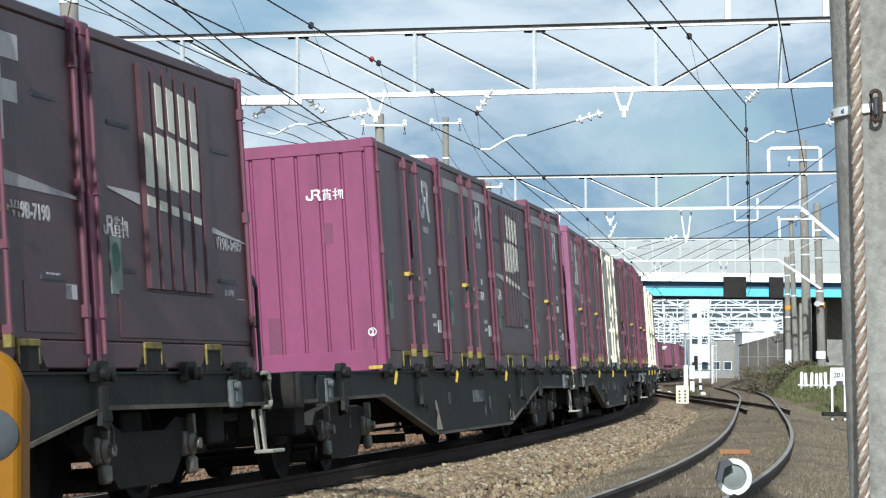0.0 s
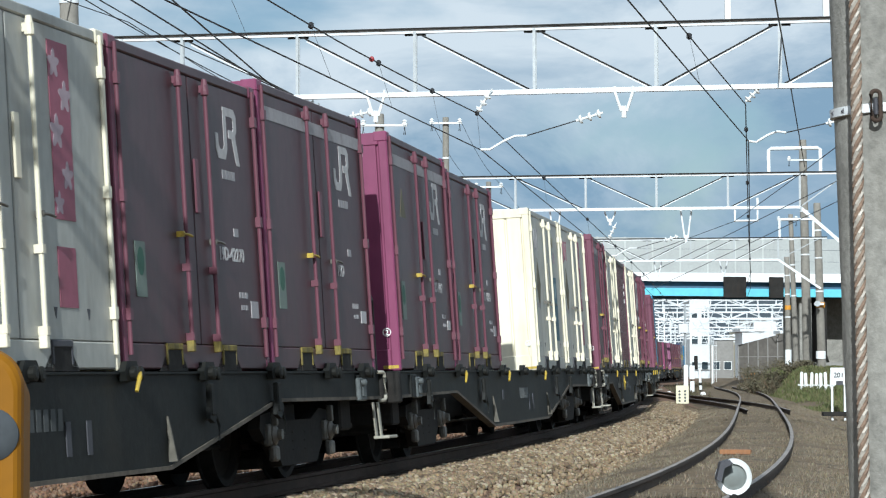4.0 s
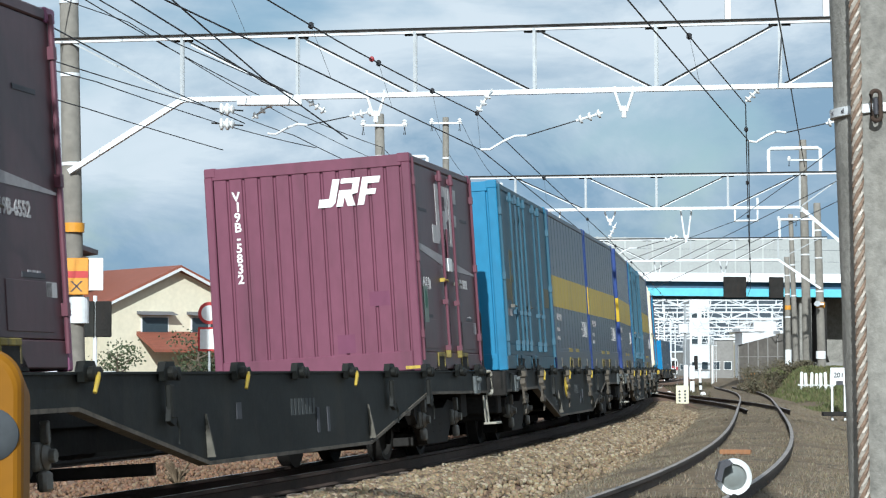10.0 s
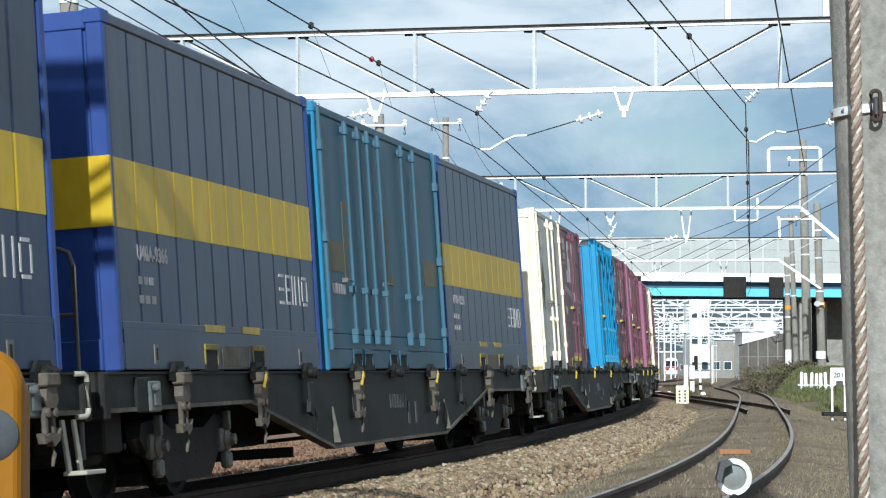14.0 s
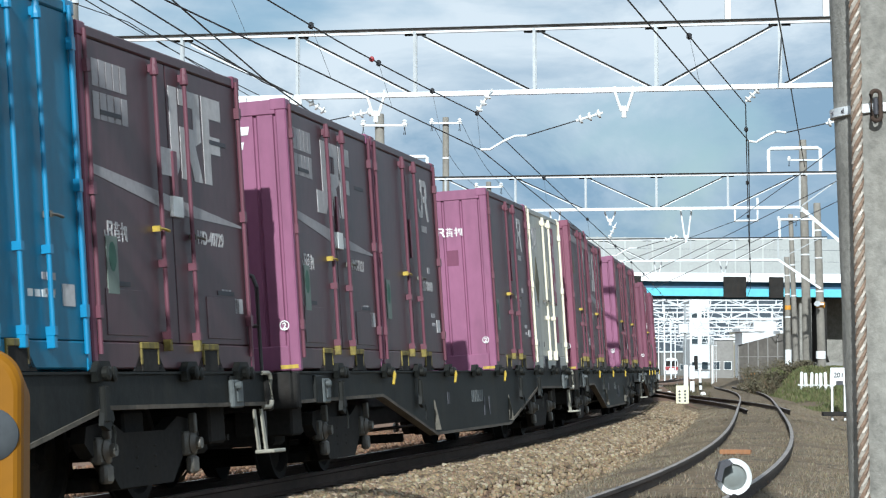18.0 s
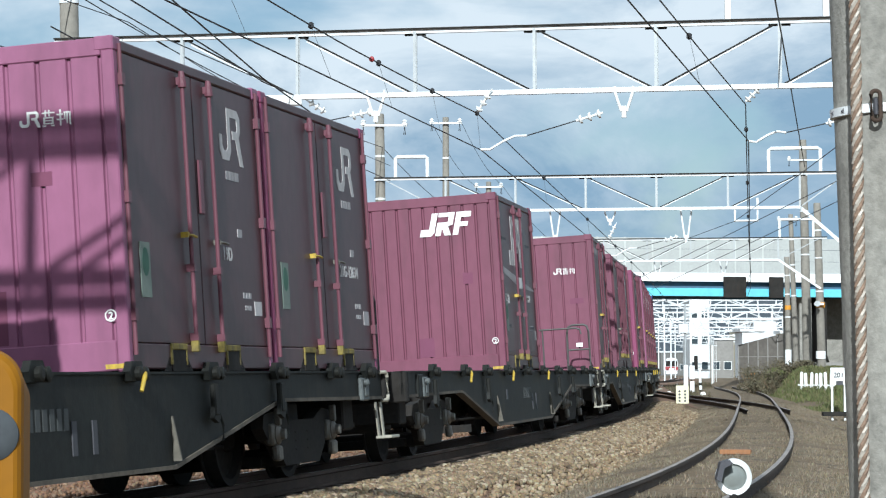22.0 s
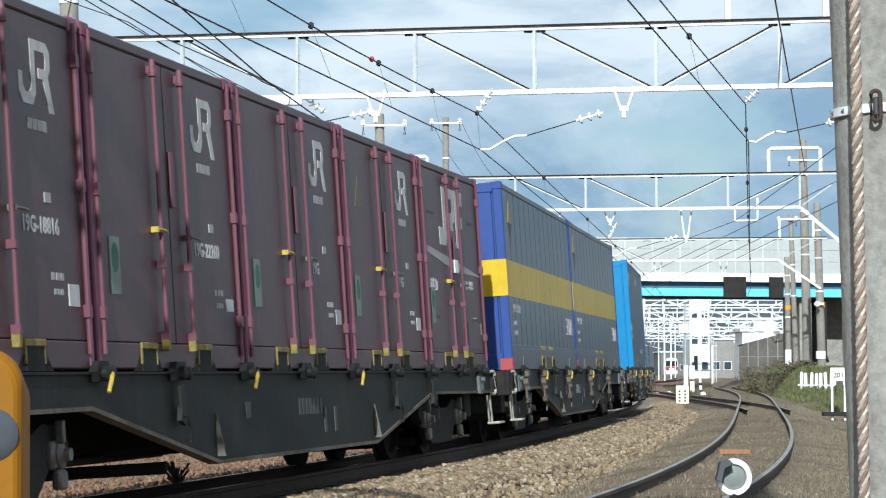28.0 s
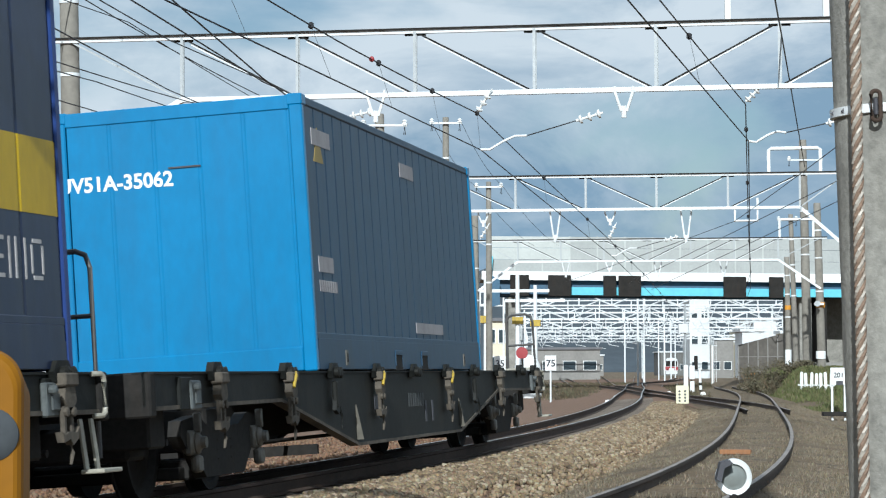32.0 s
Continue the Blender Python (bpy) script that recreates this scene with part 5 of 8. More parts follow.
def load(k, slot, box):
    y = SLOT[slot - 1] if isinstance(slot, int) else slot
    MOVERS.append((box, WAGON_U[k], Matrix.Translation((0, y, DECK + 0.005))))


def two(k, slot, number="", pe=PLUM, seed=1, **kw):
    load(k, slot, twelve_foot("two", pe, MAROON_SHADE, number, seed=seed, **kw))


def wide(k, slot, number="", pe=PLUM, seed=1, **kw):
    load(k, slot, twelve_foot("wide", pe, MAROON_SHADE, number, seed=seed, **kw))


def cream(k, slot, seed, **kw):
    load(k, slot, twelve_foot("cream", CREAM, CREAM_SHADE, seed=seed, H=2.5, **kw))


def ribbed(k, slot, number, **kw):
    load(k, slot, twelve_foot("ribbed", PLUM, MAROON_SHADE, number, seed=3, **kw))


wide(0, 4, "V19B-7190", seed=2)
ribbed(0, 5, "V19B-5489")
two(1, 2, "", MAGENTA, 1)
two(1, 3, "20D-3868", PLUM, 3, strip=True)
ribbed(1, 4, "", tag="bars")
two(1, 5, "20D-2601", PLUM, 6, strip=True)
wide(2, 1, "19D", ROSE, 1)
two(2, 2, "19D-50515", PLUM, 2)
cream(2, 3, 2)
two(2, 4, "19D-42270", PLUM, 4)
two(2, 5, "", MAGENTA, 5, strip=True)
two(3, 1, "20D-9447", MAGENTA, 6, strip=True)
two(3, 2, "19D-49278", PLUM, 7)
cream(3, 4, 1, end_number="-1077")
cream(3, 5, 2)
two(4, 1, "20D", PLUM, 3, strip=True)
cream(4, 2, 3)
load(4, 3, twelve_foot("fine", PLUM, MAROON_SHADE))
cream(4, 4, 5)
wide(4, 5, "V19C-4637", PLUM, 3)
wide(5, -7.75, "V19B-6552", ROSE, 2)
wide(5, 7.45, "V19B-5832", PLUM, 4, end_number="V19B-5832", ring="")
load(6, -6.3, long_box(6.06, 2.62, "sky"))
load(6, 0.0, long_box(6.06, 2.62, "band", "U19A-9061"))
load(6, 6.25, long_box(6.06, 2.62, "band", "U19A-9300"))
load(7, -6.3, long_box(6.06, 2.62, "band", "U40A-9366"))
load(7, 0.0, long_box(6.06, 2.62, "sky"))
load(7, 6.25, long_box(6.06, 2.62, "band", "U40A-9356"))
cream(8, -7.92, 4)
wide(8, -4.15, "V19C-2395", PLUM, 1)
load(8, 3.58, twelve_foot("blue", LOGO_BLUE, BLUE_SHADE, H=2.62, L=4.05))
wide(8, 7.5, "19D-40729", PLUM, 5, emblem_y=-0.2)
wide(9, 1, "V19C-7121", ROSE, 3)
two(9, 2, "19D-50089", PLUM, 1)
two(9, 4, "", ROSE, 2)
cream(9, 5, 6)
two(10, 1, "20D-2453", BRICK, 3, strip=True)
wide(10, 2, "V19C", PLUM, 7)
two(10, 4, "", ROSE, 5)
two(10, 5, "20G-12634", MAGENTA, 7)
wide(11, 3, "V19B-2904", PLUM, 8, end_number="V19B-2904")
two(12, 1, "20D-7728", PLUM, 3, strip=True, tag="20D-7728")
load(12, -0.45, long_box(6.06, 2.5, "rose", W=2.45))
two(12, 7.15, "20D-12138", MAGENTA, 5)
two(13, 1, "19G-18816", ROSE, 1)
two(13, 2, "19G-22260", PLUM, 2)
two(13, 3, "19G", PLUM, 4)
two(13, 4, "19G", PLUM, 3)
wide(13, 5, "V19B-7055", PLUM, 4)
load(14, -4.60, long_box(9.12, 2.64, "band", "U54A-39292"))
load(14, 4.60, long_box(9.12, 2.64, "band", "U54A-39215"))
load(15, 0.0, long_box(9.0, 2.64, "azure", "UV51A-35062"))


# ---- catenary masts, truss beams and wires ----
OLD_CONCRETE = surface("weathered_mast_concrete", (0.225, 0.208, 0.180), 0.9, 0, 0.2, 3, 0.5, (0.12, 0.105, 0.085), 0.3, 60)


def concrete_mast(name, x, y, base, top, r0, r1, lean=0.0, label="round grey concrete catenary mast", steps=True, group="catenary masts"):
    """A tapered spun-concrete pole with steel bands; lean: metres that its top stands to the left."""
    c = thing(name, label, "mast", group, Matrix.Translation((x, y, base)) @ Matrix.Rotation(-math.atan2(lean, top - base), 4, "Y"))
    h = top - base
    part("shaft", Form().turned([(r0, 0), (r0 * 0.7 + r1 * 0.3, h * 0.3), (r0 * 0.3 + r1 * 0.7, h * 0.7), (r1, h - 0.03), (r1 * 0.9, h)], 24), OLD_CONCRETE if y > 30 else CONCRETE, c, smooth=True)
    if steps:
        for z in (h * 0.55, h * 0.72, h * 0.86):
            rr = r0 + (r1 - r0) * z / h + 0.006
            part("steel_band", Form().turned([(rr, z - 0.035), (rr + 0.008, z - 0.03), (rr + 0.008, z + 0.03), (rr, z + 0.035)], 24), GALV, c, "galvanised clamp band", smooth=True)
    return c


def truss(name, left, right, top, depth, panels, turn_at, in_left, in_right, planes=(0.0,), label="galvanised steel truss beam across the tracks", w=0.055):
    """A lattice beam between two masts; its diagonals fall towards the node turn_at. planes: how far each lattice stands from the middle."""
    a, b = Vector((*left, 0)), Vector((*right, 0))
    along = (b - a).normalized()
    across = Vector((along.y, -along.x, 0))
    up = Vector((0, 0, 1))
    c = thing(name, label, "gantry beam", "truss beams")
    span = (b - a).length
    low0, low1 = in_left, span - in_right
    step = (low1 - low0) / panels

    def bar(p, q, high, deep):
        """A plate bar from p to q."""
        d = (q - p).normalized()
        n = across.cross(d).normalized() * high / 2
        s = across * deep / 2
        v = [e + n * i + s * j for e in (p, q) for i, j in ((-1, -1), (1, -1), (1, 1), (-1, 1))]
        return Form().add(v, [(0, 1, 2, 3), (7, 6, 5, 4), (0, 4, 5, 1), (1, 5, 6, 2), (2, 6, 7, 3), (3, 7, 4, 0)])
    for k in planes:
        o = across * k
        chord = part("top_chord", bar(a - along * 0.3 + o + up * top, b + along * 0.3 + o + up * top, 0.07, 0.09), GALV, c)
        # dark strip along the top edge of the chord
        part("cap_plate", bar(a - along * 0.3 + o + up * (top + 0.049), b + along * 0.3 + o + up * (top + 0.049), 0.026, 0.20), SOOT_SHADE, chord, "thin dark cap plate")
        part("bottom_chord", bar(a + along * low0 + o + up * (top - depth), a + along * low1 + o + up * (top - depth), 0.088, 0.12), GALV, c)
        for i in range(panels + 1):
            q = a + along * (low0 + i * step) + o
            part("post", bar(q + up * (top - depth), q + up * top, w, 0.10), FRAME_PALE, c)
            part("post_flange", bar(q + along * (w * 0.62) + up * (top - depth + 0.06), q + along * (w * 0.62) + up * (top - 0.06), w * 0.3, 0.03), FRAME_PALE, c)
            part("gusset", bar(q - along * 0.20 - across * 0.05 + up * (top - 0.045), q + along * 0.20 - across * 0.05 + up * (top - 0.045), 0.05, 0.03), SOOT_SHADE, c, "dark gusset plate")
        for i in range(panels):
            lo, hi = (i + 1, i) if i < turn_at else (i, i + 1)
            p = a + along * (low0 + hi * step) + o + up * top
            q = a + along * (low0 + lo * step) + o + up * (top - depth)
            # black bar stands for the angle's shaded leg, pale flange for the sunlit one
            part("diagonal", bar(p, q, w * 0.55, 0.05), SOOT_SHADE, c)
            part("diagonal_flange", bar(p.lerp(q, 0.08) - up * (w * 0.62), p.lerp(q, 0.93) - up * (w * 0.62), w * 0.5, 0.03), GALV, c)
        for root, tip in ((a, a + along * low0), (b, a + along * low1)):
            part("bracket", bar(root + o * 0.6 + up * (top - depth - 1.33), tip + o + up * (top - depth), 0.10, 0.12), GALV, c)
            part("end_diagonal", bar(root + o + up * top, tip + o + up * (top - depth), 0.035, 0.04), FRAME_PALE, c)
    return c


FRAME_PALE = surface("dull_zinc_steel", (0.38, 0.40, 0.41), 0.5, 0.2, 0.12, 5, 0.2, (0.22, 0.2, 0.18))


def insulator(f, a, b, r=0.075, sheds=4):
    """A string of porcelain sheds from a to b."""
    a, b = Vector(a), Vector(b)
    n = (b - a).normalized()
    path, rad = [], []
    for i in range(sheds):
        for k, rr in ((0.0, 0.02), (0.30, 0.024), (0.34, r), (0.55, r * 0.9), (0.72, 0.03)):
            path.append(a + (b - a) * ((i + k) / sheds))
            rad.append(rr)
    path.append(b)
    rad.append(0.02)
    return f.tube(path, rad, 12)


def v_hanger(name, x, y, z, drop, across, label="galvanised hanger under the truss beam"):
    c = thing(name, label, "hanger", "catenary hangers")
    d = Vector((math.cos(across), -math.sin(across), 0))
    p = Vector((x, y, z))
    for k in (-1, 1):
        part("leg", Form().tube([p + d * 0.17 * k + Vector((0, 0, 0.04)), p + d * 0.16 * k - Vector((0, 0, 0.08)), p + d * 0.05 * k - Vector((0, 0, drop))], 0.03, 8), GALV, c)
    part("foot", Form().tube([p - Vector((0, 0, drop - 0.1)), p - Vector((0, 0, drop + 0.12))], 0.05, 8), GALV, c)
    return c


def wire(name, points, r=0.012, sag=0.0, label="dark overhead feeder wire between masts", steps=14, group="overhead wires"):
    f = Form()
    path = []
    for a, b in zip(points, points[1:]):
        a, b = Vector(a), Vector(b)
        for i in range(steps):
            t = i / steps
            path.append(a.lerp(b, t) - Vector((0, 0, 4 * sag * t * (1 - t))))
    path.append(Vector(points[-1]))
    f.tube(path, r, 6)
    return solid(name, f, WIRE, label, "wire", group=group)


def catenary(mess, cont, sag, label):
    """A messenger wire, its contact wire and the droppers between them."""
    c = thing("catenary", label, "overhead line", "catenaries")
    def path(points, s, steps=16):
        out = []
        for a, b in zip(points, points[1:]):
            a, b = Vector(a), Vector(b)
            out += [a.lerp(b, i / steps) - Vector((0, 0, 4 * s * (i / steps) * (1 - i / steps))) for i in range(steps)]
        return out + [Vector(points[-1])]
    pm, pc = path(mess, sag), path(cont, 0.0)
    part("messenger_wire", Form().tube(pm, 0.011, 6), WIRE, c)
    part("contact_wire", Form().tube(pc, 0.0105, 6), WIRE, c)
    for i in range(4, min(len(pm), len(pc)) - 2, 6):
        part("dropper", Form().tube([pm[i], pc[i]], 0.003, 5), WIRE, c)
        part("clamp", Form().turned([(0.015, -0.05), (0.04, -0.03), (0.04, 0.03), (0.015, 0.05)], 8, tuple(pm[i])), WIRE, c)


truss("truss_beam", (-13.2, 11.6), (1.58, 8.75), 7.42, 1.12, 6, 3, 2.05, 2.05, (-0.17, 0.17))
truss("truss_beam", (-7.14, 47.3), (15.6, 43.2), 7.40, 1.178, 8, 4, 2.23, 2.86)
truss("truss_beam", (-1.92, 80.0), (12.75, 77.9), 7.25, 1.06, 5, 3, 2.03, 1.50)
truss("truss_beam", (1.6, 114.0), (17.05, 111.9), 7.00, 0.96, 6, 3, 1.85, 1.9)
concrete_mast("catenary_mast", -13.35, 11.7, -0.5, 9.5, 0.19, 0.15, 0.1)
concrete_mast("catenary_mast", -7.02, 47.5, -0.5, 9.6, 0.205, 0.175, 0.20, "round grey concrete mast with orange crossing plate")
concrete_mast("catenary_mast", 15.75, 43.2, -0.5, 9.0, 0.19, 0.15, 0.15)
concrete_mast("catenary_mast", -1.95, 80.2, -0.5, 9.4, 0.19, 0.15, 0.1)
concrete_mast("catenary_mast", 12.75, 78.0, -0.5, 9.0, 0.19, 0.15, 0.1)
concrete_mast("catenary_mast", 1.55, 114.2, -0.5, 8.2, 0.19, 0.15, 0.08)
concrete_mast("catenary_mast", 17.12, 112.1, -0.3, 8.6, 0.20, 0.16, 0.18)
concrete_mast("utility_pole", 0.12, 96.0, -0.5, 10.9, 0.17, 0.12, 0.0, "slim grey concrete utility pole", group="utility poles")
concrete_mast("utility_pole", 2.0, 108.0, -0.5, 9.3, 0.16, 0.11, 0.0, "slim grey concrete utility pole", group="utility poles")
concrete_mast("utility_pole", 17.62, 120.0, -0.2, 12.2, 0.24, 0.18, 0.15, "tall concrete utility pole beside the siding", group="utility poles")
concrete_mast("utility_pole", 18.78, 135.0, -0.1, 7.2, 0.165, 0.14, 0.05, "stout concrete pole with an orange band", group="utility poles")

# hangers, pull-off arms and their porcelain
def pull_off(name, foot, tip, bend=0.35):
    """A registration arm: insulators by the hanger, then a bent tube down to the contact wire."""
    c = thing(name, "bent steel registration arm with white porcelain insulators", "registration arm", "registration arms")
    a, b = Vector(foot), Vector(tip)
    m1, m2 = a.lerp(b, 0.22), a.lerp(b, 0.62)
    part("insulator", insulator(Form(), a, m1, 0.085, 3), PORCELAIN, c, smooth=True)
    part("rod", Form().tube([m1, m2], 0.012, 6), WIRE, c)
    part("arm", Form().tube([m2, m2.lerp(b, 0.25) + Vector((0, 0, 0.06)), m2.lerp(b, 0.5) + Vector((0, 0, 0.03)), m2.lerp(b, 0.8) - Vector((0, 0, 0.05)), b], 0.022, 8), GALV, c, smooth=True)


def hung_string(top, low, label="string of white porcelain insulators under a hanger"):
    c = thing("insulator_string", label, "insulator", "insulator strings")
    a, b = Vector(top), Vector(low)
    part("porcelain", insulator(Form(), a.lerp(b, 0.2), b, 0.075, 3), PORCELAIN, c, smooth=True)
    part("link", Form().tube([a, a.lerp(b, 0.25)], 0.014, 6), GALV, c)


v_hanger("hanger", 3.33, 45.35, 6.24, 0.42, 0.18)
v_hanger("hanger", -1.25, 46.2, 6.28, 0.45, 0.18)
v_hanger("hanger", 7.75, 78.9, 6.16, 0.9, 0.14)
v_hanger("hanger", 3.6, 79.4, 6.16, 0.85, 0.14)
v_hanger("hanger", 5.35, 79.2, 6.16, 0.35, 0.14)
v_hanger("hanger", 1.3, 79.7, 6.16, 0.35, 0.14)
for x, d in ((5.6, 0.6), (9.8, 0.65), (12.8, 0.6), (7.6, 0.4)):
    v_hanger("hanger", x, 113.1, 6.02, d, 0.13)
pull_off("registration_arm", (2.95, 45.4, 5.80), (0.70, 45.8, 5.16))
pull_off("registration_arm", (7.35, 44.85, 5.62), (5.57, 45.0, 5.23))
pull_off("registration_arm", (-1.30, 46.2, 5.92), (-3.3, 46.6, 5.55))
pull_off("registration_arm", (7.5, 78.9, 5.32), (5.36, 79.0, 4.72))
hung_string((0.92, 45.7, 6.28), (0.64, 45.9, 5.86))
hung_string((5.82, 45.0, 6.24), (5.52, 45.0, 5.95))
hung_string((5.55, 79.1, 5.78), (5.29, 79.0, 5.26))
hung_string((1.5, 79.6, 5.8), (1.2, 79.7, 5.3))
hung_string((-3.1, 46.6, 6.2), (-3.6, 46.7, 5.85))
for z in (6.0, 5.72):
    strain = thing("insulator_string", "pair of large white porcelain strain insulators on a wire", "insulator", "insulator strings")
    part("porcelain", Form().turned([(0.03, -0.16), (0.11, -0.13), (0.12, -0.09), (0.05, -0.06), (0.11, -0.02), (0.12, 0.02), (0.05, 0.06), (0.10, 0.10), (0.03, 0.14)], 14, (-4.05, 46.5, z), "x"), PORCELAIN, strain, smooth=True)
    part("link", Form().tube([(-4.35, 46.5, z + 0.02), (-3.75, 46.5, z - 0.03)], 0.016, 6), SOOT_SHADE, strain)
hung_string((-2.6, 46.6, 6.2), (-2.2, 46.6, 5.95))

CONT_MAIN = [(-14.5, -24, 5.2), (-6.75, 9, 5.2), (-3.52, 25, 5.18), (-1.28, 36, 5.17), (0.70, 45.8, 5.16), (5.36, 79.0, 4.72), (9.3, 113, 4.7), (13.5, 150, 4.7), (20, 215, 4.8)]
MESS_MAIN = [(-15.0, -24, 7.2), (-7.5, 9, 7.15), (-3.97, 25, 6.20), (-1.54, 36, 5.89), (0.64, 45.9, 5.85), (5.29, 79.0, 5.24), (9.3, 113, 5.3), (13.5, 150, 5.3), (20, 215, 5.5)]
CONT_SIDE = [(-8.2, -24, 5.25), (-1.7, 9, 5.25), (5.57, 45.0, 5.23), (9.66, 78.0, 4.76), (13.9, 112, 4.8), (17.6, 145, 4.8)]
MESS_SIDE = [(-9.0, -24, 6.2), (-2.15, 9, 6.2), (5.52, 45.0, 5.9), (9.62, 78.0, 5.63), (13.9, 112, 5.5), (17.6, 145, 5.5)]
catenary(MESS_MAIN, CONT_MAIN, 0.02, "overhead line of the main track with droppers")
catenary(MESS_SIDE, CONT_SIDE, 0.05, "overhead line of the siding with droppers")


# ---- fittings on masts and beams ----
def portal(name, a, b, z0, z1, label="white steel portal frame on the truss beam"):
    f = Form().tube([(*a, z0), (*a, z1 - 0.05), (a[0] + (b[0] - a[0]) * 0.06, a[1] + (b[1] - a[1]) * 0.06, z1), (b[0] - (b[0] - a[0]) * 0.06, b[1] - (b[1] - a[1]) * 0.06, z1), (*b, z1 - 0.05), (*b, z0)], 0.06, 8)
    return solid(name, f, WHITE_STEEL, label, "portal frame", group="portal frames")


WHITE_STEEL = surface("white_painted_steel", (0.78, 0.79, 0.78), 0.5, 0, 0.06, 5, 0.1, (0.4, 0.38, 0.34))
portal("portal_frame", (10.32, 78.3), (11.92, 78.05), 7.25, 8.06)
portal("portal_frame", (-1.53, 80.05), (-0.5, 79.9), 7.25, 7.98)
portal("portal_frame", (15.25, 112.2), (16.75, 112.0), 7.0, 7.86)
f = Form().tube([(9.25, 78.4, 6.25), (9.25, 78.4, 5.78), (9.95, 78.3, 5.78), (9.95, 78.3, 6.5)], 0.045, 8)
solid("hung_frame", f, WHITE_STEEL, "white steel frame hung under the truss beam", "hanger")
for x, y, z0, z1 in ((5.22, 45.1, 7.4, 8.3), (6.97, 44.8, 7.4, 8.4)):
    solid("beam_stub", Form().box(x - 0.055, x + 0.055, y - 0.05, y + 0.05, z0, z1, 0.01), WHITE_STEEL, "white steel stub post on the truss beam", "post", group="beam stubs")


def crossarm(x, y, z, half, turn=0.0, label="steel crossarm with white pin insulators"):
    c = thing("crossarm", label, "crossarm", "crossarms", Matrix.Translation((x, y, z)) @ Matrix.Rotation(turn, 4, "Z"))
    part("arm", Form().box(-half, half, -0.04, 0.04, -0.035, 0.035, 0.008), GALV, c)
    for k in (-1, 1):
        part("insulator", Form().turned([(0.02, -0.02), (0.05, 0.0), (0.10, 0.02), (0.10, 0.07), (0.05, 0.10), (0.09, 0.13), (0.05, 0.18), (0.02, 0.19)], 12, (k * (half - 0.08), 0, 0.0)), PORCELAIN, c, smooth=True)
        part("clevis", Form().tube([(k * (half - 0.08), 0, -0.03), (k * (half - 0.05), 0, -0.3), (k * (half - 0.11), 0, -0.3), (k * (half - 0.08), 0, -0.05)], 0.016, 6), SOOT_SHADE, c)


solid("beam_pad", Form().box(-3.86, -2.64, 46.3, 46.5, 6.06, 6.19, 0.01), WHITE_STEEL, "white steel pad under the truss beam", "bracket")
crossarm(0.12, 95.8, 10.65, 0.62)
crossarm(2.0, 107.8, 9.05, 0.62)
crossarm(-1.9, 80.0, 9.0, 0.75)
crossarm(17.55, 119.8, 11.2, 0.85)
crossarm(16.70, 120.0, 8.3, 0.5)
concrete_mast("utility_pole", 17.12, 120.2, -0.2, 8.6, 0.15, 0.11, 0.24, "slim grey concrete utility pole", group="utility poles")

# feeder and tail wires
for pts, r, sag in (
        ([(-14.0, 15.3, 8.6), (-7.1, 47.3, 8.35), (-1.95, 80.1, 8.3), (1.6, 114, 7.6)], 0.012, 0.25),
        ([(-13.2, 15.3, 7.9), (-6.0, 47.2, 7.75), (-1.7, 80.0, 7.7)], 0.009, 0.2),
        ([(-6.14, 30.0, 5.15), (-6.00, 34.0, 5.42), (-5.62, 40.0, 5.77), (-4.19, 46.5, 5.73)], 0.009, 0.01),
        ([(-5.79, 28.0, 5.02), (-5.56, 34.0, 5.42), (-4.26, 46.5, 6.00)], 0.009, 0.02),
        ([(-6.00, 29.0, 4.74), (-6.09, 34.0, 5.07), (-5.76, 40.0, 5.33), (-4.13, 46.5, 5.23)], 0.009, 0.01),
        ([(-4.76, 30.0, 5.27), (-4.90, 36.0, 5.67), (-4.91, 44.0, 6.10), (-3.73, 46.6, 5.74)], 0.01, 0),
        ([(-4.83, 30.0, 5.98), (-5.01, 36.0, 6.50), (-4.53, 41.0, 6.57), (-3.59, 46.5, 6.63)], 0.01, 0),
        ([(-4.70, 30.0, 6.15), (-4.55, 36.0, 6.50), (-3.23, 44.5, 6.28), (-2.80, 46.5, 6.26)], 0.013, 0),
        ([(-3.67, 27.0, 5.72), (-3.72, 34.0, 6.19), (-2.98, 41.0, 5.93), (-1.81, 47.0, 5.48)], 0.013, 0),
        ([(-8.10, 42.0, 4.88), (-7.97, 46.0, 5.00)], 0.009, 0),
        ([(4.53, 34.0, 6.56), (5.13, 38.0, 6.77), (6.34, 46.0, 7.22), (11.41, 78.0, 7.47)], 0.014, 0),
        ([(-4.10, 46.5, 6.00), (-2.82, 46.9, 5.54), (-1.28, 60.0, 5.68)], 0.009, 0.02),
        ([(-4.10, 46.5, 5.70), (-2.41, 47.2, 5.33)], 0.009, 0.02),
        ([(8.2, 44.9, 5.9), (9.2, 78.0, 5.75), (5.6, 113.0, 5.1)], 0.010, 0.03),
        ([(8.6, 44.9, 5.2), (8.4, 112.0, 5.0)], 0.009, 0.02),
        ([(8.8, 44.9, 4.9), (9.4, 112.0, 4.7)], 0.009, 0.02),
        ([(-0.45, 95.8, 10.75), (1.4, 107.8, 9.1), (5.5, 150, 8.6)], 0.009, 0.3),
        ([(0.7, 95.8, 10.75), (2.6, 107.8, 9.1), (7.0, 150, 8.6)], 0.009, 0.3)):
    wire("overhead_wire", pts, r, sag, steps=10)

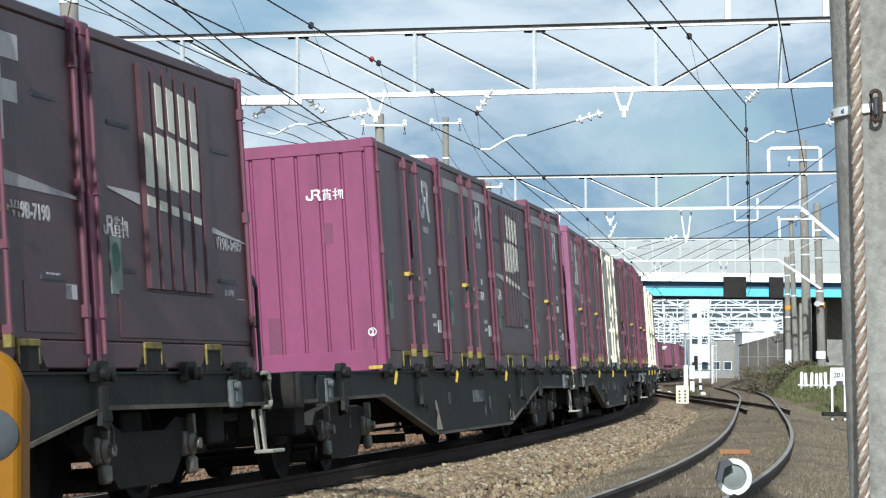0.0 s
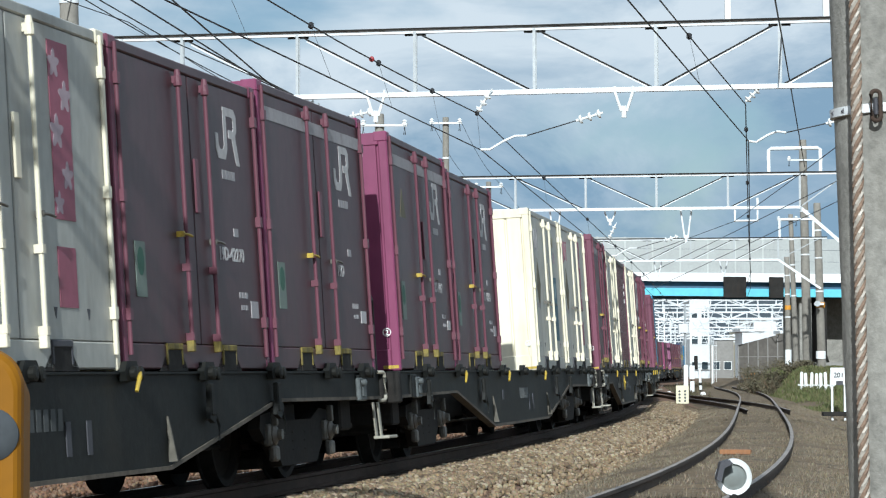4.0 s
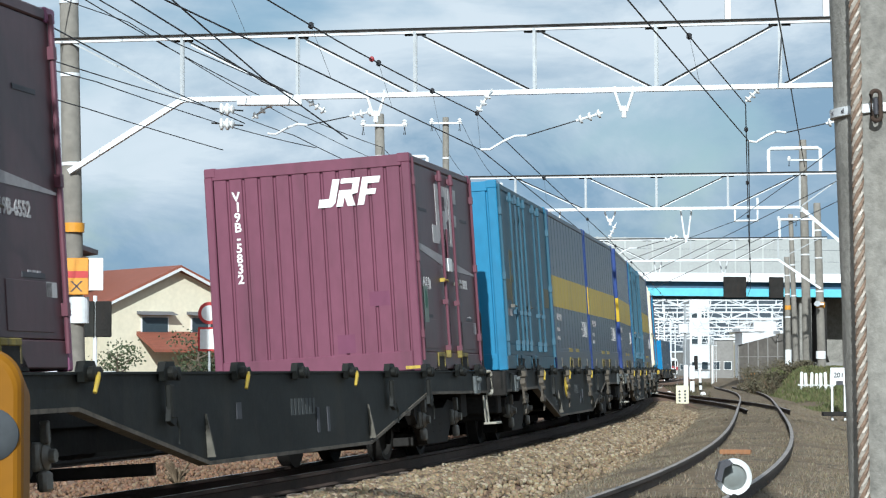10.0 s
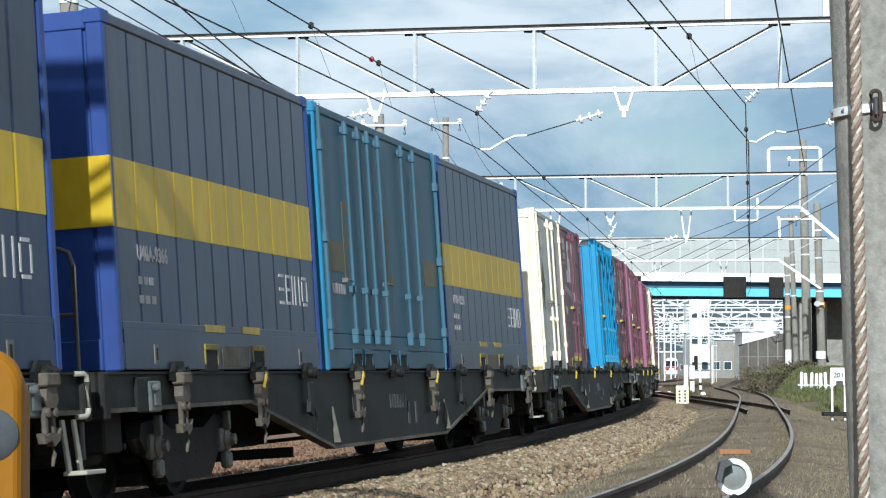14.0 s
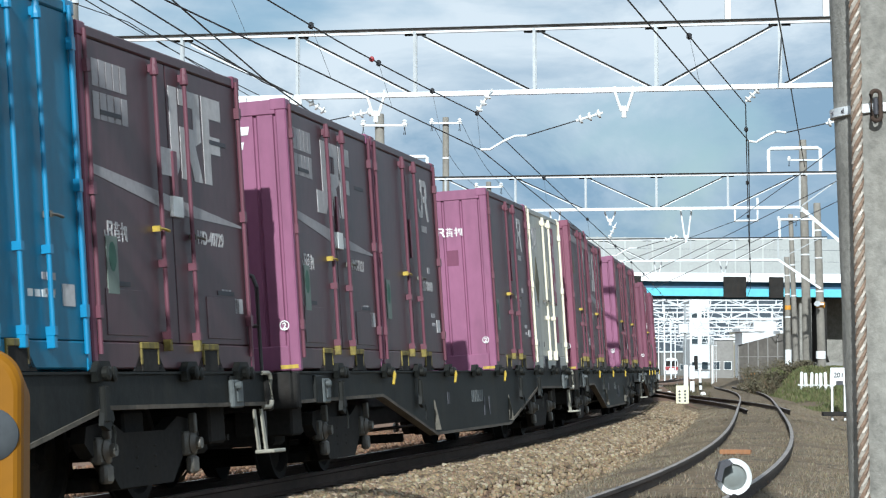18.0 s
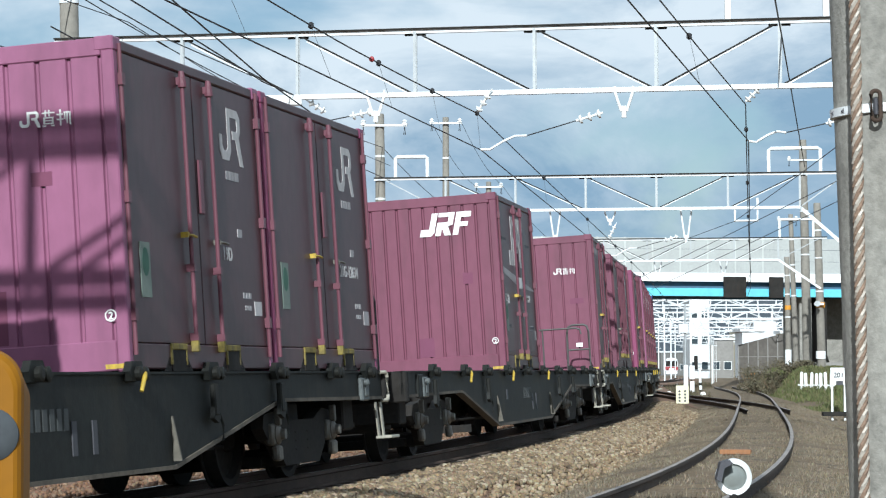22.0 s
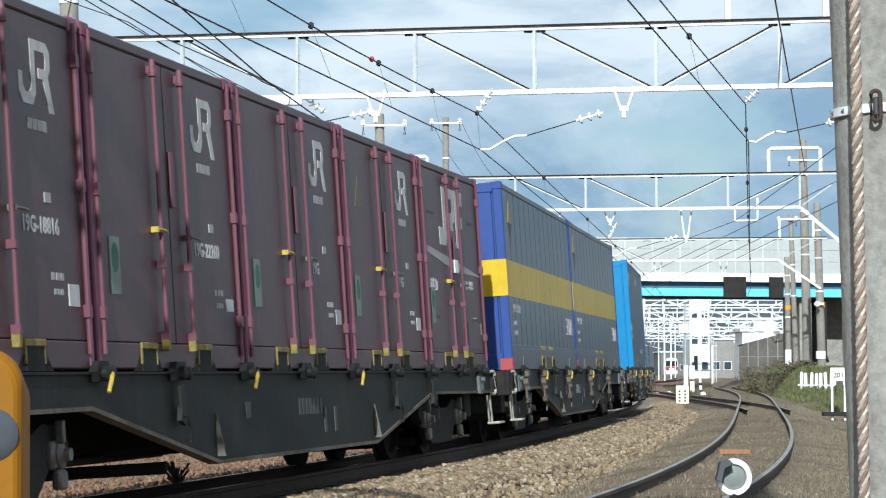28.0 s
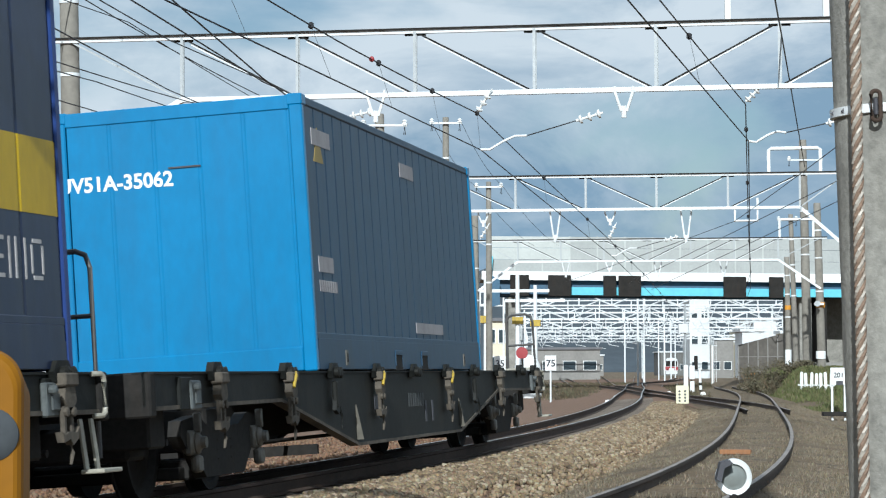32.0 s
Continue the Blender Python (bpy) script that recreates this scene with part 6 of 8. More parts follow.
# ---- the near pole with its rope, and the lamp housings by the tripod ----
near = concrete_mast("catenary_mast", 1.668, 8.75, -0.5, 9.0, 0.205, 0.165, 0.33, "near grey concrete pole with a rusty twisted stay rope", steps=False)
for z in (2.488,):
    rr = 0.196
    part("steel_band", Form().turned([(rr, z - 0.017), (rr + 0.012, z - 0.015), (rr + 0.012, z + 0.015), (rr, z + 0.017)], 32), GALV, near, "perforated galvanised band", smooth=True)
    shackle = [(-0.085 + 0.016 * math.cos(a), -0.222, z + 0.003 + (0.036 if math.sin(a) > 0 else -0.036) + 0.016 * math.sin(a)) for a in np.linspace(0.05, 2 * math.pi + 0.05, 21)]
    part("shackle", Form().tube(shackle, 0.0075, 8), RUST, near, "rusty shackle on the band", smooth=True)
    part("shackle_pin", Form().box(-0.092, -0.078, -0.226, -0.20, z - 0.03, z + 0.03, 0.004), DARK_MARK, near)
    for k in range(9):
        a = math.radians(-170 + k * 20)
        part("band_hole", Form().turned([(0.009, -0.004), (0.009, 0.006)], 4, ((rr + 0.010) * math.cos(a), (rr + 0.010) * math.sin(a), z), "y"), DARK_MARK, near)
ROPE_RUST = surface("rusty_strand", (0.20, 0.135, 0.095), 0.8, 0.1, 0.35, 20, 0.5, (0.30, 0.24, 0.18))
ROPE_PALE = surface("pale_worn_strand", (0.40, 0.36, 0.31), 0.6, 0.2, 0.25, 20, 0.45, (0.22, 0.13, 0.08))
rope = thing("stay_rope", "rusty twisted steel stay rope along the pole", "rope")
for k in range(6):
    f = Form()
    path = []
    for i in range(360):
        z = -0.4 + i * 0.02
        a = 2 * math.pi * (k / 6 + i * 0.02 / 0.17)
        path.append((1.424 - 0.009 * (z - 1.08) + 0.0125 * math.cos(a), 8.45 + 0.0125 * math.sin(a), z))
    part("strand", f.tube(path, 0.0085, 6), ROPE_RUST if k % 2 else ROPE_PALE, rope, smooth=True)

LENS_GREY = surface("dusty_grey_glass", (0.040, 0.046, 0.052), 0.8, 0, 0.15, 30, 0.3)
box = thing("signal_box", "rounded orange-yellow enamelled housing with a grey lens", "housing", "", Matrix.Translation((-1.168, 5.0, 0)))
arc = [(0.344 - 0.07 + 0.07 * math.cos(k * math.pi / 28), 1.123 - 0.075 + 0.075 * math.sin(k * math.pi / 28)) for k in range(15)]
rim = [(-0.30, 0.35), (0.344, 0.35)] + arc + [(-0.25, 1.115), (-0.29, 1.09), (-0.30, 1.05)]
shell = Form()
loops = []
for y, k in ((-0.150, 0.955), (-0.145, 0.975), (-0.135, 0.992), (-0.12, 1.0), (0.16, 0.90)):
    loops.append([(x * k, y, 0.74 + (z - 0.74) * k) for x, z in rim])
n_rim = len(rim)
shell.add([p for lp in loops for p in lp], [tuple(range(n_rim))] + [(a * n_rim + i, (a + 1) * n_rim + i, (a + 1) * n_rim + (i + 1) % n_rim, a * n_rim + (i + 1) % n_rim) for a in range(4) for i in range(n_rim)] + [tuple(range(5 * n_rim - 1, 4 * n_rim - 1, -1))])
part("shell", shell, ORANGE, box)
part("stand", Form().turned([(0.14, -0.45), (0.14, -0.41), (0.05, -0.40), (0.05, 0.36)], 16), GALV, box, "steel stand")
part("lens", Form().turned([(0.02, -0.008), (0.042, -0.007), (0.052, 0.0), (0.052, 0.02)], 28, (0.287, -0.152, 0.955), "y"), LENS_GREY, box, "grey round lens", smooth=True)

LENS = surface("lamp_glass", (0.20, 0.215, 0.205), 0.12, 0, 0.1, 8)
dwarf = thing("ground_lamp", "round white-rimmed ground signal lamp with a dark hood", "signal lamp", "", Matrix.Translation((2.33, 20.0, -0.02)))
part("rim", Form().turned([(0.105, -0.02), (0.145, -0.03), (0.15, 0.01), (0.14, 0.09), (0.11, 0.09), (0.105, 0.0), (0.105, -0.02)], 32, (0, 0, 0.235), "y", False), WHITE_STEEL, dwarf, "white rim", smooth=True)
part("lens", Form().turned([(0.02, -0.02), (0.07, -0.008), (0.104, 0.01), (0.104, 0.03)], 28, (0, 0, 0.235), "y"), LENS, dwarf, "grey glass lens", smooth=True)
part("hood", Form().prism([(-0.155, 0.22), (-0.12, 0.36), (-0.05, 0.38), (-0.02, 0.35), (-0.09, 0.31), (-0.115, 0.2)], "y", -0.16, 0.0), DARK_MARK, dwarf, "dark sheet hood")
part("stem", Form().turned([(0.09, -0.45), (0.09, -0.41), (0.035, -0.40), (0.035, 0.1)], 14), SOOT_SHADE, dwarf)

# orange crossing plate on the first mast
SIGN_ORANGE = surface("reflective_orange", (0.62, 0.27, 0.02), 0.5, 0, 0.08, 8, 0.12)
SIGN_RED = surface("reflective_red", (0.45, 0.03, 0.03), 0.5, 0, 0.08, 8, 0.1)
plate_thing = thing("mast_sign", "orange mast plate with red bar and black cross", "sign", "", Matrix.Translation((-6.98, 47.22, 0)))
part("board", Form().box(-0.235, 0.225, -0.02, 0.0, 2.54, 3.24, 0.012), SIGN_ORANGE, plate_thing)
part("red_bar", Form().box(-0.235, 0.225, -0.026, -0.019, 2.86, 2.99), SIGN_RED, plate_thing)
f = Form()
for k in (-1, 1):
    f.prism([(-0.10 * k - 0.018, 2.60), (-0.10 * k + 0.018, 2.60), (0.10 * k + 0.018, 2.80), (0.10 * k - 0.018, 2.80)], "y", -0.027, -0.019)
part("cross", f, DARK_MARK, plate_thing, "black cross")
part("white_boards", Form().box(-0.36, 0.50, 0.03, 0.06, 2.62, 3.24, 0.01), WHITE_STEEL, plate_thing, "white backing board")
f = Form().turned([(0.21, 3.74), (0.212, 3.92)], 24, (-0.10, 0.42, 0))
solid("mast_band", f, SIGN_ORANGE, "orange reflective band round the mast", "band", m=Matrix.Translation((-6.98, 47.03, 0)))
f = Form().turned([(0.205, 2.0), (0.205, 2.5)], 24, (-0.03, 0.42, 0))
solid("mast_wrap", f, GALV, "pale sheet wrapped round the mast", "wrap", m=Matrix.Translation((-6.95, 47.03, 0)))
# ---- road bridge over the yard ----
BRIDGE_CYAN = surface("pale_blue_bridge_paint", (0.13, 0.50, 0.62), 0.5, 0, 0.08, 2, 0.15, (0.1, 0.2, 0.25))
BRIDGE_NAVY = surface("dark_blue_girder", (0.035, 0.10, 0.17), 0.55, 0, 0.15, 2, 0.2)
SCREEN = surface("grey_noise_barrier", (0.36, 0.375, 0.365), 0.6, 0, 0.1, 3, 0.2, (0.25, 0.25, 0.24))
SCREEN_PALE = surface("translucent_barrier", (0.46, 0.48, 0.46), 0.35, 0, 0.1, 3, 0.15, (0.35, 0.36, 0.36))
bridge = thing("road_bridge", "road bridge with pale blue girders and grey noise barriers", "bridge")
BY = 180.0


def on_bridge(name, x0, x1, y0, y1, z0, z1, mat, label="", c=0.0, slope=-0.012):
    f = Form().box(x0, x1, y0, y1, z0, z1, c)
    f.v = [(x, y, z + slope * (x - 15)) for x, y, z in f.v]
    return part(name, f, mat, bridge, label)


on_bridge("deck", 2.8, 75, BY - 0.1, BY + 11, 7.65, 8.15, CONCRETE, "concrete deck edge")
on_bridge("parapet", 2.8, 75, BY - 0.35, BY - 0.1, 7.5, 8.12, WHITE_STEEL, "white parapet beam")
on_bridge("girder", 3.4, 75, BY + 0.25, BY + 0.6, 6.5, 7.6, BRIDGE_NAVY, "dark blue plate girder")
on_bridge("lower_flange", 9.3, 75, BY - 0.1, BY + 0.6, 6.45, 7.02, BRIDGE_CYAN, "pale blue fascia")
on_bridge("inner_girder", 3.4, 75, BY + 4.5, BY + 5.0, 6.5, 7.6, BRIDGE_NAVY)
on_bridge("inner_girder", 3.4, 75, BY + 9.0, BY + 9.5, 6.5, 7.6, BRIDGE_NAVY)
for i in range(36):
    x = 3.2 + i * 2.0
    on_bridge("barrier_post", x - 0.05, x + 0.05, BY - 0.33, BY - 0.18, 8.1, 10.70, SCREEN_PALE)
    if i < 35:
        on_bridge("barrier_panel", x + 0.05, x + 1.95, BY - 0.29, BY - 0.23, 8.12, 8.98, SCREEN)
        on_bridge("barrier_panel", x + 0.05, x + 1.95, BY - 0.29, BY - 0.23, 9.0, 9.83, SCREEN_PALE if i < 3 else SCREEN)
        on_bridge("barrier_panel", x + 0.05, x + 1.95, BY - 0.29, BY - 0.23, 9.85, 10.66, SCREEN_PALE if i < 3 else SCREEN)
for x0, x1 in ((4.85, 6.2), (7.6, 9.25), (11.6, 12.5), (12.7, 14.3), (20.3, 21.9), (23.6, 24.6)):
    on_bridge("wire_guard", x0, x1, BY - 0.9, BY - 0.4, 6.35, 7.85, SOOT_SHADE, "dark guard over the wires")
part("end_post", Form().prism([(2.95, 5.0), (3.25, 5.0), (3.62, 9.3), (3.36, 9.3)], "y", BY - 0.9, BY - 0.5), BRIDGE_CYAN, bridge, "pale blue end post")
part("end_panel", Form().prism([(3.35, 5.6), (4.1, 5.8), (4.1, 7.6), (3.55, 7.9)], "y", BY - 0.8, BY - 0.6), BRIDGE_NAVY, bridge)
part("abutment", Form().prism([(29.5, -0.5), (75, -0.5), (75, 6.4), (27.6, 6.4), (27.6, 5.6)], "y", BY + 5.5, BY + 10), CONCRETE, bridge, "concrete abutment")
# yard-side face painted black for the shade under the bridge
part("abutment_face", Form().box(27.2, 27.9, BY + 0.5, BY + 10, -0.5, 6.4), SOOT_SHADE, bridge)
for x in (5.2, 26.4, 34.0):
    part("pier", Form().box(x - 0.45, x + 0.45, BY + 0.7, BY + 9.5, -0.5, 6.45, 0.05), CONCRETE, bridge, "concrete pier")

# ---- yard beyond the bridge ----
FAR_STEEL = surface("pale_yard_steel", (0.66, 0.68, 0.69), 0.5, 0, 0.08, 2, 0.1)


def yard_gantry(y, x0, x1, top, seed):
    r = random.Random(seed)
    c = thing("yard_gantry", "white steel truss gantry across the yard tracks", "gantry", "yard gantries")
    for z, w in ((top, 0.13), (top - 1.1, 0.15)):
        part("chord", Form().box(x0, x1, y - 0.1, y + 0.1, z - w * 0.55, z + w * 0.25), FAR_STEEL, c)
    n = int((x1 - x0) / 2.6)
    for i in range(n + 1):
        x = x0 + (x1 - x0) * i / n
        part("post", Form().box(x - 0.05, x + 0.05, y - 0.06, y + 0.06, top - 1.1, top), FAR_STEEL, c)
        if i < n:
            xb = x0 + (x1 - x0) * (i + 1) / n
            a, b = (top, top - 1.1) if i % 2 else (top - 1.1, top)
            part("diagonal", Form().tube([(x, y, a), (xb, y, b)], 0.055, 5), FAR_STEEL, c)
        if i % 2 and r.random() < 0.8:
            part("hanger", Form().tube([(x - 0.5, y, top - 1.1), (x, y, top - 2.2), (x + 0.5, y, top - 1.1)], 0.055, 5), FAR_STEEL, c)
            part("arm", Form().tube([(x, y, top - 2.1), (x + 1.6, y, top - 2.4)], 0.045, 5), FAR_STEEL, c)
    for x in (x0 - 0.1, (x0 + x1) / 2 + r.uniform(-3, 3), x1 + 0.1):
        part("leg", Form().box(x - 0.08, x + 0.08, y - 0.08, y + 0.08, -0.4, top + 0.3, 0.02), FAR_STEEL, c)


for i, (y, a, b, top) in enumerate(((200, 3.0, 29.5, 7.4), (222, 5.5, 31, 7.3), (246, 7, 34, 7.2), (272, 9, 36, 7.4), (300, 9, 41, 7.3), (332, 12, 46, 7.4), (370, 14, 52, 7.3), (415, 14, 58, 7.4), (470, 16, 66, 7.5))):
    yard_gantry(y, a, b, top, i)

for i in range(9):
    x0, x1 = 6 + i * 2.6, 26 + i * 4.6
    wire("yard_wire", [(6 + i * 1.6, 190, 5.0), (16 + i * 3.4, 480, 5.0)], 0.02, 0.0, "dark overhead wire above the yard", 4, "yard wires")
for i in range(5):
    a, b = (8 + i * 2.2, 185.0), (15 + i * 7.5, 480.0)
    way = Way([a, ((a[0] + b[0]) / 2, (a[1] + b[1]) / 2), b], -0.18)
    lay_rails("yard_track", way, [0, way.length / 2, way.length], "far yard track", m_head=SIDING_RAIL)

# buildings behind the yard
WALL_WHITE = surface("white_render", (0.62, 0.635, 0.645), 0.8, 0, 0.08, 1.2, 0.2, (0.5, 0.5, 0.5))
WALL_TAN = surface("tan_siding", (0.42, 0.35, 0.27), 0.85, 0, 0.1, 2, 0.25, (0.3, 0.26, 0.2), stretch=(1, 1, 6))
WALL_CREAM = surface("cream_render", (0.66, 0.60, 0.46), 0.85, 0, 0.08, 2, 0.2, (0.45, 0.4, 0.3))
WALL_GREY = surface("grey_concrete_wall", (0.24, 0.23, 0.215), 0.9, 0, 0.15, 1.5, 0.3, (0.18, 0.17, 0.16))
TILE_RED = surface("red_brown_roof_tile", (0.24, 0.075, 0.045), 0.75, 0, 0.2, 6, 0.3, (0.12, 0.06, 0.05), 0.5, 14, (1, 6, 1))
ROOF_GREY = surface("dark_grey_roof", (0.14, 0.14, 0.15), 0.8, 0, 0.15, 3, 0.2)
GLASS = surface("dark_window_glass", (0.04, 0.055, 0.065), 0.1, 0, 0.1, 2)


WALL_DARK = surface("dark_shed_wall", (0.13, 0.13, 0.125), 0.85, 0, 0.2, 1.0, 0.4, (0.22, 0.21, 0.2))


def block(name, x0, x1, y0, y1, h, mat, label, floors=0, cols=0, roof=ROOF_GREY, base=-0.5):
    c = thing(name, label, "building", "yard buildings")
    part("wall", Form().box(x0, x1, y0, y1, base, h), mat, c)
    part("roof", Form().box(x0 - 0.3, x1 + 0.3, y0 - 0.3, y1 + 0.3, h, h + 0.35), roof, c)
    for i in range(floors):
        for j in range(cols):
            w = (x1 - x0) / cols
            z = base + 1.6 + i * (h - base - 1.0) / floors
            xa = x0 + w * (j + 0.2)
            p = part("window", Form().box(xa - 0.08, xa + w * 0.6 + 0.08, y0 - 0.07, y0 + 0.02, z - 0.08, z + 1.38), WHITE_STEEL, c, "window frame")
            part("pane", Form().box(xa, xa + w * 0.6, y0 - 0.09, y0 - 0.06, z, z + 1.3), GLASS, p)
    return c


block("office_building", 42.2, 45.6, 425, 437, 13.6, WALL_WHITE, "white office block behind the yard", 3, 2, WALL_WHITE)
block("annexe", 46.4, 50.5, 432, 440, 6.2, WALL_GREY, "low white annexe behind the yard", 1, 2, WALL_WHITE)
block("warehouse", 22, 40, 620, 640, 4.6, WALL_GREY, "long white warehouse behind the yard", 1, 9, WALL_WHITE)
block("warehouse", 56, 98, 640, 660, 5.5, WALL_DARK, "long white warehouse behind the yard", 1, 10, WALL_WHITE)
block("warehouse", 11.5, 24, 380, 395, 4.2, WALL_GREY, "grey depot shed with a dark doorway", 1, 4)
block("house", 4.4, 7.4, 250, 262, 6.0, WALL_CREAM, "cream house beside the yard", 2, 3)
block("apartment_block", 63, 70, 520, 535, 10.5, WALL_WHITE, "white apartment block in the distance", 3, 5, WALL_WHITE)
block("house", 58.8, 63.4, 500, 510, 8.8, WALL_CREAM, "cream building behind the ramp", 2, 3)
block("apartment_block", 73.5, 79.5, 600, 612, 13.0, WALL_TAN, "tan apartment block in the distance", 4, 3, WALL_WHITE)
block("house", 41.3, 44.3, 330, 338, 7.6, WALL_WHITE, "white house on the hillside road", 1, 2, WALL_WHITE)
block("house", 38.8, 41.6, 322, 330, 6.0, WALL_WHITE, "low white house on the hillside road", 1, 2, WALL_WHITE)
block("house", 42.6, 45.4, 312, 318, 5.6, WALL_CREAM, "cream house beside the ramp", 1, 2, WALL_WHITE)
block("depot", 47, 53, 350, 365, 4.6, WALL_WHITE, "white depot building with dark windows", 1, 4, WALL_WHITE)

# grey wall on the far side, falling towards the yard
WALL_RAMP = surface("stained_brown_concrete", (0.12, 0.108, 0.095), 0.9, 0, 0.25, 1.2, 0.5, (0.07, 0.062, 0.055))
wall = thing("ramp_wall", "grey retaining wall of the bridge ramp", "wall")
for i in range(9):
    x0 = 24.5 + i * 0.73
    y0 = 206 - i * 0.6
    h0, h1 = 3.1 + i * 0.2, 3.1 + (i + 1) * 0.2
    f = Form().add([(x0, y0, -0.5), (x0 + 0.71, y0 - 0.58, -0.5), (x0 + 0.71, y0 - 0.58, h1), (x0, y0, h0), (x0 + 0.2, y0 + 0.3, -0.5), (x0 + 0.91, y0 - 0.28, -0.5), (x0 + 0.91, y0 - 0.28, h1), (x0 + 0.2, y0 + 0.3, h0)],
                   [(0, 1, 2, 3), (5, 4, 7, 6), (3, 2, 6, 7), (0, 3, 7, 4), (1, 5, 6, 2)])
    part("panel", f, WALL_RAMP, wall)
    for z in (0.9, 2.1):
        part("ledge", Form().add([(x0 - 0.02, y0 - 0.02, z), (x0 + 0.73, y0 - 0.62, z), (x0 + 0.73, y0 - 0.62, z + 0.06), (x0 - 0.02, y0 - 0.02, z + 0.06), (x0, y0 + 0.1, z), (x0 + 0.73, y0 - 0.5, z), (x0 + 0.73, y0 - 0.5, z + 0.06), (x0, y0 + 0.1, z + 0.06)], [(0, 1, 2, 3), (3, 2, 6, 7), (0, 4, 5, 1)]), WALL_GREY, wall)
    part("rib", Form().box(x0 - 0.04, x0 + 0.04, y0 - 0.06, y0 + 0.1, -0.5, h0), WALL_GREY, wall)


# ---- right bank: fence, boards, bushes ----
fence = thing("white_fence", "white concrete picket fence on the bank", "fence")
for i, (lean, top) in enumerate(((0.02, 0.97), (-0.03, 0.93), (0.03, 0.95), (0.02, 0.91), (-0.02, 0.93), (-0.04, 0.96), (0.01, 0.92))):
    x, y = 14.96 + i * 0.19, 104.2 - i * 0.12
    part("picket", Form().prism([(x, 0.0), (x + 0.12, 0.0), (x + 0.12 + lean, top - 0.06), (x + 0.09 + lean, top), (x + 0.03 + lean, top), (x + lean, top - 0.06)], "y", y, y + 0.09), WHITE_STEEL, fence)
part("rail", Form().tube([(14.9, 104.34, 0.42), (16.3, 103.5, 0.40)], 0.035, 6), WHITE_STEEL, fence)

board = thing("number_board", "white number board on two grey posts", "sign", "", Matrix.Translation((11.44, 72.0, 0)))
part("panel", Form().box(-0.22, 0.22, -0.02, 0.02, 0.62, 1.12, 0.008), WHITE_STEEL, board)
me, w = letters("201", 0.2, DARK_MARK)
part("lettering", me, DARK_MARK, board, at=Matrix.Translation((-w / 2, -0.026, 0.84)))
part("dark_patch", Form().box(-0.06, 0.14, -0.03, -0.018, 0.62, 0.74), DARK_MARK, board)
for x in (-0.17, 0.2):
    part("post", Form().box(x - 0.03, x + 0.03, 0.025, 0.08, -0.5, 1.1), GALV, board)
part("cable_box", Form().box(-0.45, 0.4, -0.1, 0.25, -0.28, -0.16, 0.01), SOOT_SHADE, board, "dark cable trough")

DOT_FACE = surface("cream_reflective_board", (0.74, 0.70, 0.50), 0.5, 0, 0.06, 10, 0.1)
ind = thing("point_indicator", "cream board with rows of dark dots", "sign", "", Matrix.Translation((8.27, 86.0, 0)))
part("panel", Form().box(-0.22, 0.22, -0.02, 0.02, -0.10, 0.53, 0.01), DOT_FACE, ind)
for i in range(4):
    for x in (-0.10, 0.09):
        part("dot", Form().turned([(0.038, -0.03), (0.038, -0.018)], 12, (x, 0, 0.0 + i * 0.11), "y"), DARK_MARK, ind)
part("post", Form().box(-0.03, 0.03, 0.02, 0.06, -0.5, 0.4), SOOT_SHADE, ind)


def signal_post(x, y, h, label, heads=1):
    c = thing("yard_signal", label, "signal", "yard signals", Matrix.Translation((x, y, -0.4)))
    part("post", Form().turned([(0.09, 0), (0.08, h)], 12), WHITE_STEEL, c, smooth=True)
    for i in range(heads):
        hd = part("head", Form().box(-0.2, 0.2, -0.12, 0.1, h - 0.75 - i * 1.0, h - 0.05 - i * 1.0, 0.05), FRAME_PALE, c, "grey signal head")
        for k in (0.2, 0.5):
            part("lens", Form().turned([(0.02, -0.14), (0.07, -0.13), (0.075, -0.11)], 12, (0, 0, h - 0.75 - i * 1.0 + k), "y"), LENS, hd)
    part("ladder", Form().box(0.14, 0.18, 0.05, 0.09, 0, h - 0.4).box(0.36, 0.40, 0.05, 0.09, 0, h - 0.4), GALV, c)


relay = thing("yard_signal", "slim white post with a cabinet and a square box", "signal", "yard signals", Matrix.Translation((14.63, 150, -0.4)))
part("post", Form().turned([(0.07, 0), (0.06, 5.45)], 10), FRAME_PALE, relay, smooth=True)
part("box", Form().box(-0.42, 0.16, -0.2, 0.1, 3.68, 4.25, 0.03), WALL_WHITE, relay, "white square box")
for x0, x1, z0, z1 in ((-0.14, 0.12, 0.2, 1.75), (0.2, 0.52, 0.9, 1.72), (0.24, 0.5, 0.1, 0.78)):
    part("cabinet", Form().box(x0, x1, -0.35, -0.1, z0, z1, 0.03), WHITE_STEEL, relay, "small white cabinet")
part("leg", Form().box(0.3, 0.36, -0.26, -0.2, 0, 0.9), SOOT_SHADE, relay)
part("dark_head", Form().box(0.5, 0.72, -0.3, -0.1, 1.5, 2.3, 0.03), SOOT_SHADE, relay, "dark signal head")
slim = thing("marker_post", "leaning white marker post with dark bands", "post", "", Matrix.Translation((15.55, 150, -0.42)) @ Matrix.Rotation(-0.05, 4, "Y"))
part("shaft", Form().turned([(0.09, 0), (0.08, 1.5)], 10), WHITE_STEEL, slim, smooth=True)
for z in (0.12, 0.55):
    part("band", Form().turned([(0.093, z), (0.092, z + 0.16)], 10), SOOT_SHADE, slim)
signal_post(4.6, 150, 5.0, "white signal post with dark heads", 2)
signal_post(26.0, 240, 4.6, "white signal post with dark heads", 1)
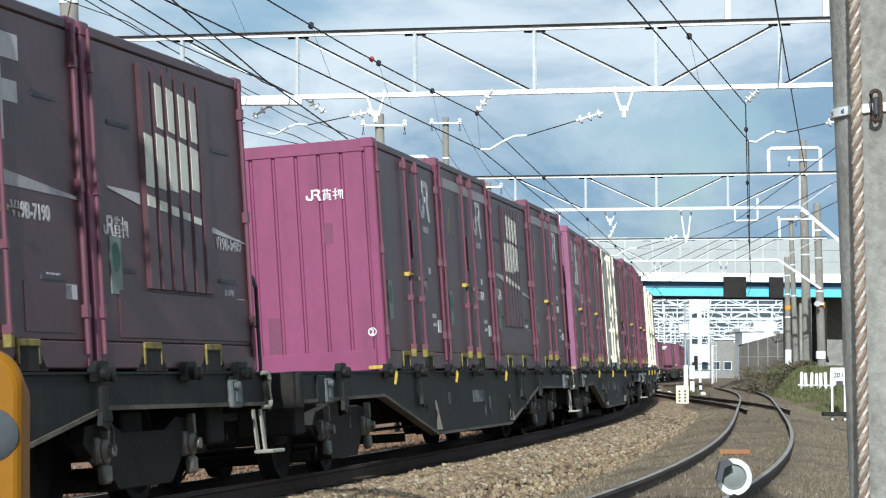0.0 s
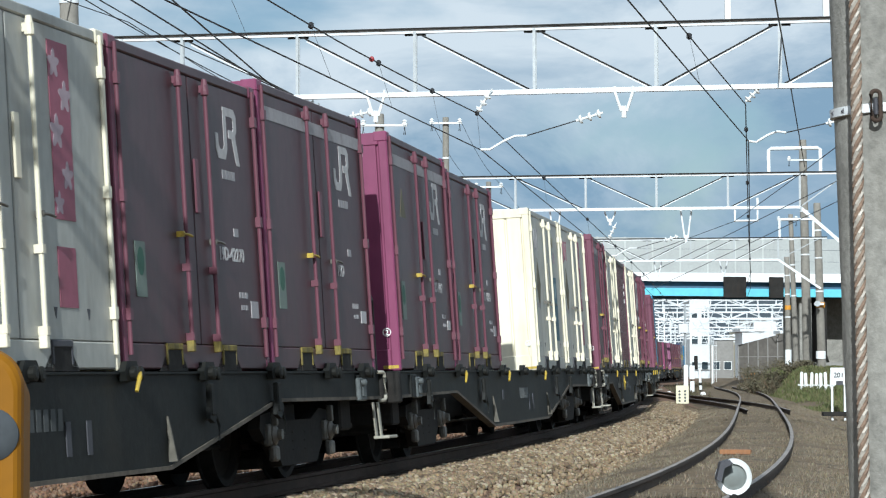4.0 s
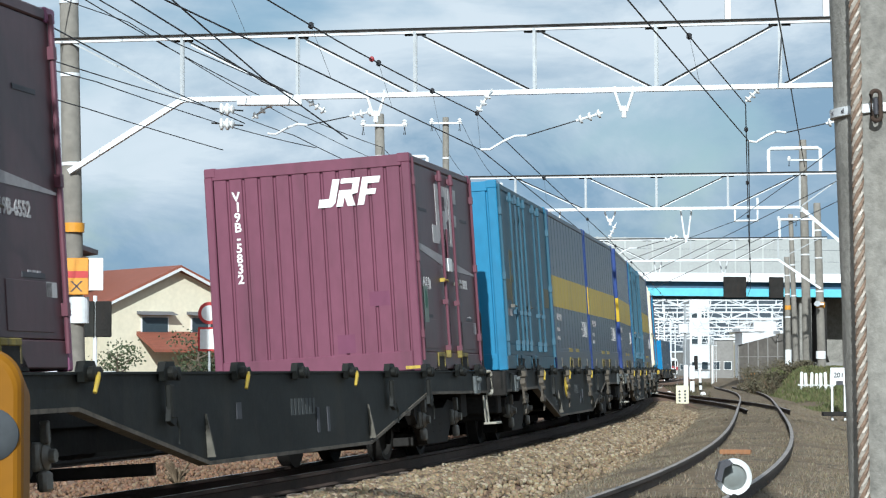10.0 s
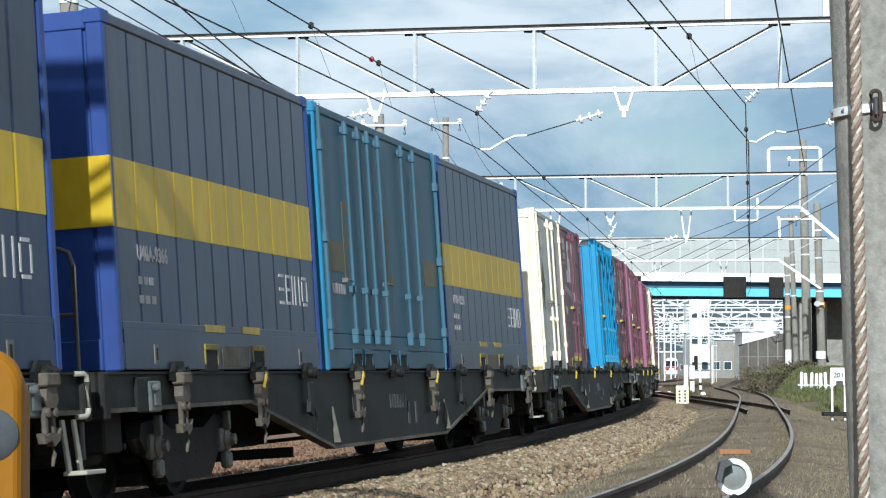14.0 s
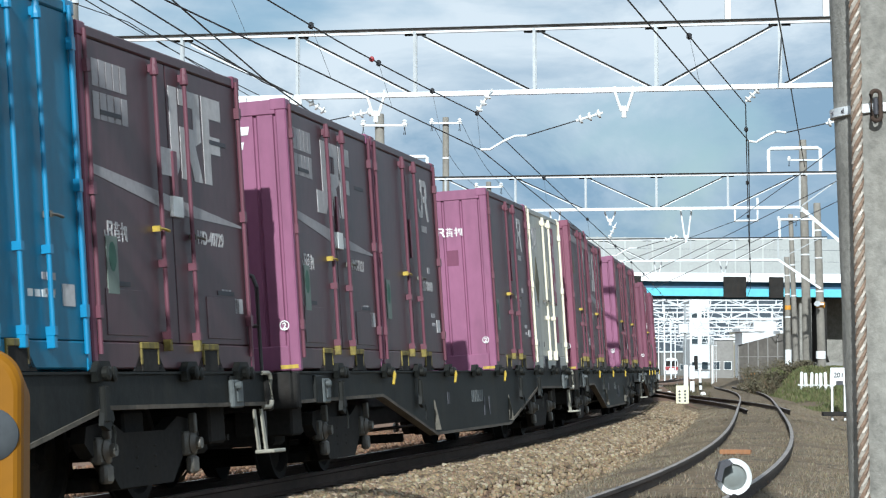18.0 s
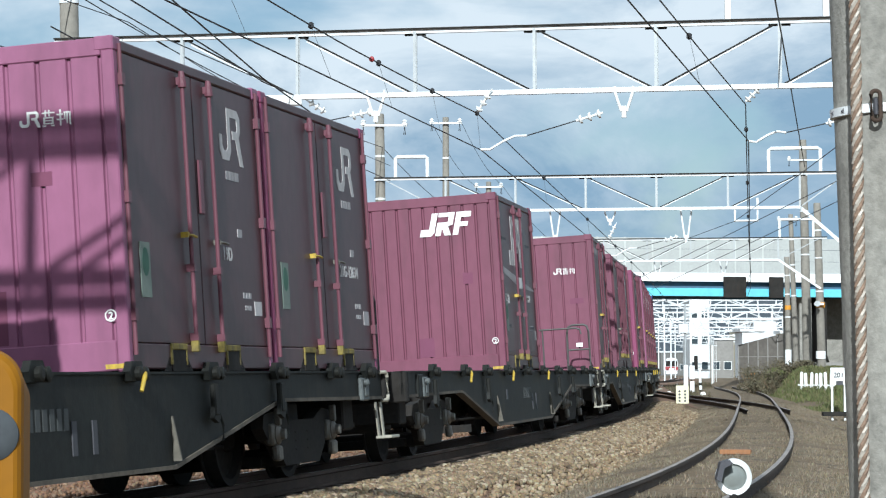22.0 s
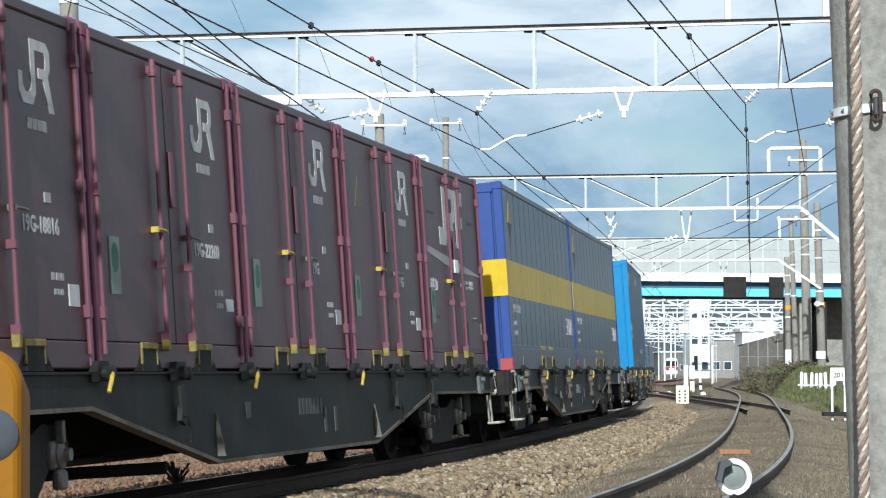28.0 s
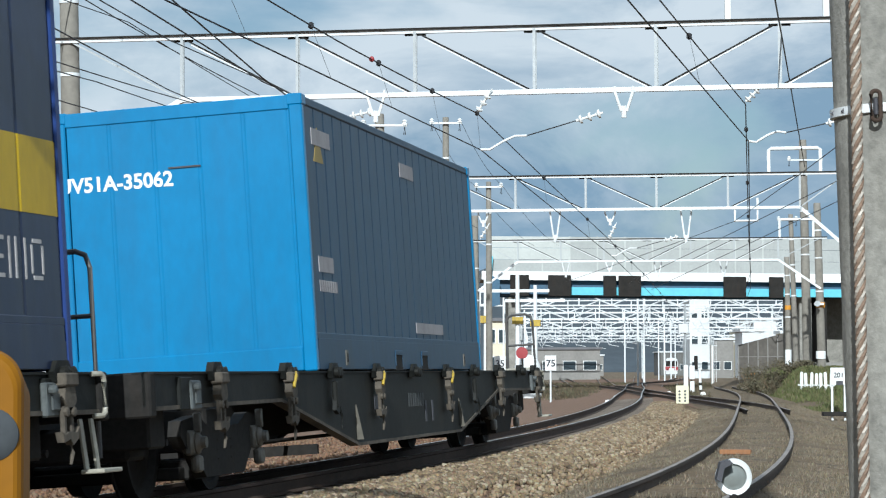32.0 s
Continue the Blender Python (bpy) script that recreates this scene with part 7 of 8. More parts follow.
for x, y, w in ((14.0, 134, 0.3), (8.2, 118, 0.3), (22.6, 158, 0.35), (12.7, 140, 0.25), (6.6, 100, 0.25)):
    solid("marker_stone", Form().prism([(-w / 2, -0.45), (w / 2, -0.45), (w / 2 * 0.9, -0.2), (w * 0.2, -0.12), (-w * 0.3, -0.14), (-w / 2 * 0.9, -0.22)], "y", -0.15, 0.15), WHITE_STEEL, "small white-painted marker stone", "stone", group="marker stones", m=Matrix.Translation((x, y, 0)))
ORANGE_STEEL = surface("orange_barrier_paint", (0.70, 0.24, 0.03), 0.6, 0, 0.1, 6, 0.2)
for i in range(3):
    b = thing("barrier", "orange work barrier in the yard", "barrier", "barriers", Matrix.Translation((25.5 + i * 1.3, 205, -0.4)))
    for z in (0.35, 0.7, 1.05):
        part("rail", Form().box(-0.55, 0.55, -0.03, 0.03, z, z + 0.12), ORANGE_STEEL, b)
    for x in (-0.5, 0.5):
        part("leg", Form().box(x - 0.03, x + 0.03, -0.25, 0.25, 0, 0.05).box(x - 0.03, x + 0.03, -0.03, 0.03, 0, 1.15), ORANGE_STEEL, b)
timber = surface("orange_brown_timber", (0.29, 0.135, 0.06), 0.8, 0, 0.25, 12, 0.3, (0.15, 0.07, 0.04), stretch=(8, 1, 1))
solid("timber_plank", Form().box(-0.22, 0.22, -0.06, 0.06, -0.22, -0.15, 0.01), timber, "short weathered orange-brown plank between the rails", "plank", m=Matrix.Translation((4.12, 35.1, 0.10)) @ Matrix.Rotation(-0.3, 4, "Z"))

for x, y, txt in ((4.75, 110, "75"), (2.55, 112, "35")):
    c = thing("speed_board", "white speed board with black figures", "sign", "speed boards", Matrix.Translation((x, y, 0)))
    part("panel", Form().box(-0.25, 0.25, -0.02, 0.02, 1.05, 1.72, 0.01), WHITE_STEEL, c)
    me, w = letters(txt, 0.42, DARK_MARK)
    part("lettering", me, DARK_MARK, c, at=Matrix.Translation((-w / 2, -0.025, 1.24)))
    part("post", Form().turned([(0.04, -0.5), (0.04, 1.7)], 10, (0, 0.05, 0)), GALV, c)
tank = thing("white_tank", "white domed tank beside the yard", "tank", "", Matrix.Translation((4.35, 128, -0.4)))
part("shell", Form().turned([(0.7, 0), (0.7, 1.3), (0.66, 1.7), (0.5, 2.05), (0.2, 2.25), (0.03, 2.28)], 24), WHITE_STEEL, tank, smooth=True)
for x, y, h in ((3.75, 125, 6.3), (4.9, 132, 6.0), (2.1, 122, 6.2)):
    c = thing("steel_mast", "slim steel mast with a yellow number plate", "mast", "steel masts", Matrix.Translation((x, y, -0.4)))
    part("shaft", Form().turned([(0.13, 0), (0.10, h)], 12), GALV, c, smooth=True)
    part("plate", Form().box(-0.28, 0.28, -0.17, -0.13, 3.8, 4.15, 0.01), YELLOW, c, "yellow plate")
    part("arm", Form().box(-1.6, 1.6, -0.05, 0.05, h - 0.9, h - 0.75), GALV, c)
speaker = thing("loudspeaker", "grey horn loudspeaker on the mast", "loudspeaker", "", Matrix.Translation((16.80, 111.6, 4.02)))
part("bracket", Form().box(-0.05, 0.35, 0.1, 0.45, -0.05, 0.05), GALV, speaker)
part("horn", Form().turned([(0.13, -0.25), (0.115, -0.24), (0.06, 0.0), (0.05, 0.15)], 20, axis="y"), FRAME_PALE, speaker, smooth=True)
solid("mast_band", Form().turned([(0.205, 3.86), (0.207, 4.1)], 20), SIGN_ORANGE, "orange reflective band round the mast", "band", m=Matrix.Translation((17.05, 112.1, 0)))
solid("mast_band", Form().turned([(0.165, 4.32), (0.165, 4.55)], 20), SIGN_ORANGE, "orange reflective band round the pole", "band", m=Matrix.Translation((18.76, 135.0, 0)))

solid("pole_sleeve", Form().turned([(0.18, 1.2), (0.18, 2.15)], 16), WHITE_STEEL, "white reflective sleeve round the pole", "sleeve", m=Matrix.Translation((18.76, 135.0, 0)))
solid("pole_sleeve", Form().turned([(0.222, 1.55), (0.222, 1.9)], 16), WHITE_STEEL, "white reflective sleeve round the mast", "sleeve", m=Matrix.Translation((17.05, 112.1, 0)))
solid("low_wall", Form().box(18.2, 24.0, 123, 123.4, -0.3, 1.42), WALL_GREY, "low beige concrete wall behind the fence", "wall")
solid("wire_marker", Form().turned([(0.01, -0.045), (0.033, -0.03), (0.045, 0.0), (0.033, 0.03), (0.01, 0.045)], 12), RED_MARK, "small red marker ball on the messenger wire", "marker", m=Matrix.Translation((-1.09, 38.06, 5.875)))
# far railcar at rest in the yard
car = thing("railcar", "white and red diesel railcar standing in the yard", "train", "", Matrix.Translation((52.4, 570, -0.18)) @ Matrix.Rotation(-0.095, 4, "Z"))
part("body", Form().prism([(-1.42, 1.0), (1.42, 1.0), (1.45, 2.6), (1.3, 3.6), (0.9, 3.95), (-0.9, 3.95), (-1.3, 3.6), (-1.45, 2.6)], "y", 0, 20), WALL_WHITE, car)
part("front_window", Form().box(-1.3, 1.3, -0.05, 0.02, 2.0, 3.3, 0.05), SOOT_SHADE, car)
part("lower_panel", Form().box(-0.6, 0.6, -0.06, 0.01, 0.9, 1.6), WALL_WHITE, car)
part("red_band", Form().box(-1.44, 1.44, -0.045, 0.02, 1.1, 1.95), RED_MARK, car)
part("skirt", Form().box(-1.3, 1.3, 0.1, 19.8, 0.25, 1.0), WALL_WHITE, car)
for x in (-0.9, 0.9):
    part("headlight", Form().turned([(0.12, -0.08), (0.12, 0.0)], 12, (x, 0, 1.3), "y"), GLASS, car)

# ---- houses beyond the main track ----
def gable_house(x, y, w, d, eave, ridge, wall, label, turn=0.0, lower=True):
    c = thing("house", label, "house", "houses", Matrix.Translation((x, y, -0.5)) @ Matrix.Rotation(turn, 4, "Z"))
    part("wall", Form().prism([(-w / 2, 0), (w / 2, 0), (w / 2, eave), (0, ridge - 0.15), (-w / 2, eave)], "y", 0, d), wall, c)
    for k in (-1, 1):
        f = Form().prism([(0, ridge - 0.1), (k * (w / 2 + 0.6), eave - 0.42), (k * (w / 2 + 0.6), eave - 0.22), (0, ridge + 0.12)], "y", -0.55, d + 0.5)
        rf = part("roof", f, TILE_RED, c, "red-brown tiled roof slope")
        part("barge_board", Form().prism([(0, ridge - 0.16), (k * (w / 2 + 0.55), eave - 0.50), (k * (w / 2 + 0.55), eave - 0.36), (0, ridge)], "y", -0.57, -0.50), WALL_WHITE, rf)
    for wx in (-w * 0.26, w * 0.12):
        p = part("window", Form().box(wx - 0.06, wx + 1.56, -0.06, 0.03, eave - 2.05, eave - 0.9), WHITE_STEEL, c, "window frame")
        part("pane", Form().box(wx, wx + 1.5, -0.08, -0.05, eave - 1.98, eave - 0.97), GLASS, p)
        part("canopy", Form().prism([(-0.7, eave - 0.85), (0.0, eave - 0.65), (0.0, eave - 0.8)], "x", wx - 0.3, wx + 1.8), ROOF_GREY, p)
    if lower:
        part("lower_roof", Form().prism([(-2.0, 2.7), (0.1, 3.7), (0.1, 3.5), (-2.0, 2.55)], "x", -w * 0.3, w / 2 + 0.4), TILE_RED, c, "lower lean-to roof")
    return c


gable_house(-14.0, 130, 7.8, 9, 5.35, 7.0, WALL_CREAM, "cream house with red-brown tiled gable roof", 0.62)
tan = thing("house", "tan two-storey building with white ground floor", "house", "houses")
part("wall", Form().box(-24.5, -19.4, 128, 136, 3.9, 7.3), WALL_TAN, tan)
part("ground_floor", Form().box(-24.6, -19.3, 127.7, 136, -0.5, 3.9), WALL_WHITE, tan)
part("roof", Form().prism([(-25, 6.9), (-19.0, 7.75), (-19.0, 7.5), (-25, 6.65)], "y", 127.2, 136.5), ROOF_GREY, tan)
for x in (-23.6, -21.4):
    p = part("window", Form().box(x, x + 1.7, 127.6, 127.72, 1.2, 3.0), GALV, tan, "window frame")
    part("pane", Form().box(x + 0.08, x + 1.62, 127.55, 127.62, 1.28, 2.92), GLASS, p)
board2 = thing("billboard", "white billboard on a tall post", "billboard")
part("panel", Form().box(-24.0, -21.2, 137, 137.2, 7.4, 9.0), WHITE_STEEL, board2)
part("post", Form().box(-22.9, -22.75, 137.2, 137.35, -0.5, 8.0), GALV, board2)
block("workshop", -9.2, -4.0, 150, 160, 6.6, WALL_WHITE, "white workshop with a pale roof", 2, 3, WALL_WHITE)
block("house", -34, -27, 132, 142, 6.4, WALL_WHITE, "white house beside the line", 2, 3)
post = thing("road_sign", "round red-ringed road sign over a square one on a pole", "road sign", "", Matrix.Translation((-5.66, 60, 0)))
part("pole", Form().turned([(0.03, -0.5), (0.03, 2.75)], 10, (0, 0.04, 0)), GALV, post, smooth=True)
part("disc", Form().turned([(0.02, -0.02), (0.27, -0.015), (0.27, 0.0), (0.02, 0.005)], 28, (0, 0, 2.48), "y"), SIGN_RED, post, "red ring")
part("disc_face", Form().turned([(0.02, -0.03), (0.19, -0.026), (0.19, -0.015)], 28, (0, 0, 2.48), "y"), WHITE_STEEL, post, "white face")
part("square_plate", Form().box(-0.27, 0.27, -0.02, 0.0, 1.56, 2.14, 0.015), SIGN_RED, post, "red-edged square plate")
part("plate_face", Form().box(-0.22, 0.22, -0.027, -0.015, 1.61, 2.09, 0.01), WHITE_STEEL, post, "white face")
sig = thing("signal_board", "dark grey signal back boards on steel poles", "signal", "", Matrix.Translation((-8.15, 58, 0)))
part("board", Form().box(-0.38, 0.0, -0.03, 0.03, 1.88, 2.72, 0.02), FRAME_GREY, sig)
part("board", Form().box(0.02, 0.40, -0.05, 0.01, 1.88, 2.72, 0.02), SOOT_SHADE, sig)
part("pole", Form().turned([(0.05, -0.5), (0.05, 2.85)], 12, (0, 0.08, 0)), GALV, sig)
part("arm", Form().box(-0.6, 0.5, 0.05, 0.10, 1.0, 1.08), GALV, sig)
for x in (-9.75, -9.0):
    solid("steel_pole", Form().turned([(0.06, -0.5), (0.05, 3.9)], 12), GALV, "slim galvanised pole beside the line", "pole", group="steel poles", m=Matrix.Translation((x, 56, 0)))

# hills behind the town
f = Form()
hx = list(np.linspace(-1500, 1800, 120))
top = [(x, 1900 + 60 * math.sin(x * 0.004), 52 + 44 * min(max((x + 40) / 110, 0), 1) + 14 * noise.noise((x * 0.0016, 3.1, 0)) + 7 * noise.noise((x * 0.010, 9.0, 0))) for x in hx]
low = [(x, 1500, -5) for x in hx]
f.add(low + top, [(i, i + 1, len(hx) + i + 1, len(hx) + i) for i in range(len(hx) - 1)])
# distance haze is mixed into the blue-grey of the woods
HILL = surface("hazy_wooded_hill", (0.055, 0.070, 0.085), 1.0, 0, 0.2, 0.05, 0.3, (0.06, 0.08, 0.09))
solid("hills", f, HILL, "dark wooded hills behind the town", "hill", "structure", smooth=True)

# ---- plants ----
LEAF = surface("dark_leaf", (0.055, 0.075, 0.03), 0.7, 0, 0.4, 4, per_thing=0.2)
BARK = surface("grey_brown_bark", (0.13, 0.10, 0.075), 0.9, 0, 0.3, 10, 0, bump=0.4)
DRY_TWIG = surface("dry_brown_twig", (0.17, 0.125, 0.08), 0.9, 0, 0.3, 9)


def leaves(count, centre, spread, size, seed):
    """Many small leaf blades in uneven clumps."""
    r = random.Random(seed)
    f = Form()
    clumps = [(Vector((r.gauss(0, 0.45) * spread[0], r.gauss(0, 0.45) * spread[1], r.uniform(-0.9, 1) * spread[2])), r.uniform(0.2, 0.42)) for _ in range(22)]
    for i in range(count):
        c, k = clumps[i % len(clumps)]
        p = Vector(centre) + c + Vector((r.gauss(0, k) * spread[0], r.gauss(0, k) * spread[1], r.gauss(0, k) * spread[2] * 0.7))
        d = Vector((r.uniform(-1, 1), r.uniform(-1, 1), r.uniform(-0.6, 1))).normalized() * size * r.uniform(0.6, 1.3)
        s = d.cross(Vector((r.uniform(-1, 1), r.uniform(-1, 1), r.uniform(-1, 1)))).normalized() * size * 0.34
        f.add([p, p + d * 0.5 + s, p + d, p + d * 0.5 - s], [(0, 1, 2, 3)])
    return f


def tree(x, y, base, h, w, seed, count=1600):
    r = random.Random(seed)
    c = thing("tree", "dark evergreen tree with an uneven crown", "tree", "trees", Matrix.Translation((x, y, base)))
    f = Form().tube([(0, 0, 0), (0.05, 0, h * 0.3), (-0.05, 0.05, h * 0.6), (0, 0, h * 0.9)], [0.17, 0.14, 0.09, 0.03], 10)
    trunk = part("trunk", f, BARK, c, smooth=True)
    for i in range(9):
        a, z = i * 2.4, h * (0.35 + 0.06 * i)
        tip = (math.cos(a) * w * 0.7, math.sin(a) * w * 0.7, z + h * 0.14)
        part("limb", Form().tube([(0, 0, z), (tip[0] * 0.5, tip[1] * 0.5, z + h * 0.05), tip], [0.05, 0.035, 0.012], 6), BARK, trunk)
    tagged(part("crown", leaves(count, (0, 0, h * 0.68), (w, w, h * 0.34), 0.17, seed), LEAF, c, "dark green leaves"), kind="stuff")


tree(-7.6, 147, -0.5, 9.6, 1.6, 5)
tree(-12.2, 124, -0.5, 3.4, 1.3, 8, 900)
tree(-16.0, 122, -0.5, 2.8, 1.2, 9, 700)


def bush(x, y, z, w, h, seed, mat, label, count=900):
    c = thing("bush", label, "bush", "bushes", Matrix.Translation((x, y, z)))
    r = random.Random(seed)
    for i in range(14):
        a = r.uniform(0, 6.28)
        part("stem", Form().tube([(0, 0, 0), (math.cos(a) * w * 0.25, math.sin(a) * w * 0.25, h * 0.5), (math.cos(a) * w * 0.5, math.sin(a) * w * 0.5, h * r.uniform(0.7, 1.0))], [0.02, 0.014, 0.005], 5), DRY_TWIG, c)
    tagged(part("foliage", leaves(count, (0, 0, h * 0.5), (w * 0.5, w * 0.5, h * 0.45), 0.11, seed), mat, c), kind="stuff")


SHRUB = surface("brown_green_shrub", (0.10, 0.085, 0.05), 0.85, 0, 0.4, 4, 0.4, (0.05, 0.06, 0.03))
for i, (x, y, w, h) in enumerate(((20.6, 162, 1.9, 0.9), (20.9, 158, 1.8, 1.2), (22.0, 160, 2.0, 1.5), (21.2, 168, 2.2, 1.4), (22.8, 166, 2.2, 1.8), (23.4, 172, 2.2, 1.9))):
    bush(x, y, -0.1, w, h, 30 + i, SHRUB, "bare brown and green shrub on the bank")
for i, (x, y, w, h) in enumerate(((16.45, 117.5, 1.2, 0.75), (15.75, 119, 1.3, 1.15), (15.3, 122, 1.2, 1.0), (16.5, 124, 1.4, 0.9), (15.9, 127, 1.5, 1.5), (17.0, 116, 1.0, 0.45), (15.75, 117, 1.0, 0.6))):
    bush(x, y, ground_height(x, y) - 0.05, w, h, 50 + i, SHRUB, "tangled brown shrub at the foot of the poles", 650)


def blades(name, spots, height, width, mat, label, seed):
    """Grass as one sheet of many thin bent blades at the spots."""
    r = np.random.default_rng(seed)
    n = len(spots)
    base = np.array(spots)
    a = r.uniform(0, 2 * math.pi, n)
    h = height * r.uniform(0.35, 1.25, n)
    lean = r.uniform(0.1, 0.9, n) * h
    da = r.uniform(0, 2 * math.pi, n)
    s = np.stack([np.cos(a), np.sin(a), np.zeros(n)], 1) * (width * r.uniform(0.6, 1.4, n))[:, None]
    mid = base + np.stack([np.cos(da) * lean * 0.35, np.sin(da) * lean * 0.35, h * 0.6], 1)
    tip = base + np.stack([np.cos(da) * lean, np.sin(da) * lean, h], 1)
    v = np.stack([base - s, base + s, mid + s * 0.7, mid - s * 0.7, tip], 1).reshape(-1, 3)
    me = bpy.data.meshes.new(name)
    k = np.arange(n) * 5
    quads = np.stack([k, k + 1, k + 2, k + 3], 1)
    tris = np.stack([k + 3, k + 2, k + 4], 1)
    me.from_pydata(v.tolist(), [], quads.tolist() + tris.tolist())
    me.materials.append(mat)
    return tagged(new(name, me), label, "grass", kind="stuff")


def island_material(name, stops, rough=0.9):
    """A colour picked blade by blade or stone by stone."""
    m = bpy.data.materials.new(name)
    m.use_nodes = True
    n, l = m.node_tree.nodes, m.node_tree.links
    geo, ramp, nz, mx = n.new("ShaderNodeNewGeometry"), n.new("ShaderNodeValToRGB"), n.new("ShaderNodeTexNoise"), n.new("ShaderNodeMix")
    l.new(geo.outputs["Random Per Island"], ramp.inputs["Fac"])
    e = ramp.color_ramp.elements
    e[0].position, e[0].color = 0.0, (*stops[0], 1)
    e[1].position, e[1].color = 1.0, (*stops[-1], 1)
    for i, s in enumerate(stops[1:-1]):
        e.new((i + 1) / (len(stops) - 1)).color = (*s, 1)
    nz.inputs["Scale"].default_value = 40
    mx.data_type, mx.blend_type = "RGBA", "MULTIPLY"
    mx.inputs["Factor"].default_value = 0.5
    co = n.new("ShaderNodeTexCoord")
    l.new(co.outputs["Object"], nz.inputs["Vector"])
    l.new(ramp.outputs["Color"], mx.inputs["A"])
    l.new(nz.outputs["Color"], mx.inputs["B"])
    l.new(mx.outputs["Result"], n["Principled BSDF"].inputs["Base Color"])
    n["Principled BSDF"].inputs["Roughness"].default_value = rough
    return m


DRY_GRASS = island_material("dry_grass_blades", [(0.25, 0.19, 0.12), (0.40, 0.33, 0.225), (0.16, 0.115, 0.07), (0.33, 0.29, 0.22), (0.10, 0.075, 0.048), (0.28, 0.24, 0.175)])
GREEN_GRASS = island_material("green_grass_blades", [(0.10, 0.135, 0.04), (0.145, 0.165, 0.055), (0.20, 0.18, 0.085), (0.08, 0.10, 0.03), (0.15, 0.14, 0.06)])
YARD_GRASS = island_material("brown_scrub_blades", [(0.13, 0.10, 0.06), (0.20, 0.155, 0.095), (0.085, 0.07, 0.045), (0.11, 0.12, 0.06)])
STONE_RUST = island_material("rust_stained_stones", [(0.20, 0.105, 0.058), (0.27, 0.155, 0.09), (0.13, 0.07, 0.042), (0.32, 0.22, 0.14)])
STONE = island_material("ballast_stones", [(0.27, 0.185, 0.10), (0.38, 0.28, 0.165), (0.16, 0.105, 0.06), (0.50, 0.41, 0.28), (0.28, 0.195, 0.115), (0.10, 0.07, 0.045)])

rg = np.random.default_rng(11)
spots = []
while len(spots) < 130000:
    s = rg.uniform(17, 95)
    lat = rg.uniform(1.85, 9.0)
    if rg.random() > (1.0 if s < 50 else 0.55):
        continue
    x, y, z = on_line(s, lat, 0, False)
    if noise.noise((x * 0.6, y * 0.6, 2.0)) + 0.5 * noise.noise((x * 2.1, y * 2.1, 5.0)) < rg.uniform(-0.35, 0.45):
        continue
    on_bed = min(abs(x - np.interp(y, siding.y, siding.x)), 9)
    if on_bed < 0.8 and rg.random() < 0.6:
        continue
    zz = max(ground_height(x, y), float(np.interp(on_bed, (0.6, 1.4, 2.3), (-0.125, -0.20, -0.46))), float(np.interp(lat, (1.7, 2.0, 3.0), (-0.12, -0.18, -0.50))))
    spots.append((x, y, zz - 0.01))
blades("dry_grass", spots, 0.052, 0.0045, DRY_GRASS, "short dry straw-coloured grass between the tracks", 3)
spots = []
while len(spots) < 36000:
    y = rg.uniform(86, 150)
    x = 4.3 + 0.0925 * y + rg.uniform(-0.1, 5.5)
    if noise.noise((x * 0.4, y * 0.2, 7.0)) < rg.uniform(-0.5, 0.3):
        continue
    spots.append((x, y, ground_height(x, y) - 0.02))
blades("bank_grass", spots, 0.22, 0.024, GREEN_GRASS, "green and straw grass on the bank", 4)
spots = []
while len(spots) < 16000:
    y = rg.uniform(118, 260)
    x = y * rg.uniform(0.035, 0.108)
    s_near = float(_ss[np.argmin((_xx - x) ** 2 + (_yy - y) ** 2)])
    if abs(x - line(s_near)[0]) < 2.2 or noise.noise((x * 0.35, y * 0.12, 1.0)) < rg.uniform(-0.35, 0.3):
        continue
    spots.append((x, y, ground_height(x, y) - 0.02))
blades("yard_scrub", spots, 0.30, 0.03, YARD_GRASS, "brown dry scrub between the yard tracks", 8)
# a dry weed beside the rail
weed = thing("dry_weed", "dry brown weed beside the rail", "weed", "", Matrix.Translation((-2.69, 25.08, -0.12)))
rw = random.Random(3)
for i in range(26):
    a, h = rw.uniform(0, 6.28), rw.uniform(0.12, 0.30)
    part("stalk", Form().tube([(0, 0, 0), (math.cos(a) * 0.05, math.sin(a) * 0.05, h * 0.6), (math.cos(a) * 0.12, math.sin(a) * 0.12, h)], [0.008, 0.008, 0.014], 4), DRY_TWIG, weed)


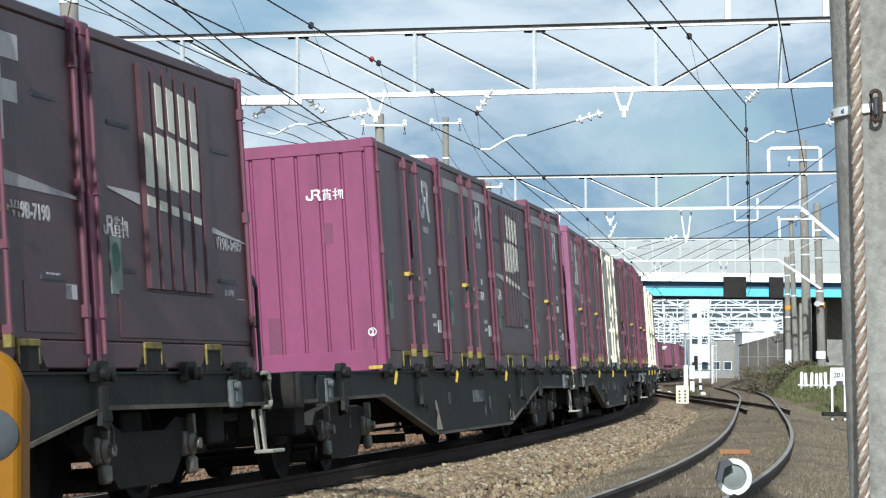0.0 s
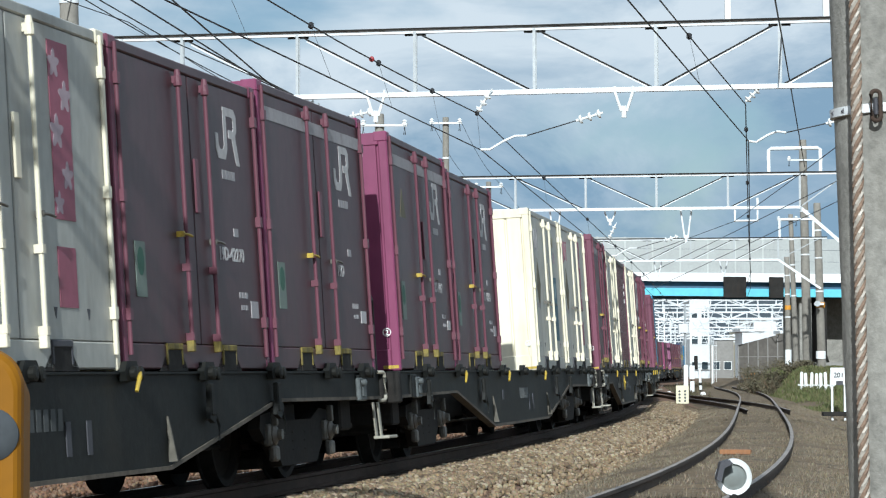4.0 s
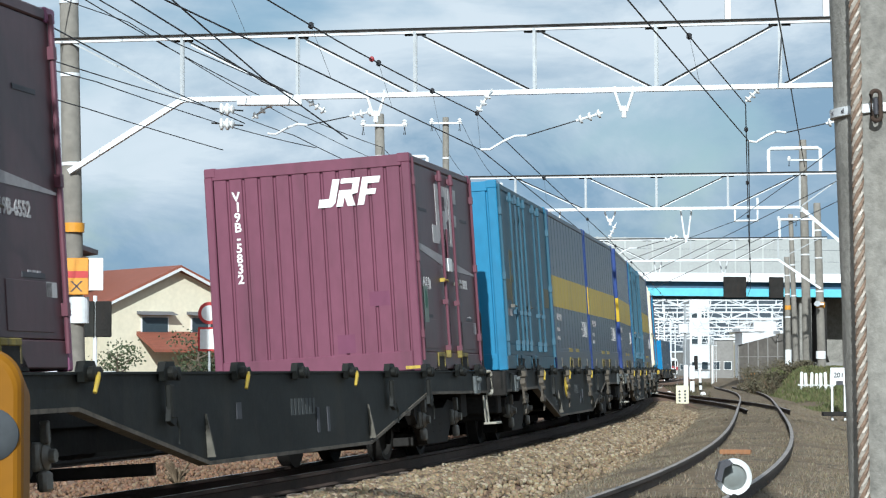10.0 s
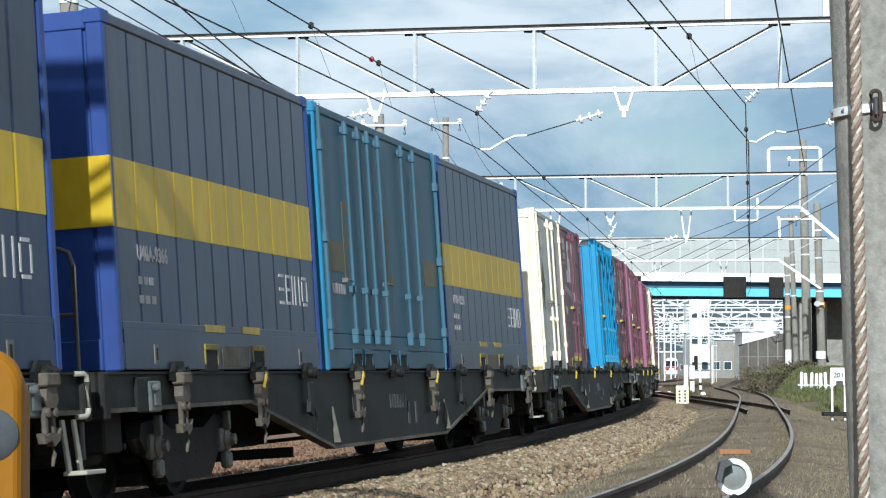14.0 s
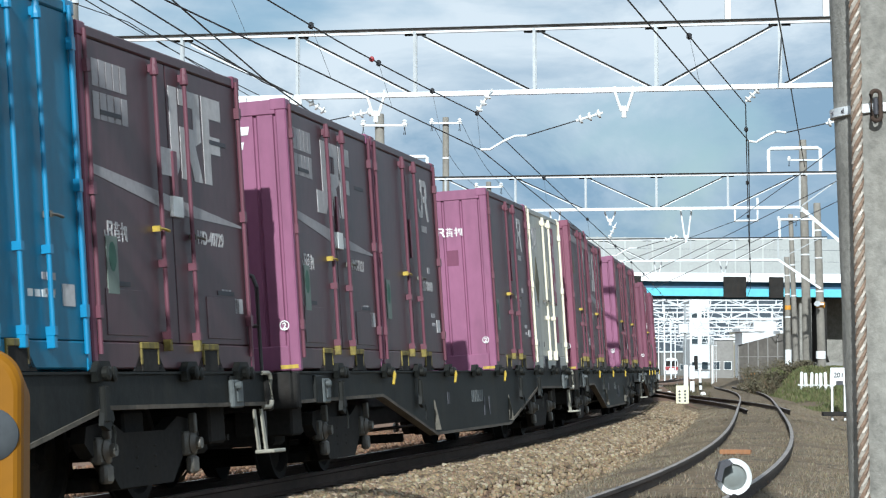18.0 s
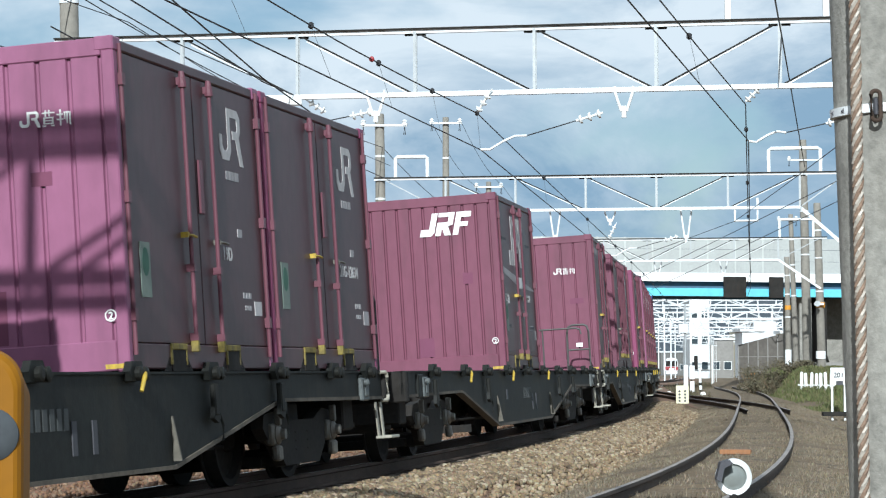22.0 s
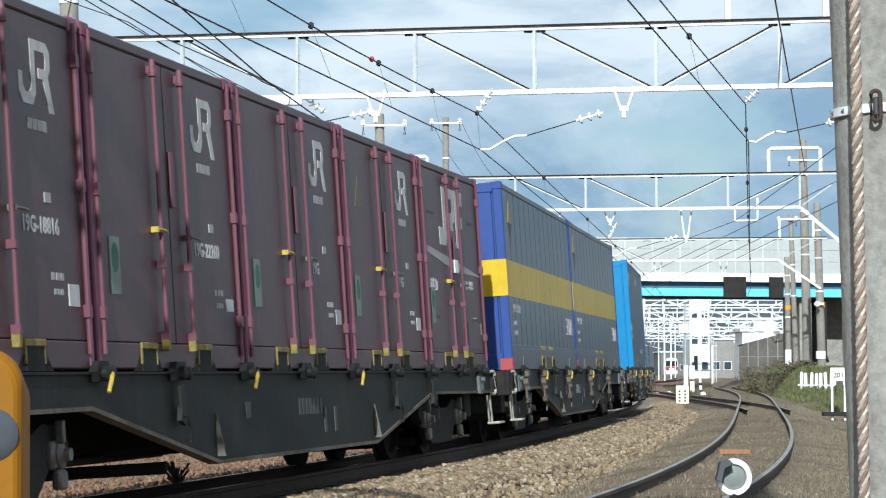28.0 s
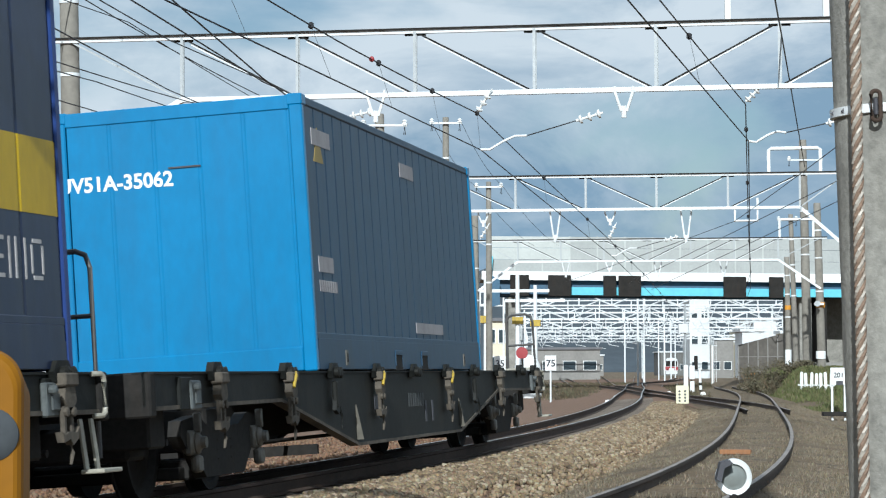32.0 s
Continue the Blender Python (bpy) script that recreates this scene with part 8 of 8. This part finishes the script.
# ---- loose ballast stones on the shoulder ----
def stones(name, count, s_range, lat_range, height_of, size, seed, label, mat=None):
    r = np.random.default_rng(seed)
    t = (1 + 5 ** 0.5) / 2
    ico = np.array([(-1, t, 0), (1, t, 0), (-1, -t, 0), (1, -t, 0), (0, -1, t), (0, 1, t), (0, -1, -t), (0, 1, -t), (t, 0, -1), (t, 0, 1), (-t, 0, -1), (-t, 0, 1)]) / 1.9
    tri = np.array([(0, 11, 5), (0, 5, 1), (0, 1, 7), (0, 7, 10), (0, 10, 11), (1, 5, 9), (5, 11, 4), (11, 10, 2), (10, 7, 6), (7, 1, 8), (3, 9, 4), (3, 4, 2), (3, 2, 6), (3, 6, 8), (3, 8, 9), (4, 9, 5), (2, 4, 11), (6, 2, 10), (8, 6, 7), (9, 8, 1)])
    s = s_range[0] + (s_range[1] - s_range[0]) * r.random(count) ** 1.35
    lat = r.uniform(*lat_range, count)
    x = np.interp(s, _ss, _xx) + lat * np.cos(np.interp(s, _ss, _hh))
    y = np.interp(s, _ss, _yy) - lat * np.sin(np.interp(s, _ss, _hh))
    z = np.interp(lat, *zip(*height_of)) + r.uniform(-0.005, 0.018, count)
    sc = size * r.uniform(0.6, 1.35, (count, 1, 1)) * r.uniform(0.6, 1.2, (count, 1, 3))
    v = ico[None] * (1 + r.uniform(-0.28, 0.28, (count, 12, 1))) * sc
    a = r.uniform(0, 2 * math.pi, count)
    ca, sa = np.cos(a)[:, None], np.sin(a)[:, None]
    vx, vy = v[..., 0] * ca - v[..., 1] * sa, v[..., 0] * sa + v[..., 1] * ca
    v = np.stack([vx + x[:, None], vy + y[:, None], v[..., 2] + z[:, None]], -1).reshape(-1, 3)
    f = (tri[None] + (np.arange(count) * 12)[:, None, None]).reshape(-1, 3)
    me = bpy.data.meshes.new(name)
    me.vertices.add(len(v))
    me.vertices.foreach_set("co", v.astype(np.float32).ravel())
    me.loops.add(f.size)
    me.loops.foreach_set("vertex_index", f.astype(np.int32).ravel())
    me.polygons.add(len(f))
    me.polygons.foreach_set("loop_start", np.arange(0, f.size, 3, dtype=np.int32))
    me.update(calc_edges=True)
    me.validate()
    me.materials.append(mat or STONE)
    return tagged(new(name, me), label, "gravel", kind="stuff")


SHOULDER = [(0.92, -0.16), (1.15, -0.09), (1.7, -0.10), (2.0, -0.16), (3.0, -0.46)]
stones("ballast_stones", 30000, (14, 90), (0.95, 2.08), SHOULDER, 0.040, 5, "loose tan and grey ballast stones on the track shoulder")
stones("strewn_stones", 6000, (14, 80), (2.0, 2.75), SHOULDER, 0.034, 9, "strewn ballast stones at the foot of the shoulder")
stones("ballast_stones", 14000, (12, 60), (-5.5, 0.45), [(-5.5, -0.35), (-3.6, -0.34), (-2.3, -0.24), (-0.85, -0.21), (0.45, -0.18)], 0.032, 6, "rust-stained ballast stones between the rails", STONE_RUST)


# ---- what moves: the whole train, at an even pace ----
def motions():
    times = [i * 1.0 for i in range(33)]
    poses = {}
    for ob, u, local in MOVERS:
        rows = []
        for t in times:
            key = (u, t)
            if key not in poses:
                poses[key] = car_pose(max(u - SPEED * t, -310))
            rows.append((t, poses[key] @ local))
        walk(ob, rows)
    spin = [i / 15 for i in range(481)]
    turns = {}
    for sy in (-0.95, 0.95):
        turns[sy] = [(t, Matrix.Translation((0, sy, 0.43)) @ Matrix.Rotation(SPEED * t / 0.43, 4, "X")) for t in spin]
    for ax, sy in WHEELS:
        walk(ax, turns[sy])


motions()
